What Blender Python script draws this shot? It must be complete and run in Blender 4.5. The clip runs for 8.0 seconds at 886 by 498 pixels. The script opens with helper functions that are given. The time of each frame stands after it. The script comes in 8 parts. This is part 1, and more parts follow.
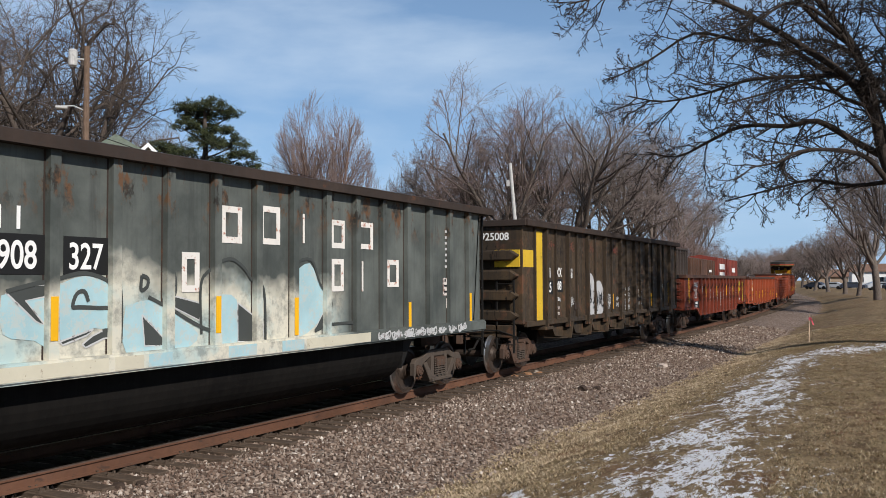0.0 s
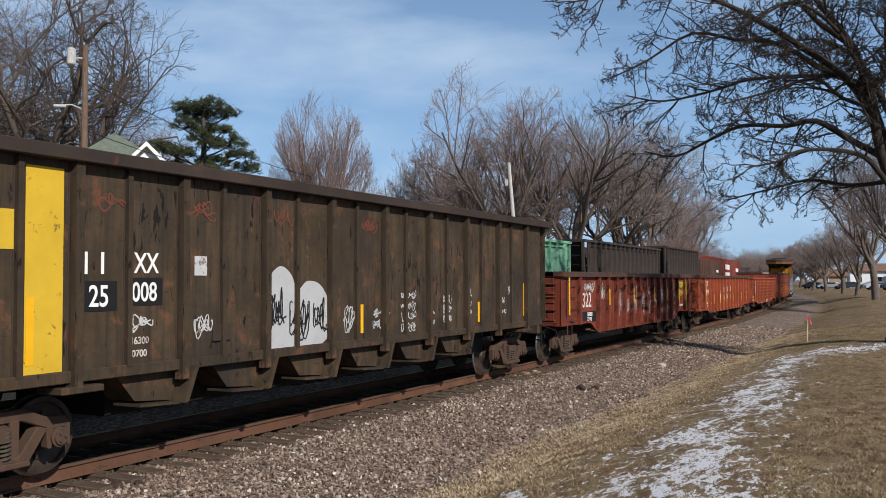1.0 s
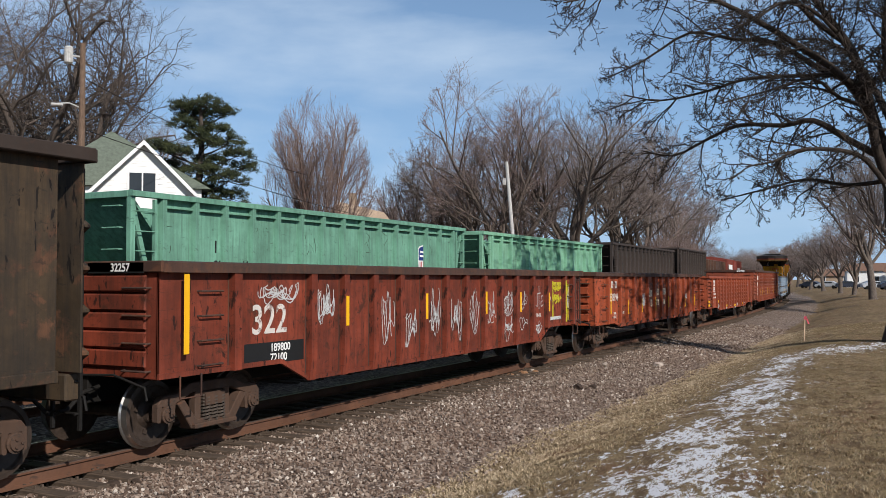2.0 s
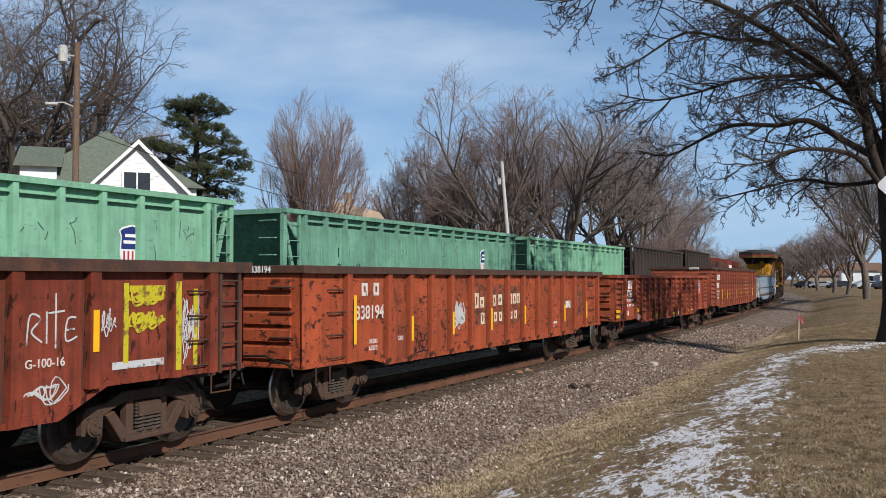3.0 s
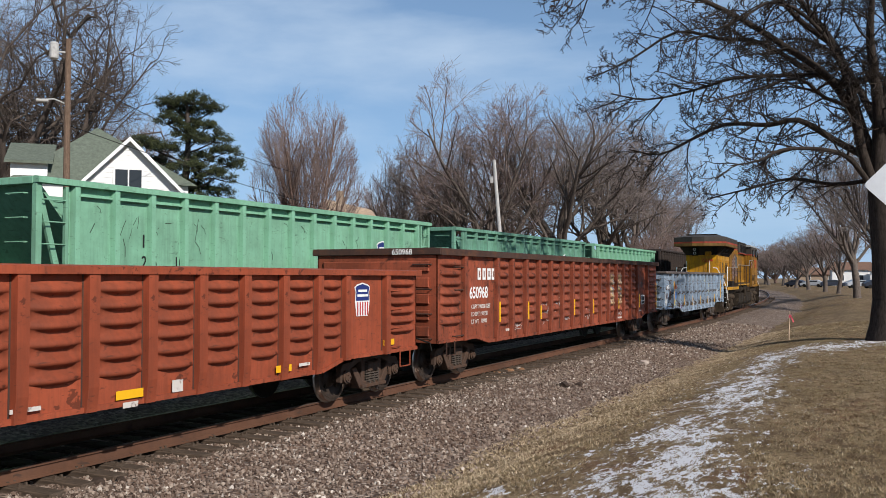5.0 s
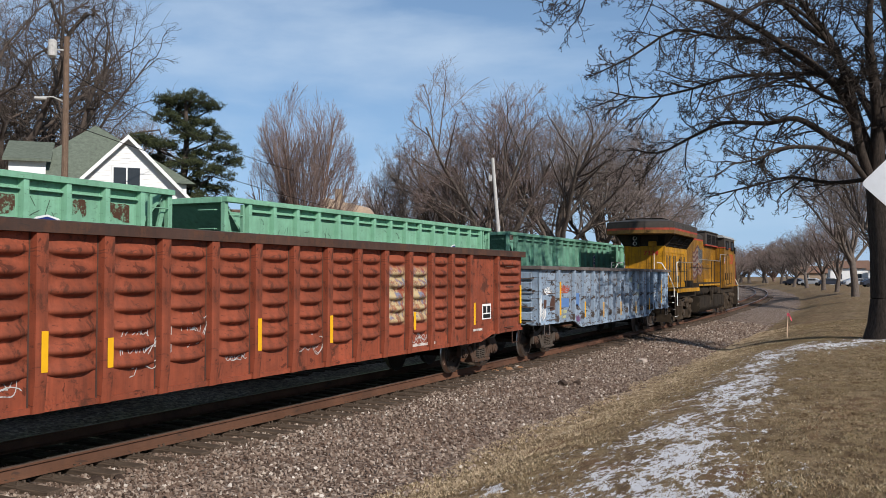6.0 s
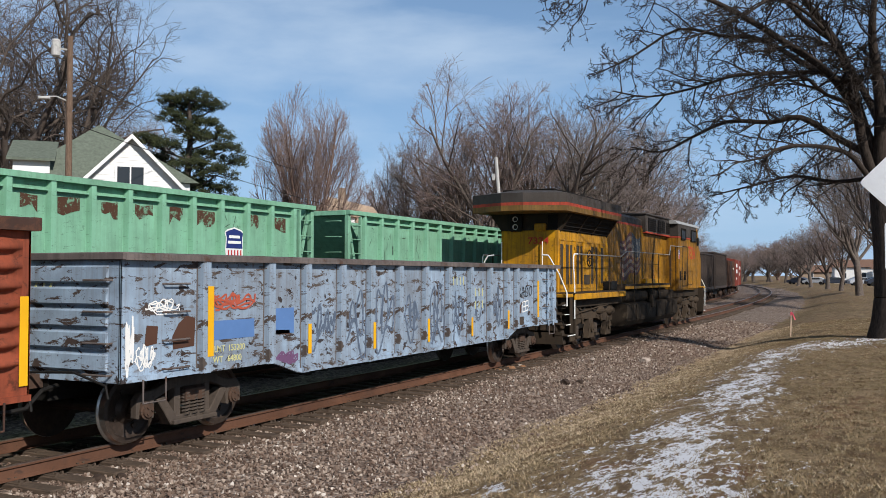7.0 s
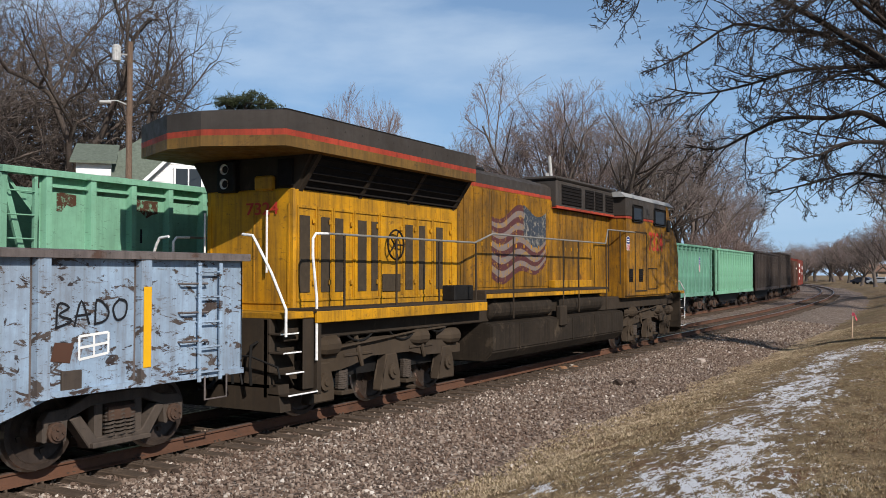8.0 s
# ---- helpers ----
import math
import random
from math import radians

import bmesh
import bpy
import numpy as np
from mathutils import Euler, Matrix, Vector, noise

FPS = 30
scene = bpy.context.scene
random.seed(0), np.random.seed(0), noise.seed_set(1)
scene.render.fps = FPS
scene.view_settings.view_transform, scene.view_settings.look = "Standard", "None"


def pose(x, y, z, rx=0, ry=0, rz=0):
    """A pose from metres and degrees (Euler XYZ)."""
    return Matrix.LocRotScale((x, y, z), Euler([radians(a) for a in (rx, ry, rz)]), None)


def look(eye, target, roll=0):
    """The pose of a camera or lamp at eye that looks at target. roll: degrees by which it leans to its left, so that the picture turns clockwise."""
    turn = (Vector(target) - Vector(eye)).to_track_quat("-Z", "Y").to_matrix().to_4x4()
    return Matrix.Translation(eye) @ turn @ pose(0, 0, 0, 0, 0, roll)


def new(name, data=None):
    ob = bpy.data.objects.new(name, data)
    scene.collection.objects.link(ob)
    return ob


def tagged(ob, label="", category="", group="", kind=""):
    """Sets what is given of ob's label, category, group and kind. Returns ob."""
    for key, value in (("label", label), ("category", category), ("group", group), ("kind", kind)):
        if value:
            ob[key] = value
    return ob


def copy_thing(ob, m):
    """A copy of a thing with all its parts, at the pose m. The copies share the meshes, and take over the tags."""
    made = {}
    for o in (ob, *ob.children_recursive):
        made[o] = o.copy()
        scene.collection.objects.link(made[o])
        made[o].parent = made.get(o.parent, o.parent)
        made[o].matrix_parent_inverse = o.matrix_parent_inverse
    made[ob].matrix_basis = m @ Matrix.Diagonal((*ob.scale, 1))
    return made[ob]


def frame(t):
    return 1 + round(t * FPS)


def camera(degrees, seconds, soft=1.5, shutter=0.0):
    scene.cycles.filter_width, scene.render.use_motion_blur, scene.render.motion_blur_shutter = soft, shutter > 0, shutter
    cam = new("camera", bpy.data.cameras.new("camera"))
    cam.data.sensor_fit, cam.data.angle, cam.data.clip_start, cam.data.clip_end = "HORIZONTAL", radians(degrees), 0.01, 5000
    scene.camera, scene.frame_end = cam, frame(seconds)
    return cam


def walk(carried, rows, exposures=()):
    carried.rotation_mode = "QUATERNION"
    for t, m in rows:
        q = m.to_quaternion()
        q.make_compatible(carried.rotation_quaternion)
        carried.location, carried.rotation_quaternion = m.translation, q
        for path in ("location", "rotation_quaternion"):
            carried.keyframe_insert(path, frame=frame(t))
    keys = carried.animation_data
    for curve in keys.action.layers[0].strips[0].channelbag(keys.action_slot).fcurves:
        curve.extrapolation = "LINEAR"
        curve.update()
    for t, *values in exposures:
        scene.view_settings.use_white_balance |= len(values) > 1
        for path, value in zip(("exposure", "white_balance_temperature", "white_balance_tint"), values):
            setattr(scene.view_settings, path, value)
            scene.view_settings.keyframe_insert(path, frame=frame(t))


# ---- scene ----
# Rail top is z = 0, the track runs along +Y, the eye stands at x = 0, y = 0.
EYE_Z = 2.27
NEAR_X, FAR_X = -10.0, -14.6          # centre lines of the two tracks
BEND_Y, BEND_R = 38.0, 800.0          # the tracks bend to the left beyond this point

cam = camera(52.2, 8.0, soft=0.7)
CAMERA_ROWS = [  # seconds, yaw, pitch, roll, x, y, z offset
    (0.0, 27.242, 2.051, 0.220, -0.021, 0.003, 0.0),
    (0.5, 27.027, 2.051, 0.229, -0.014, 0.0, 0.0),
    (1.0, 27.147, 2.010, 0.162, -0.022, 0.005, 0.0),
    (1.5, 27.103, 1.975, 0.113, -0.022, 0.006, 0.0),
    (3.0, 26.697, 1.925, 0.098, -0.012, 0.003, 0.0),
    (3.5, 26.567, 1.917, 0.033, -0.008, 0.002, 0.0),
    (4.0, 26.438, 1.909, 0.005, -0.004, 0.002, 0.0),
    (4.5, 26.307, 1.861, 0.0, 0.0, 0.0, 0.0),
    (6.0, 26.108, 1.700, -0.070, 0.004, 0.0, 0.0),
    (6.5, 26.162, 1.640, -0.045, 0.014, 0.0, 0.0),
    (7.0, 26.343, 1.640, -0.055, 0.030, 0.004, 0.0),
    (7.5, 26.842, 1.610, -0.055, 0.070, 0.019, -0.005),
    (7.7, 27.19, 1.610, -0.045, 0.086, 0.025, -0.005),
    (7.9, 28.68, 1.620, -0.025, 0.104, 0.032, -0.004),
    (8.0, 29.791, 1.628, -0.019, 0.112, 0.036, -0.004),
]
walk(cam, [(t, pose(x, y, EYE_Z + z, 90 + p, r, w)) for t, w, p, r, x, y, z in CAMERA_ROWS])

# ---- light ----
SUN_EL, SUN_TO = 34.0, Vector((0.86, -0.51, 0.0)).normalized()
sun_dir = Vector((SUN_TO.x * math.cos(radians(SUN_EL)), SUN_TO.y * math.cos(radians(SUN_EL)), math.sin(radians(SUN_EL))))
sun = new("sun", bpy.data.lights.new("sun", "SUN"))
sun.data.energy, sun.data.angle, sun.data.color = 5.0, radians(0.6), (1.0, 0.94, 0.88)
sun.matrix_basis = look(sun_dir * 100, (0, 0, 0))

world = bpy.data.worlds.new("sky")
scene.world = world
world.use_nodes = True
wt = world.node_tree
wt.nodes.clear()
w_out = wt.nodes.new("ShaderNodeOutputWorld")
w_bg = wt.nodes.new("ShaderNodeBackground")
w_sky = wt.nodes.new("ShaderNodeTexSky")
w_sky.sky_type = "NISHITA"
w_sky.sun_disc = False
w_sky.sun_elevation = radians(SUN_EL)
w_sky.sun_rotation = math.atan2(SUN_TO.x, SUN_TO.y)
w_sky.altitude, w_sky.air_density, w_sky.dust_density, w_sky.ozone_density = 200, 1.0, 0.2, 4.0
w_bg.inputs["Strength"].default_value = 0.085
# thin high cloud, drawn out into wisps
w_co = wt.nodes.new("ShaderNodeTexCoord")
w_map = wt.nodes.new("ShaderNodeMapping")
w_map.inputs["Rotation"].default_value = (0.0, radians(12), radians(35))
w_map.inputs["Scale"].default_value = (1.1, 3.2, 7.0)
w_noise = wt.nodes.new("ShaderNodeTexNoise")
w_noise.inputs["Scale"].default_value = 1.3
w_noise.inputs["Detail"].default_value = 7
w_noise.inputs["Roughness"].default_value = 0.55
w_ramp = wt.nodes.new("ShaderNodeValToRGB")
w_ramp.color_ramp.elements[0].position, w_ramp.color_ramp.elements[0].color = 0.44, (0, 0, 0, 1)
w_ramp.color_ramp.elements[1].position, w_ramp.color_ramp.elements[1].color = 0.74, (0.75, 0.75, 0.75, 1)
w_mix = wt.nodes.new("ShaderNodeMixRGB")
w_mix.inputs["Color2"].default_value = (7.0, 8.6, 10.6, 1)
wt.links.new(w_co.outputs["Generated"], w_map.inputs["Vector"])
wt.links.new(w_map.outputs["Vector"], w_noise.inputs["Vector"])
wt.links.new(w_noise.outputs["Fac"], w_ramp.inputs["Fac"])
wt.links.new(w_ramp.outputs["Color"], w_mix.inputs["Fac"])
# pale haze low in the sky
w_sep = wt.nodes.new("ShaderNodeSeparateXYZ")
w_haze = wt.nodes.new("ShaderNodeValToRGB")
w_haze.color_ramp.elements[0].position, w_haze.color_ramp.elements[0].color = 0.0, (0.75, 0.75, 0.75, 1)
w_haze.color_ramp.elements[1].position, w_haze.color_ramp.elements[1].color = 0.52, (0, 0, 0, 1)
w_low = wt.nodes.new("ShaderNodeMixRGB")
w_low.inputs["Color2"].default_value = (3.9, 6.5, 10.4, 1)
wt.links.new(w_co.outputs["Generated"], w_sep.inputs[0])
wt.links.new(w_sep.outputs["Z"], w_haze.inputs["Fac"])
wt.links.new(w_haze.outputs["Color"], w_low.inputs["Fac"])
wt.links.new(w_sky.outputs["Color"], w_low.inputs["Color1"])
wt.links.new(w_low.outputs["Color"], w_mix.inputs["Color1"])
wt.links.new(w_mix.outputs["Color"], w_bg.inputs["Color"])
wt.links.new(w_bg.outputs["Background"], w_out.inputs["Surface"])
scene.view_settings.exposure = 0.0


# ---- materials ----
class Mat:
    """A small node builder round one Principled material."""

    def __init__(self, name, rough=0.7, metal=0.0, spec=0.25):
        self.m = bpy.data.materials.new(name)
        self.m.use_nodes = True
        self.nt = self.m.node_tree
        self.b = self.nt.nodes["Principled BSDF"]
        self.b.inputs["Roughness"].default_value = rough
        self.b.inputs["Metallic"].default_value = metal
        self.b.inputs["Specular IOR Level"].default_value = spec
        self.co = self.nt.nodes.new("ShaderNodeTexCoord").outputs["Object"]

    def put(self, socket, value):
        if isinstance(value, bpy.types.NodeSocket):
            self.nt.links.new(value, socket)
        elif isinstance(value, (tuple, list)) and len(value) == 3 and socket.type == "RGBA":
            socket.default_value = (*value, 1)
        else:
            socket.default_value = value

    def vec(self, scale, off=(0, 0, 0), src=None):
        n = self.nt.nodes.new("ShaderNodeMapping")
        n.inputs["Scale"].default_value, n.inputs["Location"].default_value = scale, off
        self.nt.links.new(src or self.co, n.inputs["Vector"])
        return n.outputs["Vector"]

    def noise(self, scale, detail=5, rough=0.6, vec=None, dist=0.0):
        n = self.nt.nodes.new("ShaderNodeTexNoise")
        n.inputs["Scale"].default_value, n.inputs["Detail"].default_value = scale, detail
        n.inputs["Roughness"].default_value, n.inputs["Distortion"].default_value = rough, dist
        self.nt.links.new(vec or self.co, n.inputs["Vector"])
        return n.outputs["Fac"]

    def cells(self, scale, vec=None, out="Color", rand=1.0):
        n = self.nt.nodes.new("ShaderNodeTexVoronoi")
        n.inputs["Scale"].default_value, n.inputs["Randomness"].default_value = scale, rand
        self.nt.links.new(vec or self.co, n.inputs["Vector"])
        return n.outputs[out]

    def ramp(self, fac, *stops):
        n = self.nt.nodes.new("ShaderNodeValToRGB")
        e = n.color_ramp.elements
        while len(e) < len(stops):
            e.new(0.5)
        for k, (p, c) in enumerate(stops):
            e[k].position = p
            e[k].color = (c, c, c, 1) if isinstance(c, (int, float)) else (*c, 1)
        self.nt.links.new(fac, n.inputs["Fac"])
        return n.outputs["Color"]

    def mix(self, fac, a, b, kind="MIX"):
        n = self.nt.nodes.new("ShaderNodeMixRGB")
        n.blend_type = kind
        self.put(n.inputs["Fac"], fac), self.put(n.inputs["Color1"], a), self.put(n.inputs["Color2"], b)
        return n.outputs["Color"]

    def math(self, op, a, b=0.0):
        n = self.nt.nodes.new("ShaderNodeMath")
        n.operation = op
        self.put(n.inputs[0], a), self.put(n.inputs[1], b)
        return n.outputs[0]

    def xyz(self, src=None):
        n = self.nt.nodes.new("ShaderNodeSeparateXYZ")
        self.nt.links.new(src or self.co, n.inputs[0])
        return n.outputs

    def attr(self, name):
        n = self.nt.nodes.new("ShaderNodeAttribute")
        n.attribute_name = name
        return n.outputs["Fac"]

    def island(self):
        return self.nt.nodes.new("ShaderNodeNewGeometry").outputs["Random Per Island"]

    def rand(self):
        return self.nt.nodes.new("ShaderNodeObjectInfo").outputs["Random"]

    def bump(self, h, strength=0.3, dist=0.01):
        n = self.nt.nodes.new("ShaderNodeBump")
        n.inputs["Strength"].default_value, n.inputs["Distance"].default_value = strength, dist
        self.nt.links.new(h, n.inputs["Height"])
        self.nt.links.new(n.outputs["Normal"], self.b.inputs["Normal"])

    def done(self, color, rough=None):
        self.put(self.b.inputs["Base Color"], color)
        if rough is not None:
            self.put(self.b.inputs["Roughness"], rough)
        return self.m


def paint(name, base, rust=(0.10, 0.045, 0.025), rust_at=0.62, streak=0.45, dirt=(0.035, 0.03, 0.027), dirt_amt=0.55, rough=0.6, spec=0.13,
          flake=None, flake_at=0.60, flake_scale=(1.3, 1.3, 4.5), fade=0.25, seed=0.0, pits=0.0, pit=(0.012, 0.010, 0.009), pit_scale=(11, 11, 3.2)):
    """Old vehicle paint: faded patches, rust spots, vertical run-off streaks, grime."""
    k = Mat(name, rough, spec=spec)
    off = (seed, seed * 1.7, seed * 0.3)
    v = k.vec((1, 1, 1), off)
    light = tuple(min(1, c * (1 + fade)) for c in base)
    dark = tuple(c * (1 - fade) for c in base)
    col = k.mix(k.ramp(k.noise(0.9, 6, 0.65, v), (0.35, 0), (0.65, 1)), dark, light)
    col = k.mix(k.ramp(k.noise(14, 4, 0.7, v), (0.3, 0), (0.8, 0.35)), col, dark)
    if flake:
        edge = k.ramp(k.noise(1.6, 9, 0.72, k.vec(flake_scale, off), 0.6), (flake_at, 0), (flake_at + 0.02, 1))
        col = k.mix(edge, col, flake)
    spots = k.ramp(k.noise(2.3, 9, 0.7, v, 0.4), (rust_at, 0), (rust_at + 0.07, 0.9))
    col = k.mix(spots, col, rust)
    runs = k.ramp(k.noise(1.0, 8, 0.72, k.vec((8, 8, 0.45), off)), (0.45, 0), (0.66, streak))
    col = k.mix(runs, col, dirt)
    grime = k.ramp(k.noise(0.5, 9, 0.75, v), (0.42, 0), (0.68, dirt_amt))
    col = k.mix(grime, col, dirt)
    dings = k.ramp(k.noise(1.0, 6, 0.7, k.vec((5, 5, 16), off), 0.8), (0.60, 0), (0.64, 0.55))
    col = k.mix(dings, col, dirt)
    if pits:        # bare spots knocked through, drawn out downwards, thicker in some places
        thick = k.math("MULTIPLY", k.math("SUBTRACT", k.noise(0.55, 3, 0.5, k.vec((1, 1, 1), (off[0] + 3, off[1], off[2]))), 0.5), 0.35)
        deep = k.math("ADD", k.noise(1.0, 4, 0.6, k.vec(pit_scale, off), 0.5), thick)
        col = k.mix(k.ramp(deep, (0.63, 0), (0.665, pits)), col, pit)
    k.bump(k.noise(40, 5, 0.7, v), 0.25, 0.004)
    return k.done(col, k.ramp(k.noise(5, 4, 0.6, v), (0.3, rough - 0.1), (0.7, min(0.95, rough + 0.2))))


def plain(name, base, rough=0.6, metal=0.0, var=0.25, scale=9.0, spec=0.25):
    k = Mat(name, rough, metal, spec)
    col = k.mix(k.ramp(k.noise(scale, 6, 0.65), (0.3, 0), (0.7, 1)), tuple(c * (1 - var) for c in base), tuple(min(1, c * (1 + var)) for c in base))
    k.bump(k.noise(scale * 5, 4, 0.6), 0.2, 0.004)
    return k.done(col)


def worn_mark(name, base, wear_at=0.55, under=(0.12, 0.05, 0.035)):
    """Stencilled lettering and stripes, chipped through to the paint below."""
    k = Mat(name, 0.65)
    chips = k.ramp(k.noise(7, 8, 0.75), (wear_at, 0), (wear_at + 0.05, 0.8))
    col = k.mix(k.ramp(k.noise(2, 5), (0.3, 0), (0.8, 0.5)), base, tuple(c * 0.6 for c in base))
    return k.done(k.mix(chips, col, under))


M_STEEL = plain("wheel_steel", (0.05, 0.036, 0.028), 0.55, 0.3, 0.4)
M_TREAD = plain("bright_tread", (0.38, 0.36, 0.34), 0.3, 0.9, 0.15)
M_TRUCK = paint("truck_rust", (0.085, 0.05, 0.034), rust=(0.12, 0.05, 0.025), rust_at=0.55, dirt_amt=0.5, rough=0.75)
M_TRUCK_GREY = paint("truck_grey", (0.085, 0.066, 0.052), rust=(0.10, 0.055, 0.035), rust_at=0.66, dirt_amt=0.45, rough=0.7)
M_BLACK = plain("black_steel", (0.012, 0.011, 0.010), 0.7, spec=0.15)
M_YELLOW = worn_mark("reflector_yellow", (0.80, 0.42, 0.01), 0.66)
M_WHITE_MARK = worn_mark("white_stencil", (0.60, 0.55, 0.50), 0.53)
M_CREAM_MARK = worn_mark("cream_stencil", (0.62, 0.50, 0.36), 0.55, (0.10, 0.04, 0.025))
M_WHITE_CLEAN = worn_mark("white_lettering", (0.80, 0.79, 0.76), 0.72)
M_BLACK_MARK = worn_mark("black_stencil", (0.012, 0.012, 0.012), 0.75, (0.05, 0.05, 0.05))
M_SPRAY_WHITE = worn_mark("white_spray", (0.50, 0.50, 0.49), 0.56, (0.09, 0.06, 0.05))
M_SPRAY_BLACK = worn_mark("black_spray", (0.012, 0.012, 0.014), 0.8)
M_SPRAY_YELLOW = worn_mark("yellow_spray", (0.50, 0.43, 0.02), 0.53, (0.13, 0.05, 0.03))
M_SPRAY_BLUE = worn_mark("pale_blue_spray", (0.36, 0.53, 0.56), 0.51, (0.42, 0.46, 0.43))
M_SPRAY_RED = worn_mark("red_spray", (0.42, 0.09, 0.05), 0.62, (0.2, 0.25, 0.32))
M_RAIL = paint("rail_rust", (0.125, 0.060, 0.036), rust=(0.09, 0.04, 0.025), rust_at=0.6, streak=0.1, dirt_amt=0.4, rough=0.8)
M_RAILHEAD = plain("rail_head", (0.24, 0.17, 0.14), 0.35, 0.7, 0.2)


# ---- mesh helpers ----
def part(name, bm, material, parent=None, label="", smooth=False):
    """Links a bmesh as one mesh object under a thing or a part."""
    me = bpy.data.meshes.new(name)
    bm.normal_update()
    bm.to_mesh(me)
    bm.free()
    for m in material if isinstance(material, (list, tuple)) else (material,):
        me.materials.append(m)
    if smooth:
        me.shade_smooth()
    return share(name, me, parent, label)


def share(name, me, parent=None, label="", m=None):
    ob = new(name, me)
    if parent is not None:
        ob.parent = parent
    if m is not None:
        ob.matrix_basis = m
    if label:
        tagged(ob, label)
    return ob


def box(bm, x0, x1, y0, y1, z0, z1, mat=0):
    vs = [bm.verts.new((x, y, z)) for x in (x0, x1) for y in (y0, y1) for z in (z0, z1)]
    for q in ((0, 1, 3, 2), (4, 6, 7, 5), (0, 4, 5, 1), (2, 3, 7, 6), (0, 2, 6, 4), (1, 5, 7, 3)):
        bm.faces.new([vs[i] for i in q]).material_index = mat


def bbox(x0, x1, y0, y1, z0, z1, bevel=0.015):
    """A bevelled box as a bmesh."""
    bm = bmesh.new()
    box(bm, x0, x1, y0, y1, z0, z1)
    bmesh.ops.bevel(bm, geom=bm.edges[:], offset=bevel, segments=1, affect="EDGES")
    return bm


def slab(bm, pts, axis, a, b, mat=0):
    """A polygon extruded along an axis from a to b. pts: the two other coordinates, in axis order."""
    def at(p, v):
        return (v, p[0], p[1]) if axis == "x" else (p[0], v, p[1]) if axis == "y" else (p[0], p[1], v)
    lo, hi = [bm.verts.new(at(p, a)) for p in pts], [bm.verts.new(at(p, b)) for p in pts]
    n = len(pts)
    bm.faces.new(lo).material_index = mat
    bm.faces.new(hi[::-1]).material_index = mat
    for i in range(n):
        bm.faces.new((lo[i], hi[i], hi[(i + 1) % n], lo[(i + 1) % n])).material_index = mat


def fix(bm):
    bmesh.ops.recalc_face_normals(bm, faces=bm.faces[:])
    return bm


def tube(bm, pts, r, n=8, mat=0, cap=True):
    """A round bar along a line of points; r may be a list."""
    pts = [Vector(p) for p in pts]
    rs = r if isinstance(r, (list, tuple)) else [r] * len(pts)
    rings, side = [], None
    for i, p in enumerate(pts):
        d = (pts[min(i + 1, len(pts) - 1)] - pts[max(i - 1, 0)]).normalized()
        if side is None or abs(side.dot(d)) > 0.95:
            side = d.orthogonal()
        side = (side - d * side.dot(d)).normalized()
        up = d.cross(side)
        rings.append([bm.verts.new(p + (side * math.cos(2 * math.pi * k / n) + up * math.sin(2 * math.pi * k / n)) * rs[i]) for k in range(n)])
    for a, b in zip(rings, rings[1:]):
        for k in range(n):
            bm.faces.new((a[k], a[(k + 1) % n], b[(k + 1) % n], b[k])).material_index = mat
    if cap:
        bm.faces.new(rings[0][::-1]).material_index = mat
        bm.faces.new(rings[-1]).material_index = mat


def lathe(bm, prof, n=24, axis="x", mat=0, mats=None):
    """prof: (along, radius) pairs, turned round the axis."""
    rings = []
    for a, r in prof:
        ring = []
        for k in range(n):
            c, s = r * math.cos(2 * math.pi * k / n), r * math.sin(2 * math.pi * k / n)
            ring.append(bm.verts.new((a, c, s) if axis == "x" else (c, a, s) if axis == "y" else (c, s, a)))
        rings.append(ring)
    for j, (a, b) in enumerate(zip(rings, rings[1:])):
        for k in range(n):
            bm.faces.new((a[k], a[(k + 1) % n], b[(k + 1) % n], b[k])).material_index = mats[j] if mats else mat
    return rings


def words(name, text, size, material, parent, y, z, x, wide=1.0, label="", face=1, mirror_end=False):
    """Flat lettering on a side (facing +X), its lower left corner at (x, y, z)."""
    cu = bpy.data.curves.new(name, "FONT")
    cu.body, cu.size, cu.extrude, cu.offset = text, size * 1.38, 0.002, 0.018 * size
    tmp = bpy.data.objects.new(name, cu)
    scene.collection.objects.link(tmp)
    me = bpy.data.meshes.new_from_object(tmp.evaluated_get(bpy.context.evaluated_depsgraph_get()))
    bpy.data.objects.remove(tmp)
    bpy.data.curves.remove(cu)
    m = Matrix(((0, 0, 1, x), (wide, 0, 0, y), (0, 1, 0, z), (0, 0, 0, 1)))
    if mirror_end:  # on an end that faces -Y
        m = Matrix(((wide, 0, 0, x), (0, 0, -1, y), (0, 1, 0, z), (0, 0, 0, 1)))
    me.transform(m)
    me.materials.clear()
    me.materials.append(material)
    return share(name, me, parent, label)


def frames(name, spots, material, parent, x, label=""):
    """Plain hollow block shapes on a side, in place of a maker's letters: (y0, z0, width, height) each."""
    for y, z, w, h in spots:
        bm = bmesh.new()
        t = min(0.32 * w, 0.09)
        box(bm, x, x + 0.004, y, y + t, z, z + h)
        if w > 0.16:
            box(bm, x, x + 0.004, y + w - t, y + w, z, z + h)
            box(bm, x, x + 0.004, y + t, y + w - t, z + h - t, z + h)
            box(bm, x, x + 0.004, y + t, y + w - t, z, z + t)
        part(name, bm, material, parent, label)


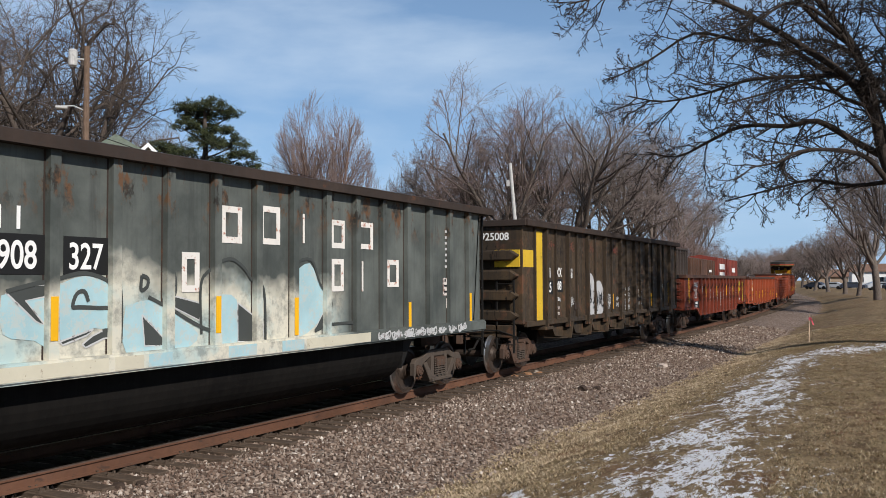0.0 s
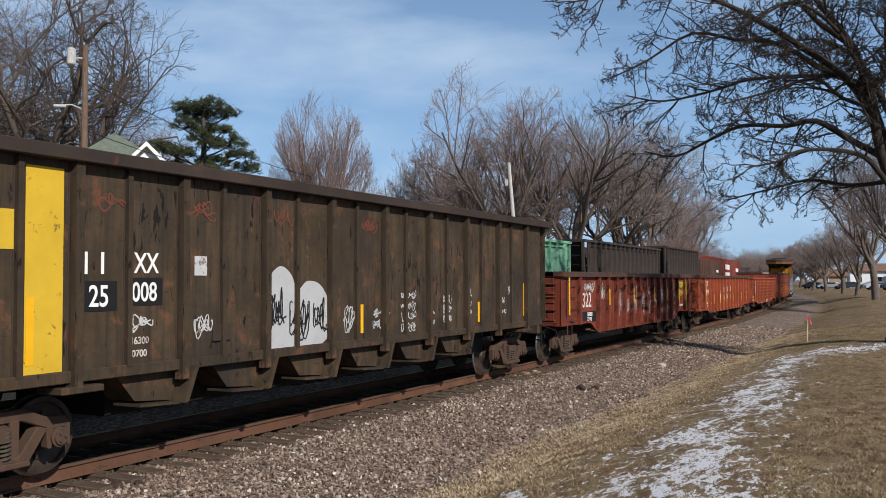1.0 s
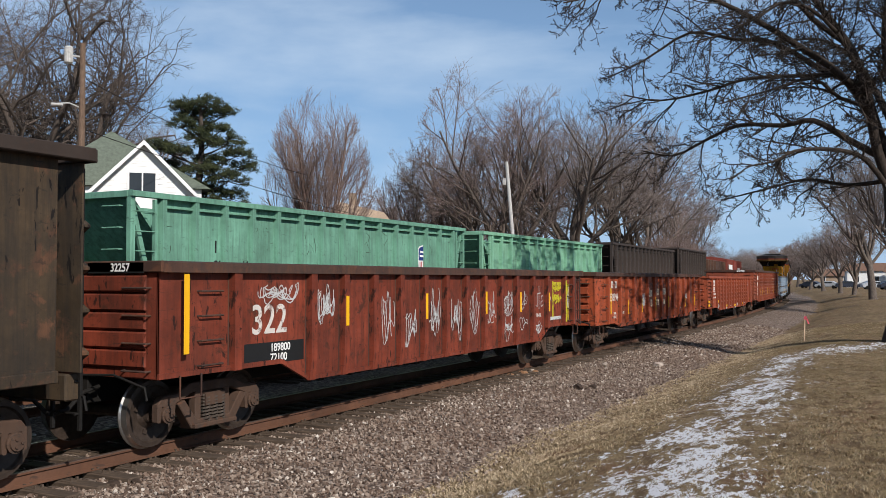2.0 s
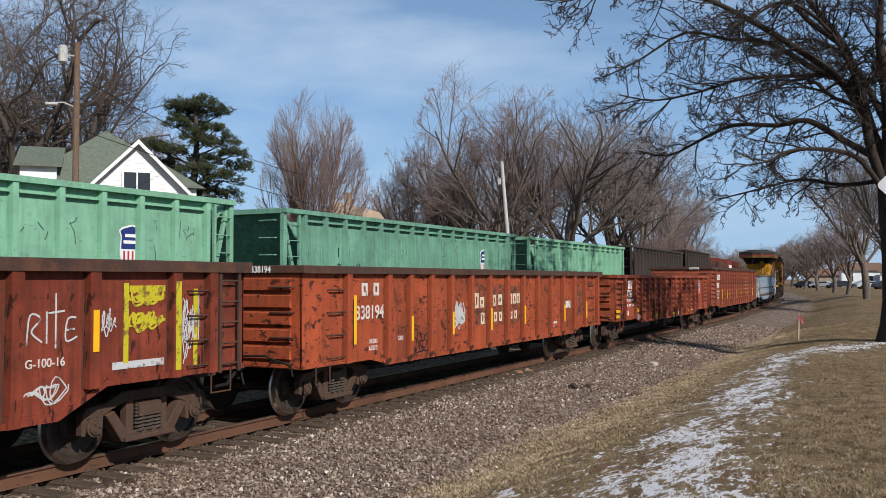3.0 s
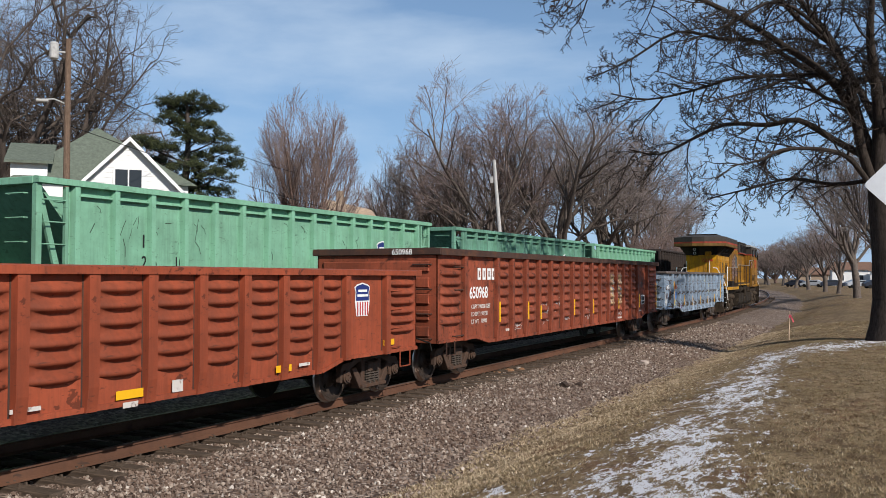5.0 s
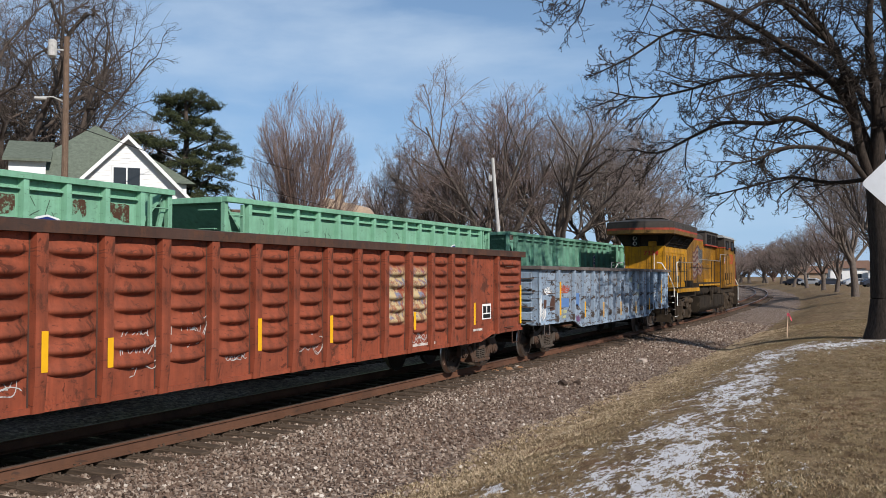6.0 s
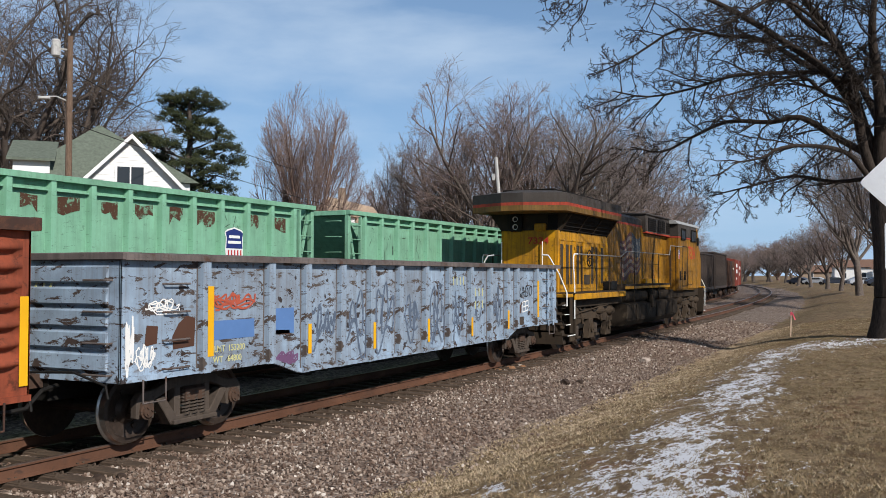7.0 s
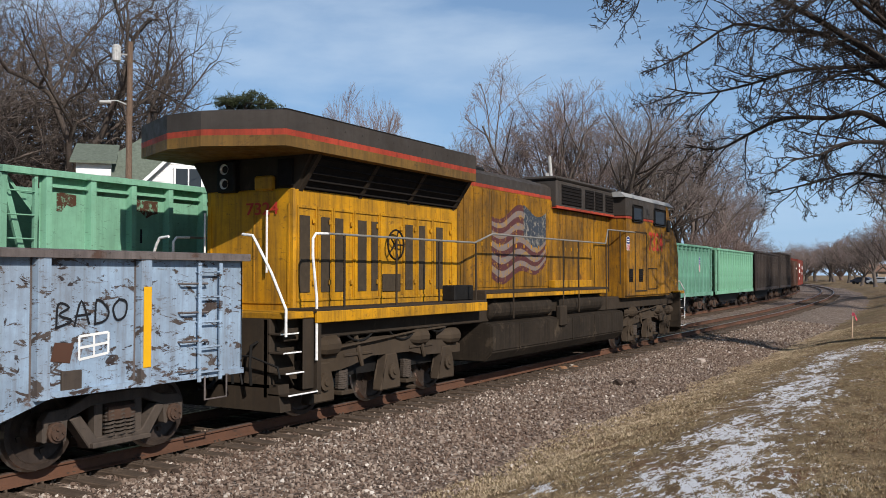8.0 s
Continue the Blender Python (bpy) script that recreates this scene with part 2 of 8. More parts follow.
def bars(name, spots, material, parent, x, label=""):
    """Plain flat bars on a side: (y0, z0, width, height) each."""
    for y, z, w, h in spots:
        bm = bmesh.new()
        box(bm, x, x + 0.004, y, y + w, z, z + h)
        part(name, bm, material, parent, label)


def stroke(bm, pts, w, x, mat=0):
    """A painted line on a side, through (y, z) points, w wide; it rises a hair as it runs, so that crossings stay clean."""
    n = len(pts)
    left, right = [], []
    for i in range(n):
        a, b = pts[max(i - 1, 0)], pts[min(i + 1, n - 1)]
        dy, dz = b[0] - a[0], b[1] - a[1]
        le = math.hypot(dy, dz) or 1
        xx = x + 0.00012 * i
        left.append(bm.verts.new((xx, pts[i][0] - dz / le * w / 2, pts[i][1] + dy / le * w / 2)))
        right.append(bm.verts.new((xx, pts[i][0] + dz / le * w / 2, pts[i][1] - dy / le * w / 2)))
    for i in range(n - 1):
        bm.faces.new((left[i], right[i], right[i + 1], left[i + 1])).material_index = mat


def smooth_line(pts, n=4):
    """Rounds a line of (y, z) points off."""
    out = []
    for i in range(len(pts) - 1):
        p0, p1, p2, p3 = pts[max(i - 1, 0)], pts[i], pts[i + 1], pts[min(i + 2, len(pts) - 1)]
        for k in range(n):
            u = k / n
            out.append(tuple(0.5 * (2 * b + (c - a) * u + (2 * a - 5 * b + 4 * c - d) * u * u + (3 * b - a - 3 * c + d) * u ** 3) for a, b, c, d in zip(p0, p1, p2, p3)))
    return out + [pts[-1]]


def curl(rng, y, z, w, h, n=44):
    """A loose hand-sprayed line inside a box: loops that run along like quick handwriting."""
    loops, start = 1.2 + 2.2 * rng.random(), rng.random() * 6.28
    up, lean = 0.25 + 0.25 * rng.random(), (rng.random() - 0.3) * 0.3
    sway, beat = 0.10 + 0.16 * rng.random(), 0.5 + rng.random()
    out = []
    for i in range(n):
        f = i / (n - 1)
        a = start + 6.283 * loops * f
        tall = up * (0.6 + 0.4 * math.sin(a * 0.37 * beat + start))
        zz = 0.5 + tall * math.sin(a) + 0.12 * math.sin(2.3 * a + start)
        yy = 0.12 + 0.76 * f + sway * math.cos(a) + lean * (zz - 0.5)
        out.append((y + w * min(1, max(0, yy)), z + h * min(1, max(0, zz))))
    return out


def scrawl(name, rng, spots, w, material, parent, x, label=""):
    for y, z, a, b, count in spots:
        for i in range(count):
            bm = bmesh.new()
            stroke(bm, curl(rng, y, z, a, b), w, x + 0.0051 * (i % 4) / 4 + 0.0001 * i)
            part(name, bm, material, parent, label)


def on_track(centre, s):
    """Place and heading on a track at s metres along it."""
    if s <= BEND_Y:
        return Vector((centre, s, 0)), 0.0
    r = BEND_R - (NEAR_X - centre)
    a = (s - BEND_Y) / BEND_R
    return Vector((centre - r + r * math.cos(a), BEND_Y + r * math.sin(a), 0)), a


def offset_of(x, y):
    """Distance to the right of the near track's centre line."""
    if y <= BEND_Y:
        return x - NEAR_X
    return math.hypot(x - (NEAR_X - BEND_R), y - BEND_Y) - BEND_R


def bearing(deg, r):
    """A place by its angle to the left of the track's direction, and its distance."""
    return -r * math.sin(radians(deg)), r * math.cos(radians(deg))


# ---- ground ----
PROFILE = [(-60, -0.9), (-14, -0.75), (-8.6, -0.55), (-7.2, -0.25), (2.5, -0.25), (3.7, -0.36), (4.35, -0.46), (4.9, -0.40), (6.2, -0.05), (8.2, 0.28), (10, 0.36), (13, 0.42), (60, 0.6)]
SNOW_LINE = [(-2.0, 7.6), (-2.2, 9.0), (-2.4, 11.0), (-2.4, 13.5), (-2.5, 16.5), (-2.8, 21.0), (-2.6, 27.0), (-1.4, 29.0), (1.0, 31.0)]


def ground_z(x, y):
    o = offset_of(x, y)
    for (a, za), (b, zb) in zip(PROFILE, PROFILE[1:]):
        if o <= b:
            f = max(0.0, (o - a) / (b - a))
            z = za + (zb - za) * f
            break
    else:
        z = PROFILE[-1][1]
    rough = 0.05 if o > 4.6 else 0.02
    return z + rough * noise.noise((x * 0.45, y * 0.45, 0.0)) + rough * 0.7 * noise.noise((x * 1.7, y * 1.7, 3.0))


def snow_at(x, y):
    best = 9.0
    for (ax, ay), (bx, by) in zip(SNOW_LINE, SNOW_LINE[1:]):
        dx, dy = bx - ax, by - ay
        f = min(1, max(0, ((x - ax) * dx + (y - ay) * dy) / (dx * dx + dy * dy)))
        wide = 1.15 if ay < 14 else 0.95 if ay < 26 else 1.7
        best = min(best, math.hypot(x - ax - f * dx, y - ay - f * dy) / wide)
    best = min(best, math.hypot((x + 3.6) / 0.35, (y - 11.2) / 0.7), math.hypot((x + 4.0) / 0.5, (y - 9.2) / 0.6) + 0.35)
    return max(0.0, 1.0 - 0.65 * best)


def steps(*runs):
    out = []
    for a, b, d in runs:
        n = max(1, round((b - a) / d))
        out += [a + (b - a) * i / n for i in range(n)]
    return out + [runs[-1][1]]


def ballast_material():
    k = Mat("ballast", 0.9)
    stone = k.cells(17)
    grey = k.ramp(k.xyz(stone)[0], (0.0, (0.05, 0.034, 0.025)), (0.35, (0.14, 0.10, 0.076)), (0.7, (0.245, 0.185, 0.145)), (1.0, (0.42, 0.345, 0.28)))
    dirt = k.ramp(k.noise(0.6, 6), (0.35, 0), (0.7, 0.6))
    col = k.mix(dirt, grey, (0.11, 0.07, 0.05))
    # four-foot way darkened: under-train shade put into the colour, with oil and brake dust
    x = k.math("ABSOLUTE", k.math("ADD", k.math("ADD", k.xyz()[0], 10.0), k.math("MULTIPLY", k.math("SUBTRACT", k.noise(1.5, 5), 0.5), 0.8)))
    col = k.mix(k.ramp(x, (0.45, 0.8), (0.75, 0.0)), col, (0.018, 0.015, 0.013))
    k.bump(k.cells(17, out="Distance"), 1.0, -0.04)
    return k.done(col)


def turf_material():
    k = Mat("dormant_turf", 0.95, spec=0.15)
    tan = k.mix(k.ramp(k.noise(1.1, 7, 0.7), (0.35, 0), (0.65, 1)), (0.37, 0.265, 0.15), (0.21, 0.148, 0.08))
    tan = k.mix(k.ramp(k.noise(0.22, 4), (0.48, 0), (0.62, 0.6)), tan, (0.18, 0.14, 0.065))
    tan = k.mix(k.ramp(k.noise(30, 5, 0.8), (0.4, 0), (0.62, 0.75)), tan, (0.075, 0.052, 0.03))
    tan = k.mix(k.ramp(k.noise(5.0, 6, 0.75, k.vec((1, 0.5, 1))), (0.48, 0), (0.56, 0.75)), tan, (0.10, 0.062, 0.034))
    leaf = k.ramp(k.noise(0.8, 6, 0.7, k.vec((1, 0.5, 1), (4, 2, 0))), (0.55, 0), (0.66, 0.85))
    tan = k.mix(leaf, tan, (0.15, 0.075, 0.04))
    # old snow: broken patches with turf showing through in fine holes
    broad = k.math("MULTIPLY", k.math("SUBTRACT", k.noise(1.5, 4, 0.6, k.vec((1.0, 0.45, 1))), 0.5), 2.2)
    blotch = k.math("MULTIPLY", k.math("SUBTRACT", k.noise(5.5, 5, 0.65, k.vec((1.0, 0.38, 1), (3, 1, 0))), 0.5), 2.6)
    holes = k.math("MULTIPLY", k.math("SUBTRACT", k.noise(15, 5, 0.75, k.vec((1.0, 0.4, 1))), 0.5), 3.4)
    mask = k.math("ADD", k.attr("snow"), k.math("ADD", broad, k.math("ADD", blotch, holes)))
    sno = k.ramp(mask, (0.78, 0), (1.02, 0.95))
    sno = k.mix(k.ramp(k.attr("snow"), (0.0, 0), (0.2, 1)), (0, 0, 0), sno)
    col = k.mix(sno, tan, (0.76, 0.77, 0.80))
    k.bump(k.noise(60, 6, 0.8), 0.8, 0.03)
    return k.done(col)


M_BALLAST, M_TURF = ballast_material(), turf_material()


def make_ground():
    xs = steps((-3000, -400, 600), (-400, -60, 40), (-60, -28, 4), (-28, -17, 1.0), (-17, 6, 0.3), (6, 20, 1), (20, 80, 8), (80, 400, 60), (400, 3000, 600))
    ys = steps((-1500, -60, 200), (-60, -8, 4), (-8, 2, 0.8), (2, 48, 0.3), (48, 120, 0.8), (120, 260, 3), (260, 500, 30), (500, 4000, 700))
    verts = [(x, y, ground_z(x, y) if y < 520 else -0.4) for y in ys for x in xs]
    nx = len(xs)
    faces, kinds = [], []
    for j in range(len(ys) - 1):
        for i in range(nx - 1):
            a = j * nx + i
            faces.append((a, a + 1, a + nx + 1, a + nx))
            cx, cy = (xs[i] + xs[i + 1]) / 2, (ys[j] + ys[j + 1]) / 2
            o = offset_of(cx, cy)
            edge = 4.45 + 0.35 * noise.noise((cx, cy * 0.5, 7.0))
            kinds.append(0 if -9.2 < o < edge and -80 < cy < 400 else 1)
    me = bpy.data.meshes.new("ground")
    me.from_pydata(verts, [], faces)
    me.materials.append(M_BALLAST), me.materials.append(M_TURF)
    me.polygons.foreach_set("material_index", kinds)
    me.shade_smooth()
    at = me.attributes.new("snow", "FLOAT", "POINT")
    at.data.foreach_set("value", [snow_at(v[0], v[1]) if -8 < v[0] < 5 and 5 < v[1] < 40 else 0.0 for v in verts])
    return tagged(new("ground", me), "grey ballast bed beside dormant tan lawn with thin old snow", "ground", kind="structure")


make_ground()


def stone_field():
    """Loose crushed rock on the shoulder of the near track."""
    rng = random.Random(5)
    base = [Vector(v).normalized() for v in ((1, 1, 1), (1, -1, -1), (-1, 1, -1), (-1, -1, 1), (1.2, 0, -0.3), (-1.2, 0.1, 0.2), (0, 1.2, 0.3), (0.1, -1.2, 0))]
    tmp = bmesh.new()
    for v in base:
        tmp.verts.new(v)
    hull = bmesh.ops.convex_hull(tmp, input=tmp.verts[:])
    tmp.verts.ensure_lookup_table()
    tris = [tuple(v.index for v in f.verts) for f in tmp.faces]
    tmp.verts.index_update()
    tris = [tuple(v.index for v in f.verts) for f in tmp.faces]
    shapes = [v.co.copy() for v in tmp.verts]
    tmp.free()
    verts, faces = [], []

    def drop(x, y, size, lift):
        q = Euler((rng.random() * 6.3, rng.random() * 6.3, rng.random() * 6.3)).to_matrix()
        sx, sy, sz = size * (0.7 + 0.6 * rng.random()), size * (0.6 + 0.5 * rng.random()), size * (0.5 + 0.4 * rng.random())
        n0 = len(verts)
        z = ground_z(x, y) + lift
        for v in shapes:
            p = q @ Vector((v.x * sx, v.y * sy, v.z * sz))
            verts.append((x + p.x, y + p.y, z + p.z))
        faces.extend((a + n0, b + n0, c + n0) for a, b, c in tris)
    for _ in range(27000):
        y = 5.0 + 27 * rng.random() ** 1.5
        x = -9.15 + 3.95 * rng.random()
        if x > -5.75 + 0.3 * noise.noise((x, y * 0.5, 7.0)) and rng.random() < 0.75:
            continue
        drop(x, y, 0.018 + 0.022 * rng.random() ** 1.5, 0.004 + 0.012 * rng.random())
    for _ in range(6000):
        drop(-9.1 + 3.6 * rng.random(), 30 + 22 * rng.random(), 0.03 + 0.03 * rng.random(), 0.01)
    for _ in range(1500):
        drop(-10.6 + 1.2 * rng.random(), 5 + 30 * rng.random(), 0.03, 0.01)
    me = bpy.data.meshes.new("loose_stones")
    me.from_pydata(verts, [], faces)
    k = Mat("crushed_rock", 0.88)
    col = k.ramp(k.island(), (0.0, (0.06, 0.038, 0.028)), (0.3, (0.14, 0.098, 0.074)), (0.6, (0.235, 0.178, 0.14)), (0.9, (0.34, 0.275, 0.22)), (1.0, (0.60, 0.54, 0.47)))
    col = k.mix(k.ramp(k.noise(0.8, 5), (0.4, 0), (0.7, 0.55)), col, (0.13, 0.08, 0.055))
    k.bump(k.noise(90, 3), 0.4, 0.004)
    me.materials.append(k.done(col))
    tagged(new("loose_stones", me), "loose brown and grey crushed rock beside the rail", "gravel", kind="stuff")


def grass_field():
    """Short dormant blades, thinner where old snow lies."""
    rng = random.Random(8)
    fields = {False: ([], []), True: ([], [])}
    for _ in range(200000):
        y = 6.0 + 40 * rng.random() ** 1.9
        x = -6.1 + (7.5 + y * 0.06) * rng.random()
        o = x - NEAR_X
        if o < 4.3 + 0.4 * noise.noise((x, y * 0.5, 7.0)):
            continue
        if snow_at(x, y) > 0.5 and rng.random() < 0.75:
            continue
        z = ground_z(x, y)
        verge = 4.2 < o < 5.2 + 1.5 * rng.random() ** 2
        verts, faces = fields[verge]
        tall = (0.010 + 0.020 * rng.random()) * (1.35 if verge else 1.0)
        for _ in range(2):
            a, lean = rng.random() * 6.283, (rng.random() + 0.35) * tall * 1.5
            w = 0.0025 + 0.002 * rng.random() + 0.00022 * y
            px, py = x + 0.03 * rng.random(), y + 0.03 * rng.random()
            n0 = len(verts)
            c, s = math.cos(a), math.sin(a)
            verts.extend(((px - s * w, py + c * w, z - 0.004), (px + s * w, py - c * w, z - 0.004), (px + c * lean, py + s * lean, z + tall)))
            faces.append((n0, n0 + 1, n0 + 2))
    shades = {False: [(0.0, (0.46, 0.34, 0.205)), (0.42, (0.26, 0.19, 0.105)), (0.72, (0.085, 0.075, 0.034)), (1.0, (0.60, 0.50, 0.35))],
              True: [(0.0, (0.56, 0.44, 0.29)), (0.5, (0.42, 0.325, 0.205)), (0.8, (0.25, 0.18, 0.115)), (1.0, (0.68, 0.57, 0.42))]}
    for verge, name, label in ((False, "grass", "short dormant brown and olive lawn grass"), (True, "verge_grass", "longer straw-coloured dead grass beside the ballast")):
        me = bpy.data.meshes.new(name)
        me.from_pydata(fields[verge][0], [], fields[verge][1])
        k = Mat(name + "_blades", 0.8, spec=0.15)
        col = k.ramp(k.island(), *shades[verge])
        if not verge:
            col = k.mix(k.ramp(k.noise(0.22, 4), (0.46, 0), (0.62, 0.5)), col, (0.22, 0.16, 0.08))
        col = k.mix(k.ramp(k.noise(3.2, 6, 0.75), (0.49, 0), (0.57, 0.75 if not verge else 0.3)), col, (0.12, 0.072, 0.036))
        me.materials.append(k.done(col))
        tagged(new(name, me), label, "grass", kind="stuff")


def rail_profile():
    h = [(-0.07, -0.172), (0.07, -0.172), (0.07, -0.16), (0.012, -0.14), (0.010, -0.045), (0.036, -0.032), (0.037, -0.008), (0.028, 0.0)]
    return h + [(-x, z) for x, z in h[:1:-1]]


def make_track(centre, first_tie, last_tie):
    track = tagged(new("railway_track"), "rusty steel rails on weathered timber ties in ballast", "railway track", kind="structure")
    prof = rail_profile()
    ss = steps((-70, 57, 127), (57, 300, 4))
    for side in (-1, 1):
        bm = bmesh.new()
        rings = []
        for s in ss:
            p, a = on_track(centre, s)
            rt = Vector((math.cos(a), math.sin(a), 0))
            rings.append([bm.verts.new(p + rt * (side * 0.7545 + x) + Vector((0, 0, z))) for x, z in prof])
        n = len(prof)
        for r0, r1 in zip(rings, rings[1:]):
            for i in range(n):
                f = bm.faces.new((r0[i], r0[(i + 1) % n], r1[(i + 1) % n], r1[i]))
                f.material_index = 1 if min(prof[i][1], prof[(i + 1) % n][1]) > -0.009 else 0
        part("rail", fix(bm), (M_RAIL, M_RAILHEAD), track)
    k = Mat("tie_timber", 0.9)
    grain = k.noise(6, 7, 0.7, k.vec((0.6, 8, 8)))
    col = k.mix(k.ramp(grain, (0.3, 0), (0.7, 1)), (0.035, 0.025, 0.018), (0.12, 0.085, 0.06))
    k.bump(grain, 0.6, 0.01)
    timber = k.done(col)
    rng = random.Random(3)
    ties = []
    for kind in range(3):
        ln = 1.28 + 0.05 * kind
        bm = bbox(-ln, ln + 0.04 * kind, -0.115, 0.115, -0.36, -0.172, 0.012)
        box(bm, 0.62, 0.89, -0.09, 0.09, -0.176, -0.160), box(bm, -0.89, -0.62, -0.09, 0.09, -0.176, -0.160)
        for sx in (0.655, 0.855):
            box(bm, sx - 0.012, sx + 0.012, 0.03, 0.06, -0.17, -0.125), box(bm, sx - 0.012, sx + 0.012, -0.06, -0.03, -0.17, -0.125)
        me = bpy.data.meshes.new("tie")
        bm.to_mesh(me), bm.free()
        me.materials.append(timber)
        ties.append(me)
    s = first_tie
    while s < last_tie:
        p, a = on_track(centre, s)
        p.z = -0.01 - 0.03 * rng.random()
        share("tie", ties[rng.randrange(3)], track, m=Matrix.Translation(p) @ pose(0.10 * (rng.random() - 0.3), 0, 0, 0, 0, math.degrees(a) + 3 * (rng.random() - 0.5)))
        s += 0.495 + 0.05 * (rng.random() - 0.5)
    return track


make_track(NEAR_X, 1.0, 120.0)
make_track(FAR_X, 18.0, 110.0)


def lump(name, x, y, r, material, label, seed):
    """A lone clod or rock on the ballast."""
    rng = random.Random(seed)
    bm = bmesh.new()
    bmesh.ops.create_icosphere(bm, subdivisions=2, radius=r)
    for v in bm.verts:
        v.co *= 0.75 + 0.5 * rng.random()
        v.co.z *= 0.65
    ob = part(name, bm, material)
    ob.matrix_basis = pose(x, y, ground_z(x, y) + r * 0.3, 0, 0, 40 * seed)
    return tagged(ob, label, "rock")


M_CLOD, M_PALE_ROCK = plain("dark_clod", (0.045, 0.03, 0.022), 0.9), plain("pale_rock", (0.36, 0.30, 0.25), 0.85)
lump("clod", -8.68, 8.1, 0.085, M_CLOD, "dark clod of rotten wood on the ballast", 1)
lump("clod", -8.55, 8.35, 0.06, M_CLOD, "dark clod of rotten wood on the ballast", 2)
for i, (x, y, r) in enumerate([(-9.2, 21.9, 0.10), (-9.05, 22.4, 0.12), (-8.9, 22.9, 0.09), (-9.1, 23.2, 0.08)]):
    lump("rock", x, y, r, plain("orange_rock", (0.26, 0.14, 0.075), 0.9) if i < 3 else M_PALE_ROCK, "orange-brown rock beside the rail", 3 + i)
for i, (x, y, r) in enumerate([(-6.6, 27.0, 0.16), (-6.9, 20.5, 0.13), (-6.7, 21.0, 0.10), (-7.9, 26.0, 0.09)]):
    lump("rock", x, y, r, M_PALE_ROCK if i in (0, 3) else M_CLOD, "loose rock on the ballast shoulder", 9 + i)


# ---- trees ----
class Wood:
    """Collects tapered branches as plain rings of vertices."""

    def __init__(self):
        self.v, self.f, self.kind = [], [], []

    def limb(self, pts, r0, r1, n):
        rings, side = [], None
        count = len(pts)
        for i, p in enumerate(pts):
            d = pts[min(i + 1, count - 1)] - pts[max(i - 1, 0)]
            d.normalize()
            if side is None or abs(side.dot(d)) > 0.95:
                side = d.orthogonal()
            side = side - d * side.dot(d)
            side.normalize()
            up = d.cross(side)
            r = r0 + (r1 - r0) * i / (count - 1)
            start = len(self.v)
            for k in range(n):
                a = 6.2832 * k / n
                q = p + side * (r * math.cos(a)) + up * (r * math.sin(a))
                self.v.append((q.x, q.y, q.z))
            rings.append(start)
        for a, b in zip(rings, rings[1:]):
            for k in range(n):
                k2 = (k + 1) % n
                self.f.append((a + k, a + k2, b + k2, b + k))
                self.kind.append(1 if r0 < 0.03 else 0)

    def mesh(self, name, material, twig=None):
        me = bpy.data.meshes.new(name)
        me.from_pydata(self.v, [], self.f)
        me.materials.append(material)
        if twig is not None:
            me.materials.append(twig)
            me.polygons.foreach_set("material_index", self.kind)
        me.shade_smooth()
        return me


def bark(name, dark, light):
    k = Mat(name, 0.92, spec=0.2)
    g = k.noise(5, 7, 0.7, k.vec((4, 4, 0.8)))
    k.bump(g, 0.8, 0.03)
    return k.done(k.mix(k.ramp(g, (0.3, 0), (0.7, 1)), dark, light))


BARK_GREY = bark("grey_bark", (0.055, 0.043, 0.036), (0.19, 0.155, 0.13))
BARK_DARK = bark("dark_bark", (0.02, 0.016, 0.014), (0.065, 0.052, 0.044))
BARK_LAWN = bark("black_bark", (0.014, 0.011, 0.009), (0.062, 0.047, 0.038))
BARK_OAK = bark("brown_oak_bark", (0.045, 0.034, 0.028), (0.15, 0.12, 0.10))
BARK_TWIG = bark("pale_twig_bark", (0.15, 0.122, 0.108), (0.30, 0.245, 0.22))
BARK_TWIG_RED = bark("reddish_twig_bark", (0.165, 0.12, 0.107), (0.31, 0.235, 0.21))
BARK_RED = bark("reddish_bark", (0.12, 0.075, 0.058), (0.22, 0.15, 0.12))


def wander(rng, p, d, length, n, wild, lift):
    pts = [p.copy()]
    d = d.normalized()
    for _ in range(n):
        d = d + Vector((rng.gauss(0, wild), rng.gauss(0, wild), rng.gauss(0, wild) + lift))
        d.normalize()
        p = p + d * (length / n)
        pts.append(p.copy())
    return pts


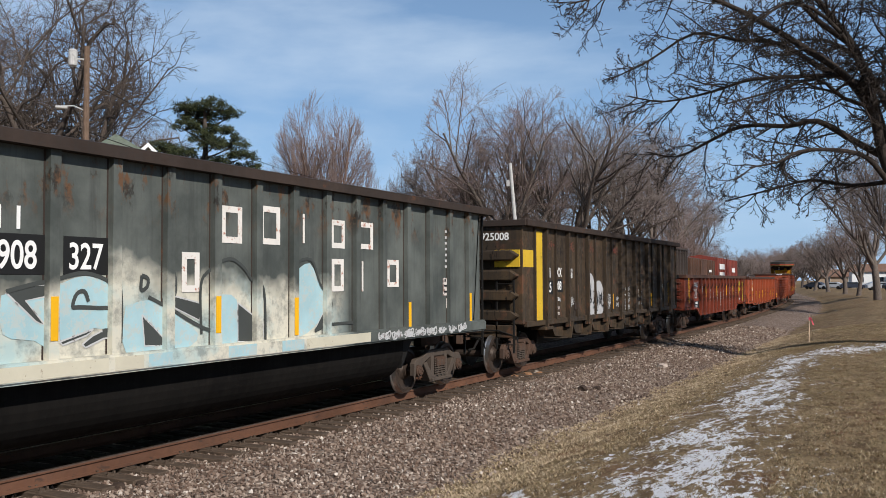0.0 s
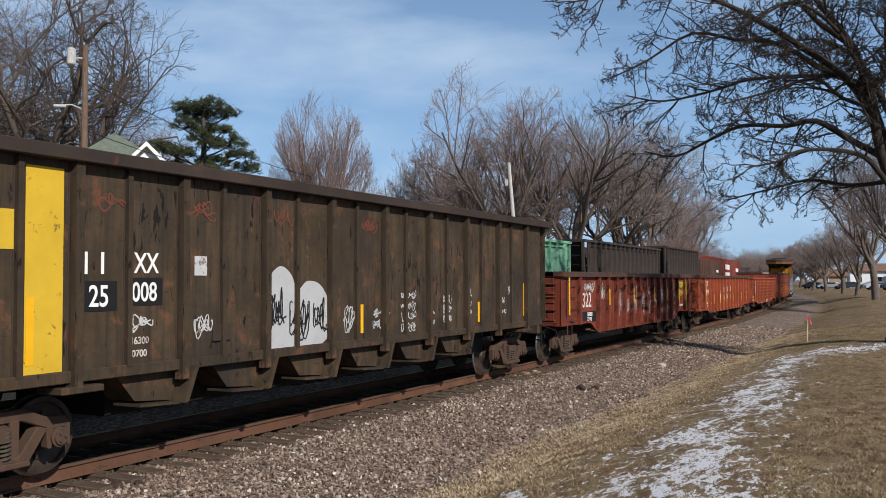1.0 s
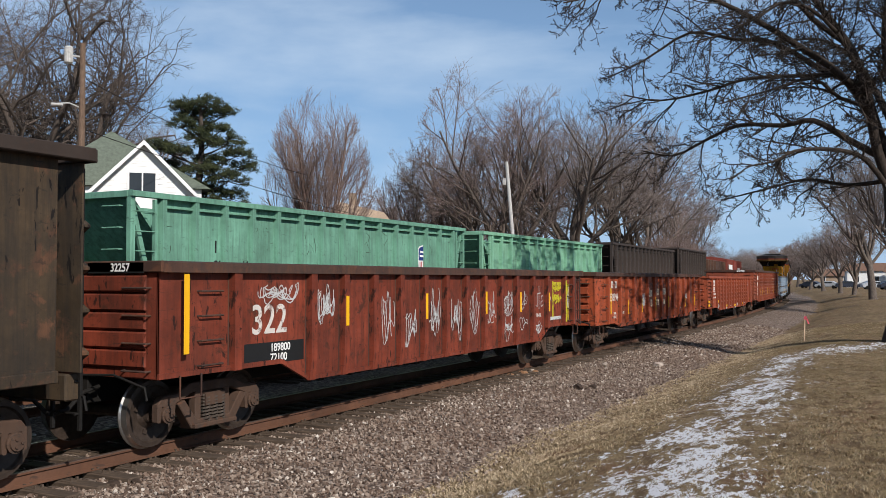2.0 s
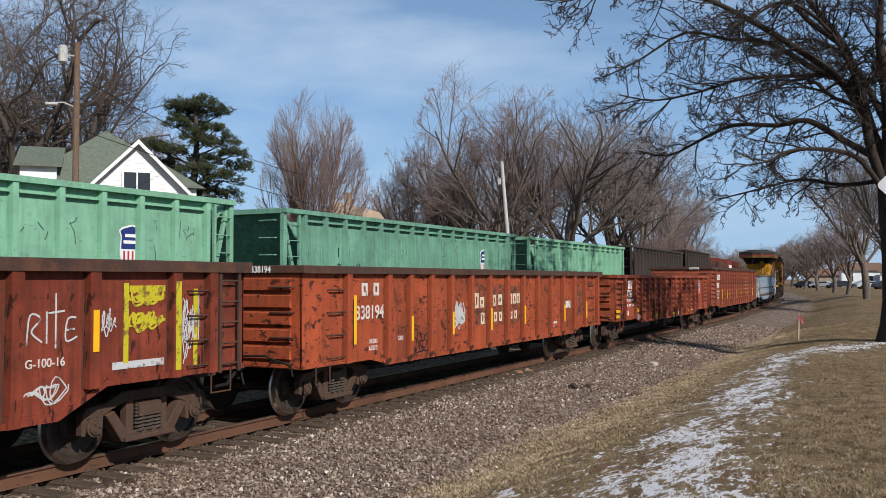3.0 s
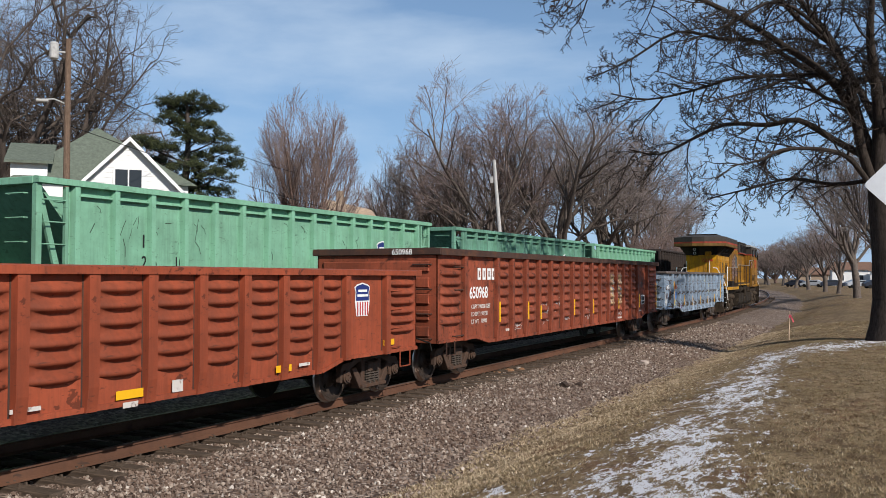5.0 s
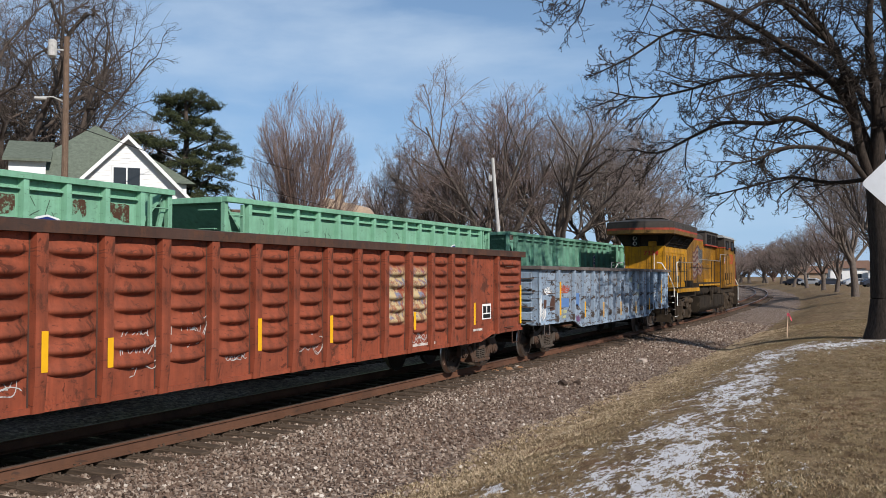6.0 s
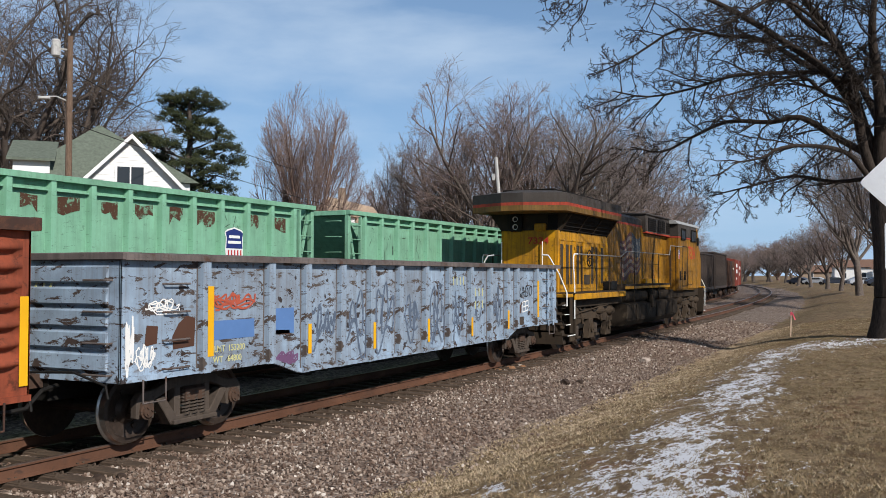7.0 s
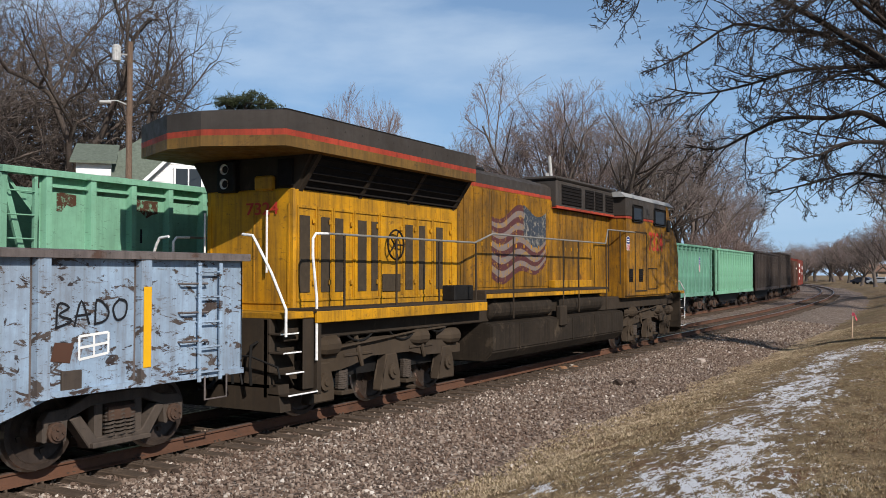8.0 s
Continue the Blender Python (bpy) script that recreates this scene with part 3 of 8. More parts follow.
def sprout(rng, wood, p, d, length, r, level, spec, thin=0.009, hull=None):
    """A branch and all that grows on it. spec: per level (pieces, wild, lift, children, spread, shorten)."""
    n, wild, lift, kids, spread, shorter = spec[level]
    pts = wander(rng, p, d, length, n, wild, lift)
    if hull:      # the crown keeps to a rounded outline
        mid, wide, high = hull
        keep = 1
        while keep <= n and (pts[keep].x ** 2 + pts[keep].y ** 2) / wide ** 2 + ((pts[keep].z - mid) / high) ** 2 < 1.0 + 0.25 * rng.random():
            keep += 1
        if keep < 2:
            return
        pts = pts[:keep]
        n = keep - 1
    wood.limb(pts, r, max(r * 0.35, 0.005), 6 if r > 0.08 else 4 if r > 0.03 else 3)
    if level + 1 >= len(spec):
        return
    for i in range(kids):
        f = 0.22 + 0.78 * (i + rng.random()) / kids
        k = min(n - 1, int(f * n))
        u = f * n - k
        q = pts[k].lerp(pts[k + 1], u)
        along = (pts[k + 1] - pts[k]).normalized()
        out = Vector((rng.gauss(0, 1), rng.gauss(0, 1), rng.gauss(0, 0.7)))
        out = (out - along * out.dot(along)).normalized()
        sprout(rng, wood, q, along * math.cos(spread) + out * math.sin(spread), length * shorter * (0.65 + 0.6 * rng.random()) * (1.15 - 0.5 * f), max(r * (0.50 - 0.2 * f), thin), level + 1, spec, thin, hull)


def bare_tree(seed, tall, trunk_h, trunk_r, limbs, reach, rise, spec, material, twig, hull, label, lean=0.0):
    """A leafless tree: trunk, scaffold limbs and a crown of fine twigs."""
    rng = random.Random(seed)
    tree = tagged(new("bare_tree"), label, "tree")
    stem, crown = Wood(), Wood()
    top = wander(rng, Vector((0, 0, -0.3)), Vector((lean, 0, 1)), trunk_h + 0.3, 7, 0.05, 0.05)
    stem.limb([Vector((0, 0, -0.35)), Vector((0, 0, 0.15))], trunk_r * 1.7, trunk_r * 1.1, 10)
    stem.limb(top, trunk_r * 1.15, trunk_r * 0.75, 10)
    for i in range(limbs):
        a = 2.4 * i + rng.random()
        f = 0.55 + 0.45 * i / max(1, limbs - 1)
        q = top[min(7, int(f * 7))]
        tilt = rise * (0.65 + 0.7 * rng.random()) * (1.25 - 0.75 * i / limbs)
        d = Vector((math.cos(a) * math.sin(tilt), math.sin(a) * math.sin(tilt), math.cos(tilt)))
        sprout(rng, crown, q, d, reach * (0.75 + 0.45 * rng.random()), trunk_r * (0.62 - 0.2 * rng.random()), 0, spec, hull=hull)
    share("trunk", stem.mesh("trunk", material), tree)
    share("crown", crown.mesh("crown", material, twig), tree)
    zmax = max(v[2] for v in crown.v)
    tree["tall"] = zmax
    return tree


SPREAD = [(7, 0.09, 0.03, 8, 0.62, 0.62), (5, 0.11, 0.03, 6, 0.6, 0.64), (4, 0.13, 0.03, 5, 0.6, 0.60), (3, 0.15, 0.02, 4, 0.6, 0.6), (2, 0.15, 0.0, 0, 0, 0)]
GNARLED = [(9, 0.20, 0.035, 9, 0.80, 0.60), (6, 0.24, 0.04, 7, 0.80, 0.58), (5, 0.26, 0.03, 5, 0.75, 0.58), (3, 0.26, 0.02, 4, 0.7, 0.6), (2, 0.2, 0.0, 0, 0, 0)]
FAN = [(8, 0.04, 0.01, 13, 0.42, 0.48), (5, 0.06, 0.03, 8, 0.42, 0.55), (4, 0.08, 0.03, 5, 0.42, 0.6), (3, 0.10, 0.02, 0, 0, 0)]

FOREST = [
    bare_tree(11, 18, 5.0, 0.36, 10, 8.5, 0.66, SPREAD, BARK_GREY, BARK_TWIG, (11.0, 6.6, 7.0), "tall leafless grey deciduous tree with fine twigs"),
    bare_tree(12, 18, 4.5, 0.34, 10, 9.0, 0.50, SPREAD, BARK_GREY, BARK_TWIG_RED, (11.0, 5.0, 7.5), "leafless upright grey tree with dense crown"),
    bare_tree(13, 15, 2.2, 0.20, 13, 9.5, 0.42, FAN, BARK_RED, BARK_TWIG_RED, (7.0, 4.0, 6.0), "leafless vase-shaped tree with reddish twigs"),
    bare_tree(14, 18, 6.5, 0.46, 9, 9.5, 0.95, GNARLED, BARK_OAK, BARK_OAK, (12.0, 9.0, 8.0), "large leafless dark-barked tree behind the houses"),
]


def plant(kind, deg, r, tall, turn, ground=-0.6, fat=1.0):
    x, y = bearing(deg, r)
    proto = FOREST[kind]
    s = tall / proto["tall"]
    return copy_thing(proto, Matrix.Translation((x, y, ground)) @ pose(0, 0, 0, 0, 0, turn) @ Matrix.Diagonal((s * fat, s * fat, s, 1)))


def far_woods():
    # kind, bearing, distance, height, turn, fatness
    rows = [(3, 52.2, 74, 29.0, 75, 0.95), (0, 56.5, 78, 25.0, 110, 1.0), (0, 46.8, 86, 18.5, 200, 0.9), (0, 49.4, 92, 21.0, 60, 0.9), (3, 53.8, 84, 33.0, 215, 1.0), (1, 54.5, 100, 22.0, 40, 1.1), (1, 48.0, 112, 17.0, 140, 1.1),
            (2, 34.9, 66, 17.0, 0, 0.80),
            (1, 31.6, 112, 15.0, 20, 0.8), (1, 30.0, 100, 15.5, 70, 0.75), (1, 28.4, 88, 17.6, 140, 0.75), (0, 26.4, 104, 16.5, 240, 0.8),
            (1, 23.7, 82, 22.8, 300, 1.1), (0, 25.4, 86, 18.0, 30, 0.9), (1, 21.4, 98, 19.5, 80, 1.0), (0, 18.8, 84, 20.5, 150, 1.15), (0, 16.2, 96, 21.0, 320, 1.15),
            (0, 14.2, 98, 19.5, 45, 1.1), (1, 13.0, 112, 17.6, 190, 1.0), (0, 12.2, 120, 15.5, 270, 1.0),
            (2, 12.9, 96, 8.5, 100, 1.4), (1, 11.6, 118, 9.5, 220, 1.5), (0, 27.5, 130, 14.0, 0, 1.2), (1, 34.0, 130, 12.0, 77, 1.2),
            (0, 10.4, 150, 8.5, 15, 1.3), (0, 9.2, 190, 9.5, 115, 1.4), (1, 8.2, 240, 10.5, 215, 1.6), (0, 7.4, 290, 12.0, 315, 1.8), (1, 6.4, 260, 12.5, 55, 1.7), (0, 5.6, 230, 11.0, 155, 1.6),
            (1, 4.9, 190, 10.0, 255, 1.5), (0, 4.2, 165, 10.0, 5, 1.4), (0, 3.3, 140, 10.5, 95, 1.3), (1, 2.6, 120, 11.0, 185, 1.2), (0, 1.6, 95, 15.5, 35, 1.0), (0, 0.2, 76, 14.5, 125, 1.0), (1, -0.8, 105, 16.0, 305, 1.1),
            (2, 6.0, 330, 13.0, 20, 2.6), (2, 7.8, 340, 12.0, 60, 2.8), (2, 4.6, 300, 15.0, 20, 2.4), (2, 9.4, 330, 11.5, 90, 2.8),
            (0, 5.2, 265, 8.0, 20, 2.4), (0, 6.6, 280, 7.5, 130, 2.6), (0, 7.9, 290, 7.5, 260, 2.6), (0, 9.0, 270, 7.0, 60, 2.4), (0, 10.2, 240, 6.5, 170, 2.2)]
    for i, (kind, deg, r, tall, turn, fat) in enumerate(rows):
        plant(kind, deg, r, tall, turn, -0.6 if deg > 8 else 0.3, fat)


far_woods()
for proto in FOREST:   # the first of each kind stands in the woods too
    proto.matrix_basis = {0: pose(*bearing(44.5, 105), -0.6, 0, 0, 30), 1: pose(*bearing(25.4, 125), -0.6, 0, 0, 80),
                          2: pose(*bearing(22.6, 118), -0.6, 0, 0, 10), 3: pose(*bearing(60.0, 70), -0.6, 0, 0, 200)}[FOREST.index(proto)]


def shade_tree():
    """The big lawn tree, whose limbs arch over the lawn towards the track."""
    rng = random.Random(21)
    tree = tagged(new("lawn_tree"), "large leafless dark lawn tree with arching drooping limbs", "tree")
    stem, crown = Wood(), Wood()
    side = Vector((math.cos(radians(26.3)), math.sin(radians(26.3)), 0))  # to the right, square to the view
    deep = Vector((-math.sin(radians(26.3)), math.cos(radians(26.3)), 0))

    def spot(a, z, d=0.0):
        return side * a + deep * d + Vector((0, 0, z))
    stem.limb([spot(0.3, -0.3), spot(0.28, 0.05), spot(0.26, 0.45), spot(0.22, 1.2)], 0.85, 0.46, 14)
    stem.limb([spot(0.22, 1.2), spot(0.2, 2.6), spot(0.1, 3.9), spot(0.05, 5.0)], 0.46, 0.40, 14)
    scaffolds = [
        ([(0.05, 5.0, 0), (-0.35, 6.4, 0.1), (-0.9, 7.9, 0.2), (-1.3, 9.4, 0.3), (-2.4, 10.8, 0.2), (-3.6, 12.0, 0.1), (-5.0, 13.0, 0)], 0.25),
        ([(-0.1, 4.6, 0), (-0.6, 5.9, -0.3), (-1.2, 6.9, -0.6), (-2.1, 8.1, -0.9), (-3.2, 8.8, -1.1), (-4.4, 9.3, -1.3), (-5.7, 9.9, -1.5), (-7.2, 10.4, -1.7), (-9.2, 10.2, -1.9), (-10.4, 9.9, -2.0)], 0.21),
        ([(-0.4, 5.6, 0.2), (-1.2, 6.3, 0.5), (-2.0, 6.9, 0.8), (-3.1, 7.0, 1.1), (-4.3, 6.8, 1.3), (-5.4, 6.3, 1.4), (-6.6, 5.9, 1.5), (-7.6, 6.0, 1.6)], 0.15),
        ([(-0.2, 4.4, -0.2), (-0.9, 5.4, -0.6), (-1.7, 5.8, -0.9), (-2.7, 5.8, -1.2), (-3.6, 5.6, -1.4), (-4.4, 5.4, -1.6), (-5.1, 5.0, -1.7)], 0.12),
        ([(0.1, 5.0, 0), (0.25, 7.0, 0), (0.3, 9.0, -0.2), (0.1, 11, -0.4), (-0.4, 13, -0.5), (-0.8, 15, -0.5)], 0.30),
        ([(0.0, 4.8, 0), (-0.3, 7.0, -0.4), (-0.5, 9.0, -0.6), (-0.6, 11.0, -0.8), (-0.8, 13.5, -0.9)], 0.30),
        ([(0.1, 4.8, 0.1), (0.8, 6.2, 0.4), (1.8, 7.9, 0.8), (3.0, 9.6, 1.2), (4.6, 11.0, 1.6), (6.2, 11.6, 2)], 0.22),
        ([(-0.9, 7.9, 0.2), (-1.9, 8.6, 0.8), (-3.0, 9.5, 1.5), (-4.3, 9.9, 2.0), (-5.8, 10.1, 2.5), (-7.2, 9.4, 2.8), (-8.4, 8.7, 3.0)], 0.13),
        ([(0.2, 6.0, 0), (0.2, 7.5, -1.6), (-0.3, 9.0, -3.2), (-0.9, 10.0, -4.8), (-1.5, 10.5, -6.2)], 0.2),
        ([(0.2, 6.2, 0), (0.4, 7.8, 1.6), (0.2, 9.4, 3.2), (-0.2, 10.6, 5.0), (-0.6, 11.0, 6.6)], 0.2),
        ([(0.1, 4.9, 0.2), (1.0, 5.7, -0.5), (2.3, 6.2, -1.2), (3.8, 6.2, -1.8), (5.2, 5.7, -2.3)], 0.15),
        ([(-1.3, 9.4, 0.3), (-2.6, 9.9, -0.5), (-4.0, 10.6, -1.0), (-5.6, 11.4, -1.4), (-7.4, 11.8, -1.7), (-9.0, 11.6, -1.9)], 0.12),
        ([(-2.1, 8.1, -0.9), (-3.0, 8.0, -0.2), (-4.2, 8.1, 0.3), (-5.5, 7.9, 0.7), (-6.9, 7.7, 0.9), (-8.1, 7.9, 1.0)], 0.09),
        ([(-0.1, 4.9, 0.2), (-0.8, 5.0, 1.2), (-1.8, 5.3, 2.2), (-3.0, 5.2, 3.0), (-4.2, 4.7, 3.6)], 0.10),
        ([(-0.35, 6.4, 0.1), (-1.3, 7.6, -1.0), (-2.5, 8.9, -1.8), (-4.0, 9.7, -2.4), (-5.6, 9.2, -3.0), (-7.0, 8.4, -3.4)], 0.11),
        ([(-1.2, 6.9, -0.6), (-2.2, 7.2, -1.4), (-3.4, 7.5, -2.0), (-4.8, 7.2, -2.6), (-6.2, 6.8, -3.0)], 0.09),
    ]
    twig = [(5, 0.18, -0.02, 6, 0.8, 0.5), (4, 0.24, -0.01, 4, 0.8, 0.5), (3, 0.3, 0.0, 2, 0.8, 0.5), (2, 0.3, 0.0, 0, 0, 0)]
    for path, r in scaffolds:
        pts = [spot(a + rng.gauss(0, 0.10), z + rng.gauss(0, 0.10), d) for a, z, d in path]
        fine = []
        for i in range(len(pts) - 1):   # round the line off
            p0, p1, p2, p3 = pts[max(i - 1, 0)], pts[i], pts[i + 1], pts[min(i + 2, len(pts) - 1)]
            for u in (0.0, 0.33, 0.66):
                fine.append((p1 * 2 + (p2 - p0) * u + (p0 * 2 - p1 * 5 + p2 * 4 - p3) * u * u + (p1 * 3 - p0 - p2 * 3 + p3) * u ** 3) * 0.5)
        fine.append(pts[-1])
        crown.limb(fine, r * 0.78, 0.02, 8)
        n = len(fine)
        total = sum((b - a).length for a, b in zip(fine, fine[1:]))
        for i in range(int(total * 3.4)):
            f = 0.2 + 0.8 * (i + rng.random()) / int(total * 3.4)
            k = min(n - 2, int(f * (n - 1)))
            along = (fine[k + 1] - fine[k]).normalized()
            out = Vector((rng.gauss(0, 1), rng.gauss(0, 1), rng.gauss(-0.1, 0.9)))
            out = (out - along * out.dot(along)).normalized()
            ang = 0.6 + 0.5 * rng.random()
            sprout(rng, crown, fine[k], along * math.cos(ang) + out * math.sin(ang), (0.6 + 1.3 * rng.random()) * (1.2 - 0.35 * f), 0.024 + 0.020 * (1 - f), 0, twig, 0.012)
    share("trunk", stem.mesh("trunk", BARK_LAWN), tree)
    share("crown", crown.mesh("crown", BARK_LAWN, BARK_LAWN), tree)
    tree.matrix_basis = pose(-0.2, 31.2, 0.4)


shade_tree()


def pine_tree():
    rng = random.Random(31)
    tree = tagged(new("pine_tree"), "old green pine with layered flat needle clumps", "tree")
    stem, boughs = Wood(), Wood()
    trunk = [Vector((0.2, 0, -0.3)), Vector((0.15, 0, 4)), Vector((-0.1, 0, 8)), Vector((0.12, 0, 11)), Vector((0.0, 0, 13.3))]
    stem.limb(trunk, 0.36, 0.09, 10)
    nv, nf = [], []

    def tuft(c, r):
        for _ in range(34):
            d = Vector((rng.gauss(0, 1), rng.gauss(0, 1), rng.gauss(0.35, 0.7))).normalized()
            p = c + Vector((rng.gauss(0, r * 0.5), rng.gauss(0, r * 0.5), rng.gauss(0, r * 0.30)))
            s = d.orthogonal().normalized() * (0.022 + 0.02 * rng.random())
            n0 = len(nv)
            for q in (p - s, p + s, p + d * (0.14 + 0.12 * rng.random())):
                nv.append((q.x, q.y, q.z))
            nf.append((n0, n0 + 1, n0 + 2))
    # flat pads of needles: middle, height, half width, half depth
    pads = [(-0.9, 0.2, 13.15, 1.05, 1.0), (0.4, -0.4, 13.3, 1.15, 1.1), (1.45, 0.3, 12.95, 0.75, 0.9), (-0.2, 0.9, 12.75, 1.3, 0.9),
            (-1.1, -0.5, 11.95, 0.85, 0.8), (0.1, 0.5, 11.8, 0.8, 0.9), (1.2, -0.3, 11.85, 0.65, 0.7), (-0.2, -0.8, 11.3, 0.6, 0.6),
            (1.6, 0.2, 11.05, 1.05, 1.0), (0.5, -0.9, 10.85, 0.9, 0.8), (-2.4, 0.1, 10.65, 1.0, 0.9), (-1.2, -0.4, 10.25, 0.9, 0.9),
            (2.2, -0.2, 10.3, 0.95, 0.9), (2.6, 0.3, 9.6, 0.85, 0.8), (0.7, 0.4, 9.9, 1.1, 1.0), (-1.9, 0.6, 9.45, 1.2, 1.0), (0.2, -0.9, 9.1, 1.2, 1.0),
            (1.7, -0.5, 8.7, 1.2, 1.1), (-1.3, -0.7, 8.4, 1.2, 1.0), (0.4, 0.6, 8.0, 1.3, 1.1), (2.0, 0.4, 7.7, 1.0, 0.9), (-2.0, 0.2, 7.4, 1.1, 1.0), (0.4, -0.7, 7.1, 1.4, 1.1), (1.5, 0.2, 6.5, 1.1, 1.0), (-1.0, 0.1, 6.3, 1.2, 1.0)]
    for x, y, z, w, dep in pads:
        root = Vector((0, 0, z - 0.5 - 0.25 * math.hypot(x, y)))
        end = Vector((x, y, z - 0.12))
        mid = root.lerp(end, 0.5) + Vector((rng.gauss(0, 0.1), rng.gauss(0, 0.1), -0.08))
        boughs.limb([root, mid, end], 0.075, 0.03, 5)
        for _ in range(int(30 * w * dep) + 10):
            a, r = rng.random() * 6.283, math.sqrt(rng.random()) * (0.8 + 0.4 * rng.random())
            c = Vector((x + w * r * math.cos(a), y + dep * r * math.sin(a), z + 0.30 * (1 - r * r) + rng.gauss(0, 0.13) + 0.12 * math.sin(5 * a + x)))
            if rng.random() < 0.3:
                boughs.limb([end, end.lerp(c, 0.6) + Vector((0, 0, -0.08)), c], 0.03, 0.012, 3)
            tuft(c, 0.24)
    share("trunk", stem.mesh("trunk", BARK_OAK), tree)
    share("branchwork", boughs.mesh("branchwork", BARK_DARK), tree)
    me = bpy.data.meshes.new("needles")
    me.from_pydata(nv, [], nf)
    k = Mat("pine_needles", 0.7, spec=0.25)
    me.materials.append(k.done(k.mix(k.island(), (0.012, 0.020, 0.010), (0.060, 0.066, 0.024))))
    share("needles", me, tree)
    x, y = bearing(42.1, 58)
    tree.matrix_basis = pose(x, y, -0.2, 0, 0, 42)


pine_tree()


# ---- houses and poles beyond the tracks ----
M_SIDING = plain("white_siding", (0.74, 0.74, 0.72), 0.6, 0, 0.06, 3)
M_SHINGLE = plain("green_shingle", (0.115, 0.135, 0.105), 0.9, 0, 0.25, 5)
M_TAN = plain("tan_shingle", (0.33, 0.25, 0.18), 0.9, 0, 0.25, 6)
M_PANE = Mat("window_pane", 0.08, spec=0.35).done((0.03, 0.035, 0.04))
M_BRICK = plain("brown_wall", (0.17, 0.10, 0.07), 0.85)


def window(parent, cx, z, w, h, y, panes=2):
    win = part("window", bbox(cx - w / 2 - 0.08, cx + w / 2 + 0.08, y - 0.06, y, z - 0.08, z + h + 0.08, 0.01), M_SIDING, parent)
    for i in range(panes):
        a = cx - w / 2 + w * i / panes
        part("pane", bbox(a + 0.04, a + w / panes - 0.04, y - 0.075, y - 0.05, z, z + h, 0.004), M_PANE, win)


def gable_house():
    """White clapboard house, its gable towards the tracks, with a green hipped roof behind."""
    house = tagged(new("house"), "white clapboard house with a green shingle roof", "house")
    hw, eave, peak = 3.1, 7.0, 10.15
    bm = bmesh.new()
    slab(bm, [(-hw, -0.3), (hw, -0.3), (hw, eave), (0, peak), (-hw, eave)], "y", 0.0, 9.0)
    part("wall", fix(bm), M_SIDING, house)
    z = 3.0
    while z < peak - 0.25:     # clapboards on the gable
        half = hw if z < eave else hw * (peak - z) / (peak - eave)
        bm = bmesh.new()
        slab(bm, [(-0.03, z), (0, z), (0, z + 0.14), (-0.008, z + 0.14)], "x", -half, half)
        part("clapboard", fix(bm), M_SIDING, house)
        z += 0.14
    for sx in (-1, 1):
        bm = bmesh.new()
        slab(bm, [(0, peak + 0.12), (sx * (hw + 0.55), eave - 0.44), (sx * (hw + 0.55), eave - 0.60), (0, peak - 0.05)], "y", -0.45, 9.2)
        part("roof", fix(bm), M_SHINGLE, house)
        bm = bmesh.new()
        slab(bm, [(0, peak + 0.14), (sx * (hw + 0.6), eave - 0.47), (sx * (hw + 0.6), eave - 0.72), (0, peak - 0.11)], "y", -0.50, -0.44)
        part("bargeboard", fix(bm), M_SIDING, house)
    # the main hipped roof
    bm = bmesh.new()
    base = [(-6.4, 2.6), (3.9, 2.6), (3.9, 12.5), (-6.4, 12.5)]
    lo = [bm.verts.new((x, y, 8.0)) for x, y in base]
    up = [bm.verts.new((-1.7, 6.4, 11.75)), bm.verts.new((-1.4, 8.0, 11.75))]
    for f in ((lo[0], lo[1], up[0]), (lo[1], lo[2], up[1], up[0]), (lo[2], lo[3], up[1]), (lo[3], lo[0], up[0], up[1]), lo[::-1]):
        bm.faces.new(f)
    part("roof", fix(bm), M_SHINGLE, house, "green hipped main roof")
    part("wall", bbox(-6.0, 3.4, 3.0, 12.1, -0.3, 7.99, 0.02), M_SIDING, house)
    # side dormer
    bm = bmesh.new()
    slab(bm, [(-6.2, 7.9), (-4.3, 7.9), (-4.3, 9.0), (-6.2, 9.0)], "y", 2.9, 7.0)
    part("dormer", fix(bm), M_SIDING, house)
    bm = bmesh.new()
    slab(bm, [(2.5, 8.95), (2.5, 9.1), (6.6, 10.6), (6.8, 10.4)], "x", -6.5, -4.0)
    part("roof", fix(bm), M_SHINGLE, house)
    window(house, -0.05, 7.3, 1.45, 1.2, -0.04)
    window(house, -0.1, 3.6, 1.6, 1.5, -0.04)
    house.matrix_basis = pose(-37.5, 37.0, -0.3, 0, 0, 47)


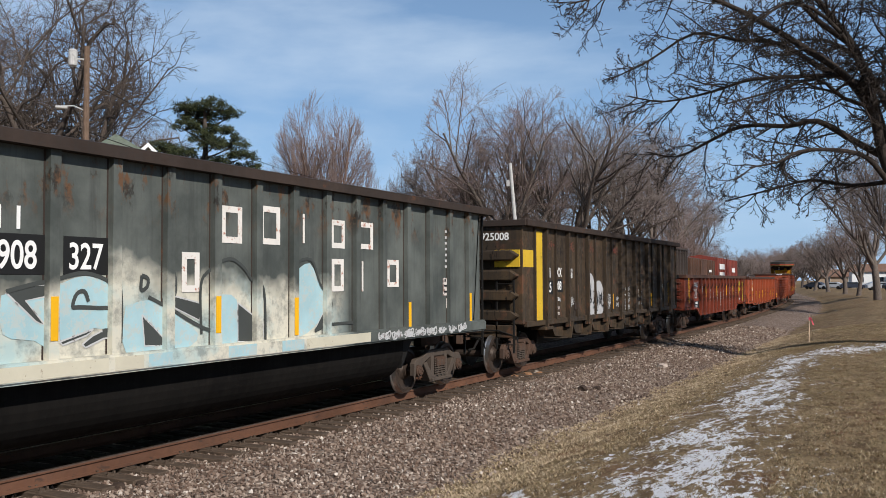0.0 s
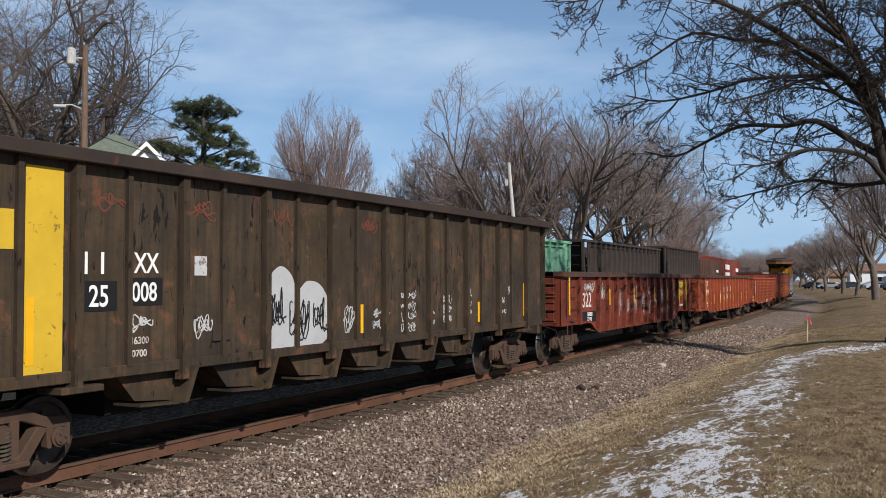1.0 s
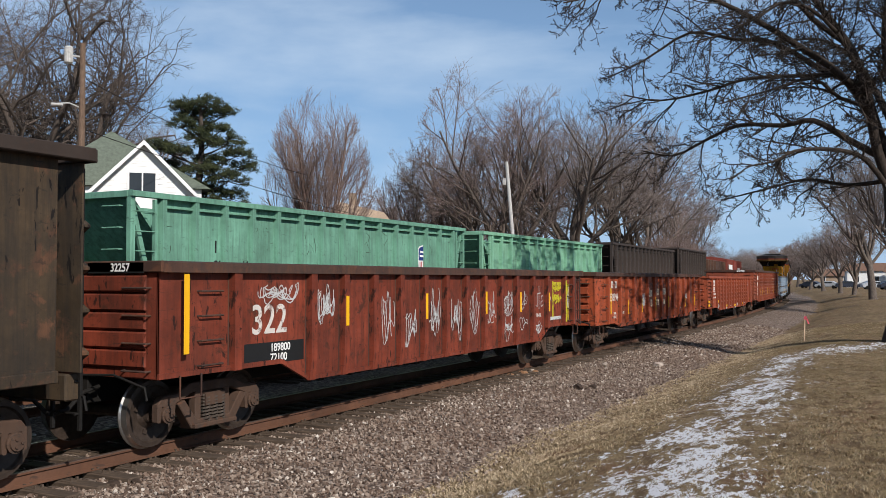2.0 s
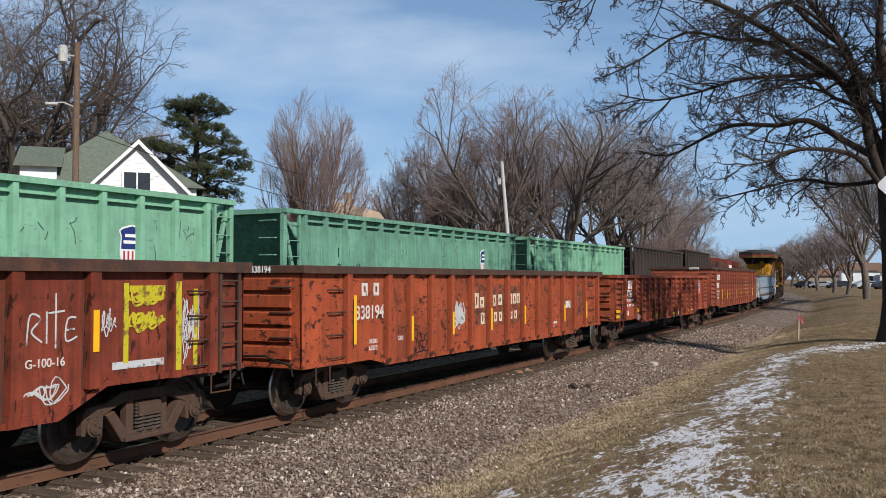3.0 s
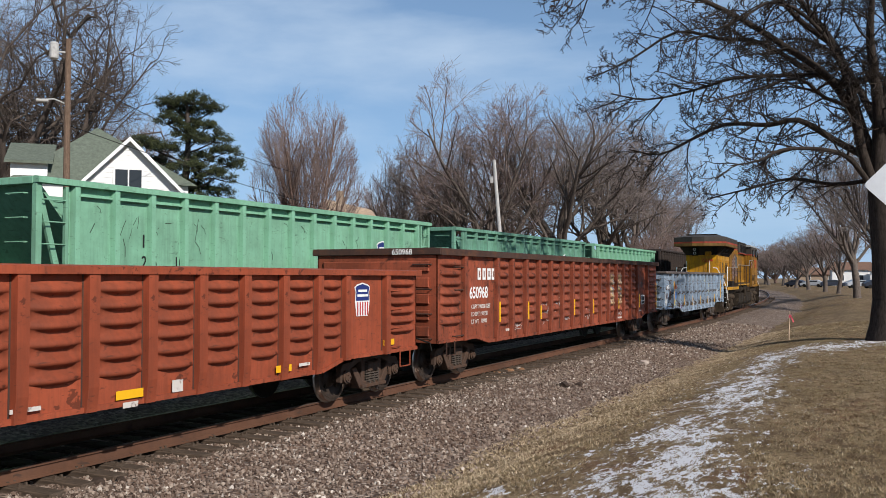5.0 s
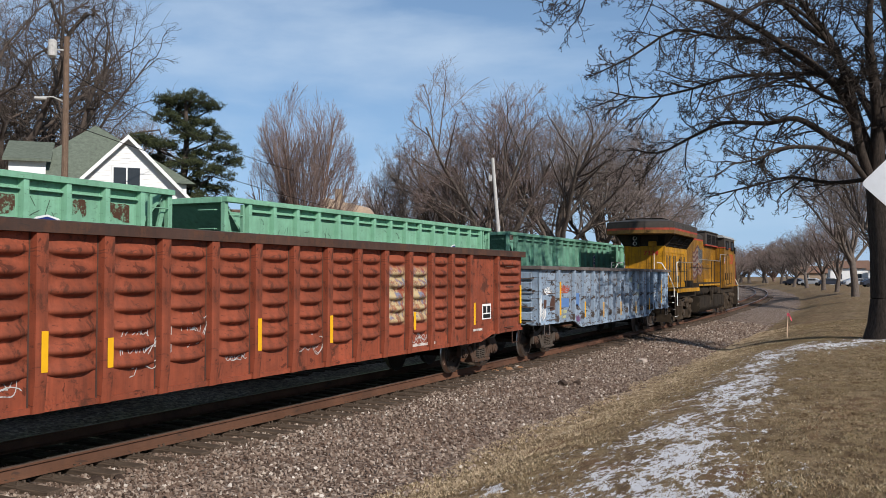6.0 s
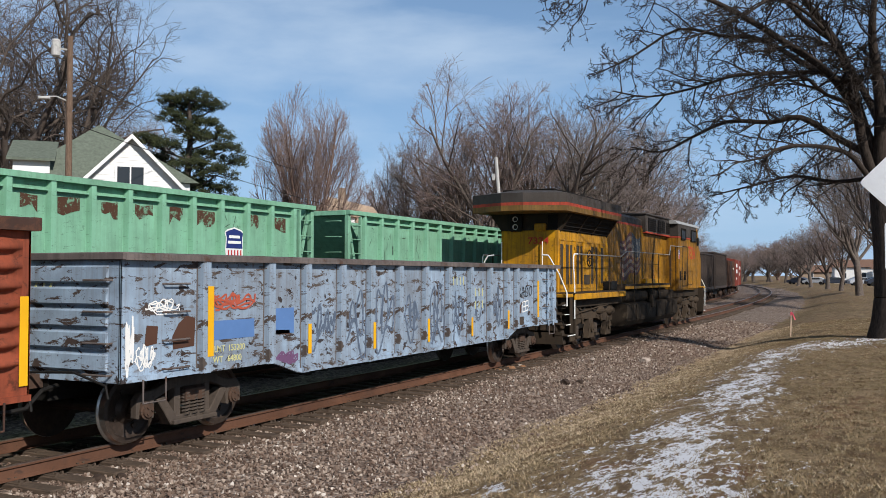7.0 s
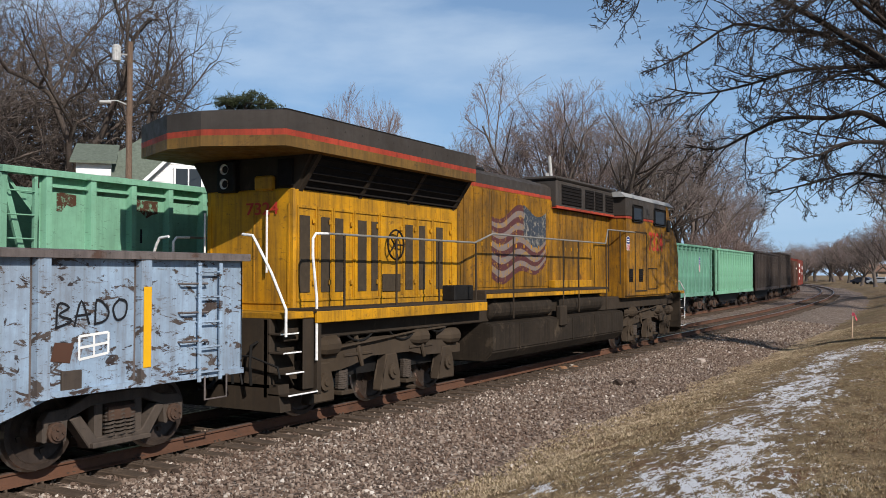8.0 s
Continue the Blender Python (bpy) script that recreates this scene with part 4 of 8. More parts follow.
def tan_house():
    house = tagged(new("house"), "tan-shingled house with a white dormer", "house")
    part("wall", bbox(-4.2, 4.2, 0, 9, -0.3, 5.4, 0.02), M_SIDING, house)
    bm = bmesh.new()
    lo = [bm.verts.new(p) for p in ((-4.8, -0.6, 5.2), (4.8, -0.6, 5.2), (4.8, 9.6, 5.2), (-4.8, 9.6, 5.2))]
    up = [bm.verts.new((-1.2, 3.2, 9.4)), bm.verts.new((-1.2, 5.8, 9.4)), bm.verts.new((2.7, 4.5, 8.6))]
    for f in ((lo[0], lo[1], up[2], up[0]), (lo[1], lo[2], up[2]), (lo[2], lo[3], up[1], up[2]), (lo[3], lo[0], up[0], up[1]), (up[0], up[2], up[1]), lo[::-1]):
        bm.faces.new(f)
    part("roof", fix(bm), M_TAN, house)
    part("dormer", bbox(-2.6, 0.9, -0.2, 4, 5.6, 7.4, 0.02), M_SIDING, house)
    part("roof", bbox(-2.9, 1.2, -0.5, 4, 7.4, 7.6, 0.03), M_TAN, house)
    window(house, -0.8, 6.1, 1.7, 0.9, -0.21)
    part("chimney", bbox(-0.4, 0.3, 3.6, 4.3, 8.8, 10.2, 0.02), M_TAN, house)
    x, y = bearing(32.6, 75)
    house.matrix_basis = pose(x, y, -0.4, 0, 0, 34)


def low_house():
    house = tagged(new("house"), "low brown-roofed house behind the tracks", "house")
    part("wall", bbox(-5, 5, 0, 7, -0.3, 6.6, 0.02), M_SIDING, house)
    bm = bmesh.new()
    slab(bm, [(-0.6, 6.5), (7.6, 6.5), (3.5, 8.2)], "x", -5.5, 5.5)
    part("roof", fix(bm), M_BRICK, house)
    x, y = bearing(37.6, 74)
    house.matrix_basis = pose(x, y, -0.4, 0, 0, 38)


gable_house(), tan_house(), low_house()


def wire(name, a, b, sag, r=0.018):
    a, b = Vector(a), Vector(b)
    bm = bmesh.new()
    tube(bm, [a.lerp(b, i / 14) - Vector((0, 0, sag * 4 * (i / 14) * (1 - i / 14))) for i in range(15)], r, 5)
    return bm


M_POLE = bark("pole_timber", (0.10, 0.066, 0.046), (0.20, 0.135, 0.095))
M_PALE = plain("pale_pole", (0.42, 0.41, 0.39), 0.8)


def utility_pole():
    pole = tagged(new("utility_pole"), "brown timber utility pole with a grey transformer", "utility pole")
    bm = bmesh.new()
    tube(bm, [(0, 0, -0.6), (0.02, 0, 6), (0.03, 0, 13.1)], [0.17, 0.15, 0.12], 12)
    part("post", bm, M_POLE, pole)
    bm = bmesh.new()
    tube(bm, [(-0.55, 0, 12.15), (-0.55, 0, 12.2), (-0.55, 0, 12.85), (-0.55, 0, 12.92)], [0.12, 0.19, 0.19, 0.14], 14)
    part("transformer", bm, M_PALE, pole, "pale grey can transformer")
    bm = bmesh.new()
    tube(bm, [(0, 0, 12.5), (-0.4, 0, 12.5)], 0.04, 6)
    part("bracket", bm, M_PALE, pole)
    bm = bmesh.new()
    tube(bm, [(0, 0, 10.2), (-0.5, 0, 10.4), (-1.0, 0, 10.35)], 0.03, 6)
    part("lamp_arm", bm, M_PALE, pole)
    part("lamp_head", bbox(-1.25, -0.75, -0.12, 0.12, 10.24, 10.36, 0.03), M_PALE, pole)
    x, y = bearing(48.9, 43)
    pole.matrix_basis = pose(x, y, -0.3, 0, 0, 48)
    tagged(part("power_line", wire("power_line", (x, y, 11.3), (*bearing(34.5, 66), 9.6), 0.6), M_BLACK), "thin dark overhead power line", "cable")
    tagged(part("power_line", wire("power_line", (x, y, 9.0), (*bearing(26.0, 90), 7.0), 0.8), M_BLACK), "thin dark overhead power line", "cable")


def pale_pole():
    pole = tagged(new("leaning_pole"), "pale grey leaning pole with a small insulator", "utility pole")
    bm = bmesh.new()
    tube(bm, [(0.55, 0, -0.6), (-0.45, 0, 12.0)], [0.17, 0.13], 10)
    part("post", bm, M_PALE, pole)
    part("insulator", bbox(-0.75, -0.5, -0.08, 0.08, 10.2, 10.7, 0.03), M_PALE, pole)
    x, y = bearing(22.6, 70)
    pole.matrix_basis = pose(x, y, -0.6, 0, 0, 22)


utility_pole(), pale_pole()


def lawn_sign():
    sign = tagged(new("road_sign"), "grey unpainted back of a diamond warning sign with a plaque", "sign")
    alu = plain("bare_aluminium", (0.62, 0.63, 0.64), 0.5, 0.4, 0.08)

    def plate(w, h, z, r, turn):
        bm = bmesh.new()
        pts = []
        for cx, cz, a0 in ((w - r, h - r, 0), (r - w, h - r, 90), (r - w, r - h, 180), (w - r, r - h, 270)):
            pts += [(cx + r * math.cos(radians(a0 + a)), cz + r * math.sin(radians(a0 + a))) for a in (0, 30, 60, 90)]
        c, s = math.cos(radians(turn)), math.sin(radians(turn))
        slab(bm, [(p * c - q * s, z + p * s + q * c) for p, q in pts], "y", -0.002, 0.002)
        return fix(bm)
    part("diamond", plate(0.165, 0.165, 2.29, 0.02, 45), alu, sign)
    part("plaque", plate(0.13, 0.115, 2.0, 0.022, 0), alu, sign)
    bm = bmesh.new()
    slab(bm, [(-0.02, 0.006), (0.02, 0.006), (0.02, 0.02), (0.012, 0.02), (0.012, 0.03), (-0.012, 0.03), (-0.012, 0.02), (-0.02, 0.02)], "z", -0.5, 2.45)
    part("post", fix(bm), plain("galvanised_post", (0.35, 0.36, 0.36), 0.5, 0.5), sign)
    x, y = bearing(-1.7, 4.55)
    sign.matrix_basis = pose(x, y, 0.4, 0, 0, 10)


lawn_sign()


def survey_stake():
    stake = tagged(new("survey_stake"), "thin wooden survey stake with a pink ribbon", "stake")
    part("lath", bbox(-0.02, 0.02, -0.006, 0.006, -0.2, 1.02, 0.003), plain("lath", (0.5, 0.36, 0.26), 0.8), stake)
    bm = bmesh.new()
    box(bm, -0.03, 0.03, -0.012, 0.012, 0.78, 0.9)
    slab(bm, [(0.02, 0.86), (0.12, 0.62), (0.16, 0.64), (0.05, 0.9)], "y", -0.004, 0.004)
    part("ribbon", fix(bm), plain("pink_ribbon", (0.8, 0.12, 0.16), 0.6), stake)
    stake.matrix_basis = pose(-3.25, 35.0, ground_z(-3.25, 35.0), 0, 2, 20)


survey_stake()


def parked_car(deg, r, turn, body):
    car = tagged(new("parked_car"), "dark parked car on the far street", "car")
    bm = bmesh.new()
    slab(bm, [(-2.2, 0.35), (2.2, 0.35), (2.25, 0.8), (1.3, 0.95), (0.7, 1.45), (-1.1, 1.48), (-1.9, 1.0), (-2.25, 0.9)], "y", -0.88, 0.88)
    bmesh.ops.bevel(bm, geom=bm.edges[:], offset=0.08, segments=2, affect="EDGES")
    part("body", fix(bm), body, car)
    part("window", bbox(-1.2, 0.75, -0.9, 0.9, 1.02, 1.36, 0.05), M_PANE, car)
    for wx in (-1.35, 1.35):
        for wy in (-0.8, 0.8):
            bm = bmesh.new()
            tube(bm, [(wx, wy - 0.1, 0.33), (wx, wy + 0.1, 0.33)], 0.33, 14)
            part("wheel", bm, M_BLACK, car)
    x, y = bearing(deg, r)
    car.matrix_basis = pose(x, y, ground_z(x, y), 0, 0, turn)


for i, (deg, r, turn) in enumerate([(0.6, 172, 20), (1.5, 178, 15), (2.9, 188, 10), (4.0, 196, 170), (4.9, 205, 160)]):
    parked_car(deg, r, turn, (plain("dark_car_paint", (0.03, 0.035, 0.05), 0.3), plain("silver_car_paint", (0.4, 0.42, 0.45), 0.3))[i % 2])


def far_building(deg, r, w, h, turn, wall):
    b = tagged(new("far_house"), "distant pale house across the street", "house")
    part("wall", bbox(-w, w, 0, 6, -0.5, h, 0.02), wall, b)
    bm = bmesh.new()
    slab(bm, [(-0.5, h), (6.5, h), (3, h + 1.8)], "x", -w - 0.4, w + 0.4)
    part("roof", fix(bm), M_BRICK, b)
    for k in (-0.5, 0.5):
        window(b, k * w, 1.2, 0.9, 1.2, -0.005, 1)
    x, y = bearing(deg, r)
    b.matrix_basis = pose(x, y, ground_z(x, y), 0, 0, turn)


far_building(1.9, 222, 4.0, 3.6, 8, M_SIDING)
far_building(3.6, 240, 5.0, 2.6, 5, M_TAN)
far_building(-0.4, 215, 5.0, 3.2, -5, M_SIDING)


# ---- rolling stock: running gear ----
CARS = []      # car, track centre, place along the track at the start, speed
WHEELSETS = []  # wheelset, its pose in the car, radius, speed


def as_mesh(name, bm, *materials, smooth=False):
    me = bpy.data.meshes.new(name)
    bm.normal_update()
    bm.to_mesh(me)
    bm.free()
    for m in materials:
        me.materials.append(m)
    if smooth:
        me.shade_smooth()
    return me


def wheelset_mesh(r):
    bm = bmesh.new()
    tube(bm, [(-1.05, 0, 0), (1.05, 0, 0)], 0.085, 12)
    for s in (-1, 1):
        prof = [(0.675, 0.09), (0.675, r - 0.11), (0.685, r - 0.05), (0.690, r + 0.025), (0.705, r + 0.028), (0.722, r + 0.002), (0.815, r - 0.004), (0.820, r - 0.065), (0.785, r - 0.085), (0.745, 0.20), (0.800, 0.145), (0.850, 0.130), (0.850, 0.09)]
        mats = [0, 0, 0, 1, 1, 1, 0, 0, 0, 0, 0, 0]
        lathe(bm, [(s * a, q) for a, q in prof], 32, "x", 0, mats)
    for k in range(4):   # lightening marks cast into the plate
        a = math.pi / 2 * k
        box(bm, 0.76, 0.785, math.cos(a) * r * 0.55 - 0.03, math.cos(a) * r * 0.55 + 0.03, math.sin(a) * r * 0.55 - 0.03, math.sin(a) * r * 0.55 + 0.03)
    return as_mesh("wheelset", fix(bm), M_STEEL, M_TREAD)


WHEEL_36, WHEEL_42 = wheelset_mesh(0.457), wheelset_mesh(0.533)


def side_frame_mesh():
    """A cast three-piece truck side frame, on the +X side."""
    bm = bmesh.new()
    a, b = 0.98, 1.10
    slab(bm, [(-1.06, 0.60), (-0.98, 0.70), (-0.70, 0.72), (-0.42, 0.84), (0.42, 0.84), (0.70, 0.72), (0.98, 0.70), (1.06, 0.60), (0.72, 0.58), (0.40, 0.70), (-0.40, 0.70), (-0.72, 0.58)], "x", a, b)
    slab(bm, [(-0.72, 0.58), (-0.58, 0.62), (-0.34, 0.32), (0.34, 0.32), (0.58, 0.62), (0.72, 0.58), (0.44, 0.20), (-0.44, 0.20)], "x", a - 0.02, b + 0.03)
    for s in (-1, 1):
        slab(bm, [(s * 0.36, 0.72), (s * 0.24, 0.72), (s * 0.24, 0.30), (s * 0.36, 0.30)], "x", a, b + 0.01)
        slab(bm, [(s * 1.06, 0.62), (s * 0.72, 0.62), (s * 0.74, 0.34), (s * 0.80, 0.34), (s * 0.82, 0.56), (s * 0.98, 0.56), (s * 1.0, 0.36), (s * 1.06, 0.36)], "x", a, b)
    slab(bm, [(-0.44, 0.20), (0.44, 0.20), (0.44, 0.27), (-0.44, 0.27)], "x", a - 0.08, b + 0.08)
    bm = fix(bm)
    bmesh.ops.bevel(bm, geom=[e for e in bm.edges if e.calc_length() > 0.1], offset=0.012, segments=1, affect="EDGES")
    return bm


def spring_mesh():
    bm = bmesh.new()
    for y in (-0.14, 0.02, 0.17):
        pts = [(1.10 + 0.055 * math.cos(0.7 * i), y + 0.065 * math.sin(0.7 * i), 0.28 + 0.0052 * i) for i in range(72)]
        tube(bm, pts, 0.017, 5)
    return bm


def bearing_mesh():
    bm = bmesh.new()
    tube(bm, [(1.02, 0, 0.457), (1.13, 0, 0.457), (1.135, 0, 0.457), (1.16, 0, 0.457)], [0.12, 0.12, 0.095, 0.09], 16)
    for k in range(3):
        q = 2.09 * k
        tube(bm, [(1.15, 0.05 * math.cos(q), 0.457 + 0.05 * math.sin(q)), (1.18, 0.05 * math.cos(q), 0.457 + 0.05 * math.sin(q))], 0.016, 6)
    return bm


def bolster_mesh():
    bm = bmesh.new()
    slab(bm, [(-1.16, 0.50), (-0.9, 0.44), (0.9, 0.44), (1.16, 0.50), (1.16, 0.66), (0.9, 0.74), (-0.9, 0.74), (-1.16, 0.66)], "y", -0.2, 0.2)
    box(bm, -0.7, 0.7, 0.24, 0.36, 0.36, 0.5), box(bm, -0.7, 0.7, -0.36, -0.24, 0.36, 0.5)   # brake beams
    return fix(bm)


SIDE_FRAME, BOLSTER = as_mesh("side_frame", side_frame_mesh(), M_TRUCK), as_mesh("bolster", bolster_mesh(), M_TRUCK)
SIDE_FRAME_GREY = SIDE_FRAME.copy()
SIDE_FRAME_GREY.materials[0] = M_TRUCK_GREY
SPRING, BEARING = as_mesh("spring", spring_mesh(), M_TRUCK_GREY), as_mesh("bearing_cap", bearing_mesh(), M_TRUCK)


def add_truck(car, y, speed, grey=False, detail=True):
    truck = share("truck", BOLSTER, car, m=pose(0, y, 0))
    frame_mesh = SIDE_FRAME_GREY if grey else SIDE_FRAME
    for turn in (0, 180):
        share("side_frame", frame_mesh, truck, m=pose(0, 0, 0, 0, 0, turn))
        if detail or turn == 0:
            share("spring", SPRING, truck, m=pose(0, 0, 0, 0, 0, turn))
            for k in (-0.89, 0.89):
                share("bearing_cap", BEARING, truck, m=pose(0, k, 0, 0, 0, turn))
    for k in (-0.89, 0.89):
        at = (0, y + k, 0.457)
        ws = share("wheelset", WHEEL_36, car, m=Matrix.Translation(at))
        WHEELSETS.append((ws, at, 0.457, speed))


def coupler(car, y, sign):
    bm = bmesh.new()
    box(bm, -0.10, 0.10, min(y - 0.5 * sign, y + 0.5 * sign), max(y - 0.5 * sign, y + 0.5 * sign), 0.80, 0.98)
    e = y + 0.5 * sign
    slab(bm, [(-0.18, e - 0.05 * sign), (0.16, e - 0.05 * sign), (0.17, e + 0.22 * sign), (0.05, e + 0.26 * sign), (0.02, e + 0.12 * sign), (-0.12, e + 0.12 * sign)], "z", 0.74, 1.03)
    part("coupler", fix(bm), M_TRUCK, car)
    bm = bmesh.new()
    tube(bm, [(0.35, y - 0.1 * sign, 0.85), (0.38, y + 0.2 * sign, 0.80), (0.36, y + 0.42 * sign, 0.60), (0.32, y + 0.66 * sign, 0.58)], 0.03, 8)
    tube(bm, [(0.06, y + 0.2 * sign, 1.02), (0.9, y + 0.16 * sign, 1.05), (1.38, y + 0.1 * sign, 0.90), (1.42, y + 0.1 * sign, 0.74)], 0.018, 6)
    part("air_hose", bm, M_BLACK, car)


def ladder(car, x, y, w, z0, z1, rungs, mat, proud=0.07, rails=True):
    """Side ladder or grab irons, each rung a round bar bent to the side."""
    for i in range(rungs):
        z = z0 + (z1 - z0) * i / max(1, rungs - 1)
        bm = bmesh.new()
        tube(bm, [(x, y, z), (x + proud, y, z), (x + proud, y + w, z), (x, y + w, z)], 0.014, 6)
        part("grab_iron", bm, mat, car)
    if rails:
        for yy in (y, y + w):
            part("ladder_rail", bbox(x + proud - 0.02, x + proud + 0.012, yy - 0.025, yy + 0.025, z0 - 0.12, z1 + 0.12, 0.004), mat, car)


def end_ladder(car, x, y, w, z0, z1, rungs, mat, sign):
    for i in range(rungs):
        z = z0 + (z1 - z0) * i / (rungs - 1)
        bm = bmesh.new()
        tube(bm, [(x, y, z), (x, y + 0.08 * sign, z), (x + w, y + 0.08 * sign, z), (x + w, y, z)], 0.014, 6)
        part("grab_iron", bm, mat, car)


def hat_rib(z0, z1, proud, w=0.20, flange=0.14, taper=0.0):
    """A pressed hat-section post on a side; its base lies at x = 0."""
    bm = bmesh.new()
    lo = [(-0.004, -w / 2), (proud, -flange / 2), (proud, flange / 2), (-0.004, w / 2)]
    rings = []
    for z, k in ((z0, 1.0 - taper), (z0 + 0.18 * (z1 - z0), 1.0), (z1, 1.0)):
        rings.append([bm.verts.new((x * (k if x > 0 else 1), y, z)) for x, y in lo])
    for a, b in zip(rings, rings[1:]):
        for i in range(3):
            bm.faces.new((a[i], a[i + 1], b[i + 1], b[i]))
    bm.faces.new(rings[0][::-1]), bm.faces.new(rings[-1])
    fix(bm)
    for sy in (-1, 1):       # weld flange along each edge; its second material is rust plus painted crease shade
        a, b = sorted((sy * w / 2, sy * (w / 2 + 0.022)))
        box(bm, -0.004, 0.004, a, b, z0, z1, 1)
    return bm


def ridge_panel(w, z0, z1, count, proud=0.095):
    """Pressed horizontal stiffeners of a side panel between two posts, in one sheet: rounded bulges with pointed ends; base at x = 0."""
    bm = bmesh.new()
    step = (z1 - z0) / count
    prof = []
    for i in range(count - 1, -1, -1):
        zb, zt = z0 + step * (i + 0.08), z0 + step * (i + 0.90)
        prof += [(zb + (zt - zb) * f, q) for f, q in ((1.0, 0.0), (0.82, 0.28), (0.60, 0.72), (0.40, 0.98), (0.22, 0.92), (0.08, 0.45), (0.0, 0.0))]
    h = w / 2 - 0.02
    cols = [(-h, 0.0), (-h + 0.07, 0.30), (-h + 0.16, 0.75), (-h + 0.26, 1.0), (h - 0.26, 1.0), (h - 0.16, 0.75), (h - 0.07, 0.30), (h, 0.0)]
    grid = []
    for y, k in cols:
        col = []
        for n, (z, q) in enumerate(prof):
            mid = z0 + step * (count - 1 - n // 7 + 0.45)      # the bulges narrow towards their ends
            col.append(bm.verts.new((0.003 + proud * q * k, y, mid + (z - mid) * (0.55 + 0.45 * k))))
        grid.append(col)
    for ca, cb in zip(grid, grid[1:]):
        for j in range(len(prof) - 1):
            bm.faces.new((ca[j], cb[j], cb[j + 1], ca[j + 1]))
    return fix(bm)


def gondola(label, u0, u1, top, zend, zdeep, ends_in, mat, ribs, ridges=0, truck_in=1.3, speed=-15.0, track=None, group="", grey=False, rib_proud=0.09, chord=0.15, end_mat=None, name="gondola_car", wide=1.60, rib_w=0.17, plain_panels=(), painted=()):
    """An open freight car: sides that deepen between the trucks, posts, top chord, ribbed ends, floor and running gear."""
    ln = u1 - u0
    h = ln / 2
    car = tagged(new(name), label, "freight car", group)
    CARS.append((car, NEAR_X if track is None else track, (u0 + u1) / 2, speed))
    x = wide - rib_proud
    outline = [(-h, zend), (-h + ends_in - 0.35, zend), (-h + ends_in + 0.35, zdeep), (h - ends_in - 0.35, zdeep), (h - ends_in + 0.35, zend), (h, zend), (h, top - chord), (-h, top - chord)]
    for s in (1, -1):
        bm = bmesh.new()
        slab(bm, outline, "x", s * (x - 0.02), s * x)
        part("side_panel", fix(bm), mat, car)
        bm = bmesh.new()
        a, b = sorted((s * (x - 0.06), s * (wide + 0.015)))
        slab(bm, [(a, top - chord), (b, top - chord), (b, top - 0.02), ((a + b) / 2, top), (a, top - 0.02)], "y", -h - 0.02, h + 0.02)
        part("top_chord", fix(bm), end_mat or mat, car)
        bm = bmesh.new()
        for p, q in ((0, 1), (1, 2), (2, 3), (3, 4), (4, 5)):
            (ya, za), (yb, zb) = outline[p], outline[q]
            slab(bm, [(ya, za), (yb, zb), (yb, zb + 0.07), (ya, za + 0.07)], "x", s * x, s * (x + 0.035))
        part("side_sill", fix(bm), mat, car)
    # dark rusty strip beside each post, also standing in for the post's shadow line
    post_edge = end_mat or P_CHORD
    lo, hi = hat_rib(zend, top - chord, rib_proud, rib_w, rib_w * 0.94), hat_rib(zdeep, top - chord, rib_proud, rib_w, rib_w * 0.94, 0.35)
    rib_end, rib_deep = as_mesh("post", lo, mat, post_edge), as_mesh("post", hi, mat, post_edge)
    for y in ribs:
        me = rib_deep if abs(y) < h - ends_in - 0.2 else rib_end
        share("post", me, car, m=pose(x, y, 0))
        share("post", me, car, m=pose(-x, y, 0, 0, 0, 180))
    if ridges:
        made = {}
        edges = [-h] + list(ribs) + [h]
        for i, (a, b) in enumerate(zip(edges, edges[1:])):
            if i in plain_panels:
                continue
            w = round((b - a - rib_w) / 0.05) * 0.05
            deep = abs((a + b) / 2) < h - ends_in
            skin = mat
            for y0, y1, other in painted:
                skin = other if y0 < (a + b) / 2 < y1 else skin
            key = (w, deep, skin.name)
            if key not in made:
                made[key] = as_mesh("pressed_panel", ridge_panel(w, (zdeep if deep else zend) + 0.35, top - chord - 0.05, ridges), skin, smooth=True)
            share("pressed_panel", made[key], car, m=pose(x, (a + b) / 2, 0))
            share("pressed_panel", made[key], car, m=pose(-x, (a + b) / 2, 0, 0, 0, 180))
    em = end_mat or mat
    for s in (-1, 1):
        part("end_panel", bbox(-x, x, min(s * h, s * (h - 0.03)), max(s * h, s * (h - 0.03)), zend, top - chord, 0.004), mat, car)
        ya, yb = sorted((s * (h - 0.05), s * (h + 0.06)))
        part("end_chord", bbox(-wide - 0.01, wide + 0.01, ya, yb, top - chord, top, 0.012), em, car)
        for i in range(5):
            z = zend + 0.12 + (top - chord - zend - 0.15) * i / 5
            bm = bmesh.new()
            slab(bm, [(-x + 0.16, z + 0.02), (x - 0.16, z + 0.02), (x - 0.22, z + 0.13), (x - 0.16, z + 0.24), (-x + 0.16, z + 0.24), (-x + 0.22, z + 0.13)], "y", s * h, s * (h + 0.05))
            bmesh.ops.bevel(bm, geom=bm.edges[:], offset=0.02, segments=1, affect="EDGES")
            part("end_rib", fix(bm), mat, car)
        coupler(car, s * h, s)
        add_truck(car, s * (h - truck_in), speed, grey)
        end_ladder(car, 0.95, s * h, 0.42, zend + 0.1, top - 0.35, 4, em, s)
        for yy in (s * (h - 0.95),):
            ladder(car, x, yy - 0.22, 0.44, zend + 0.12, top - 0.4, 4, em, 0.07, False)
        bm = bmesh.new()
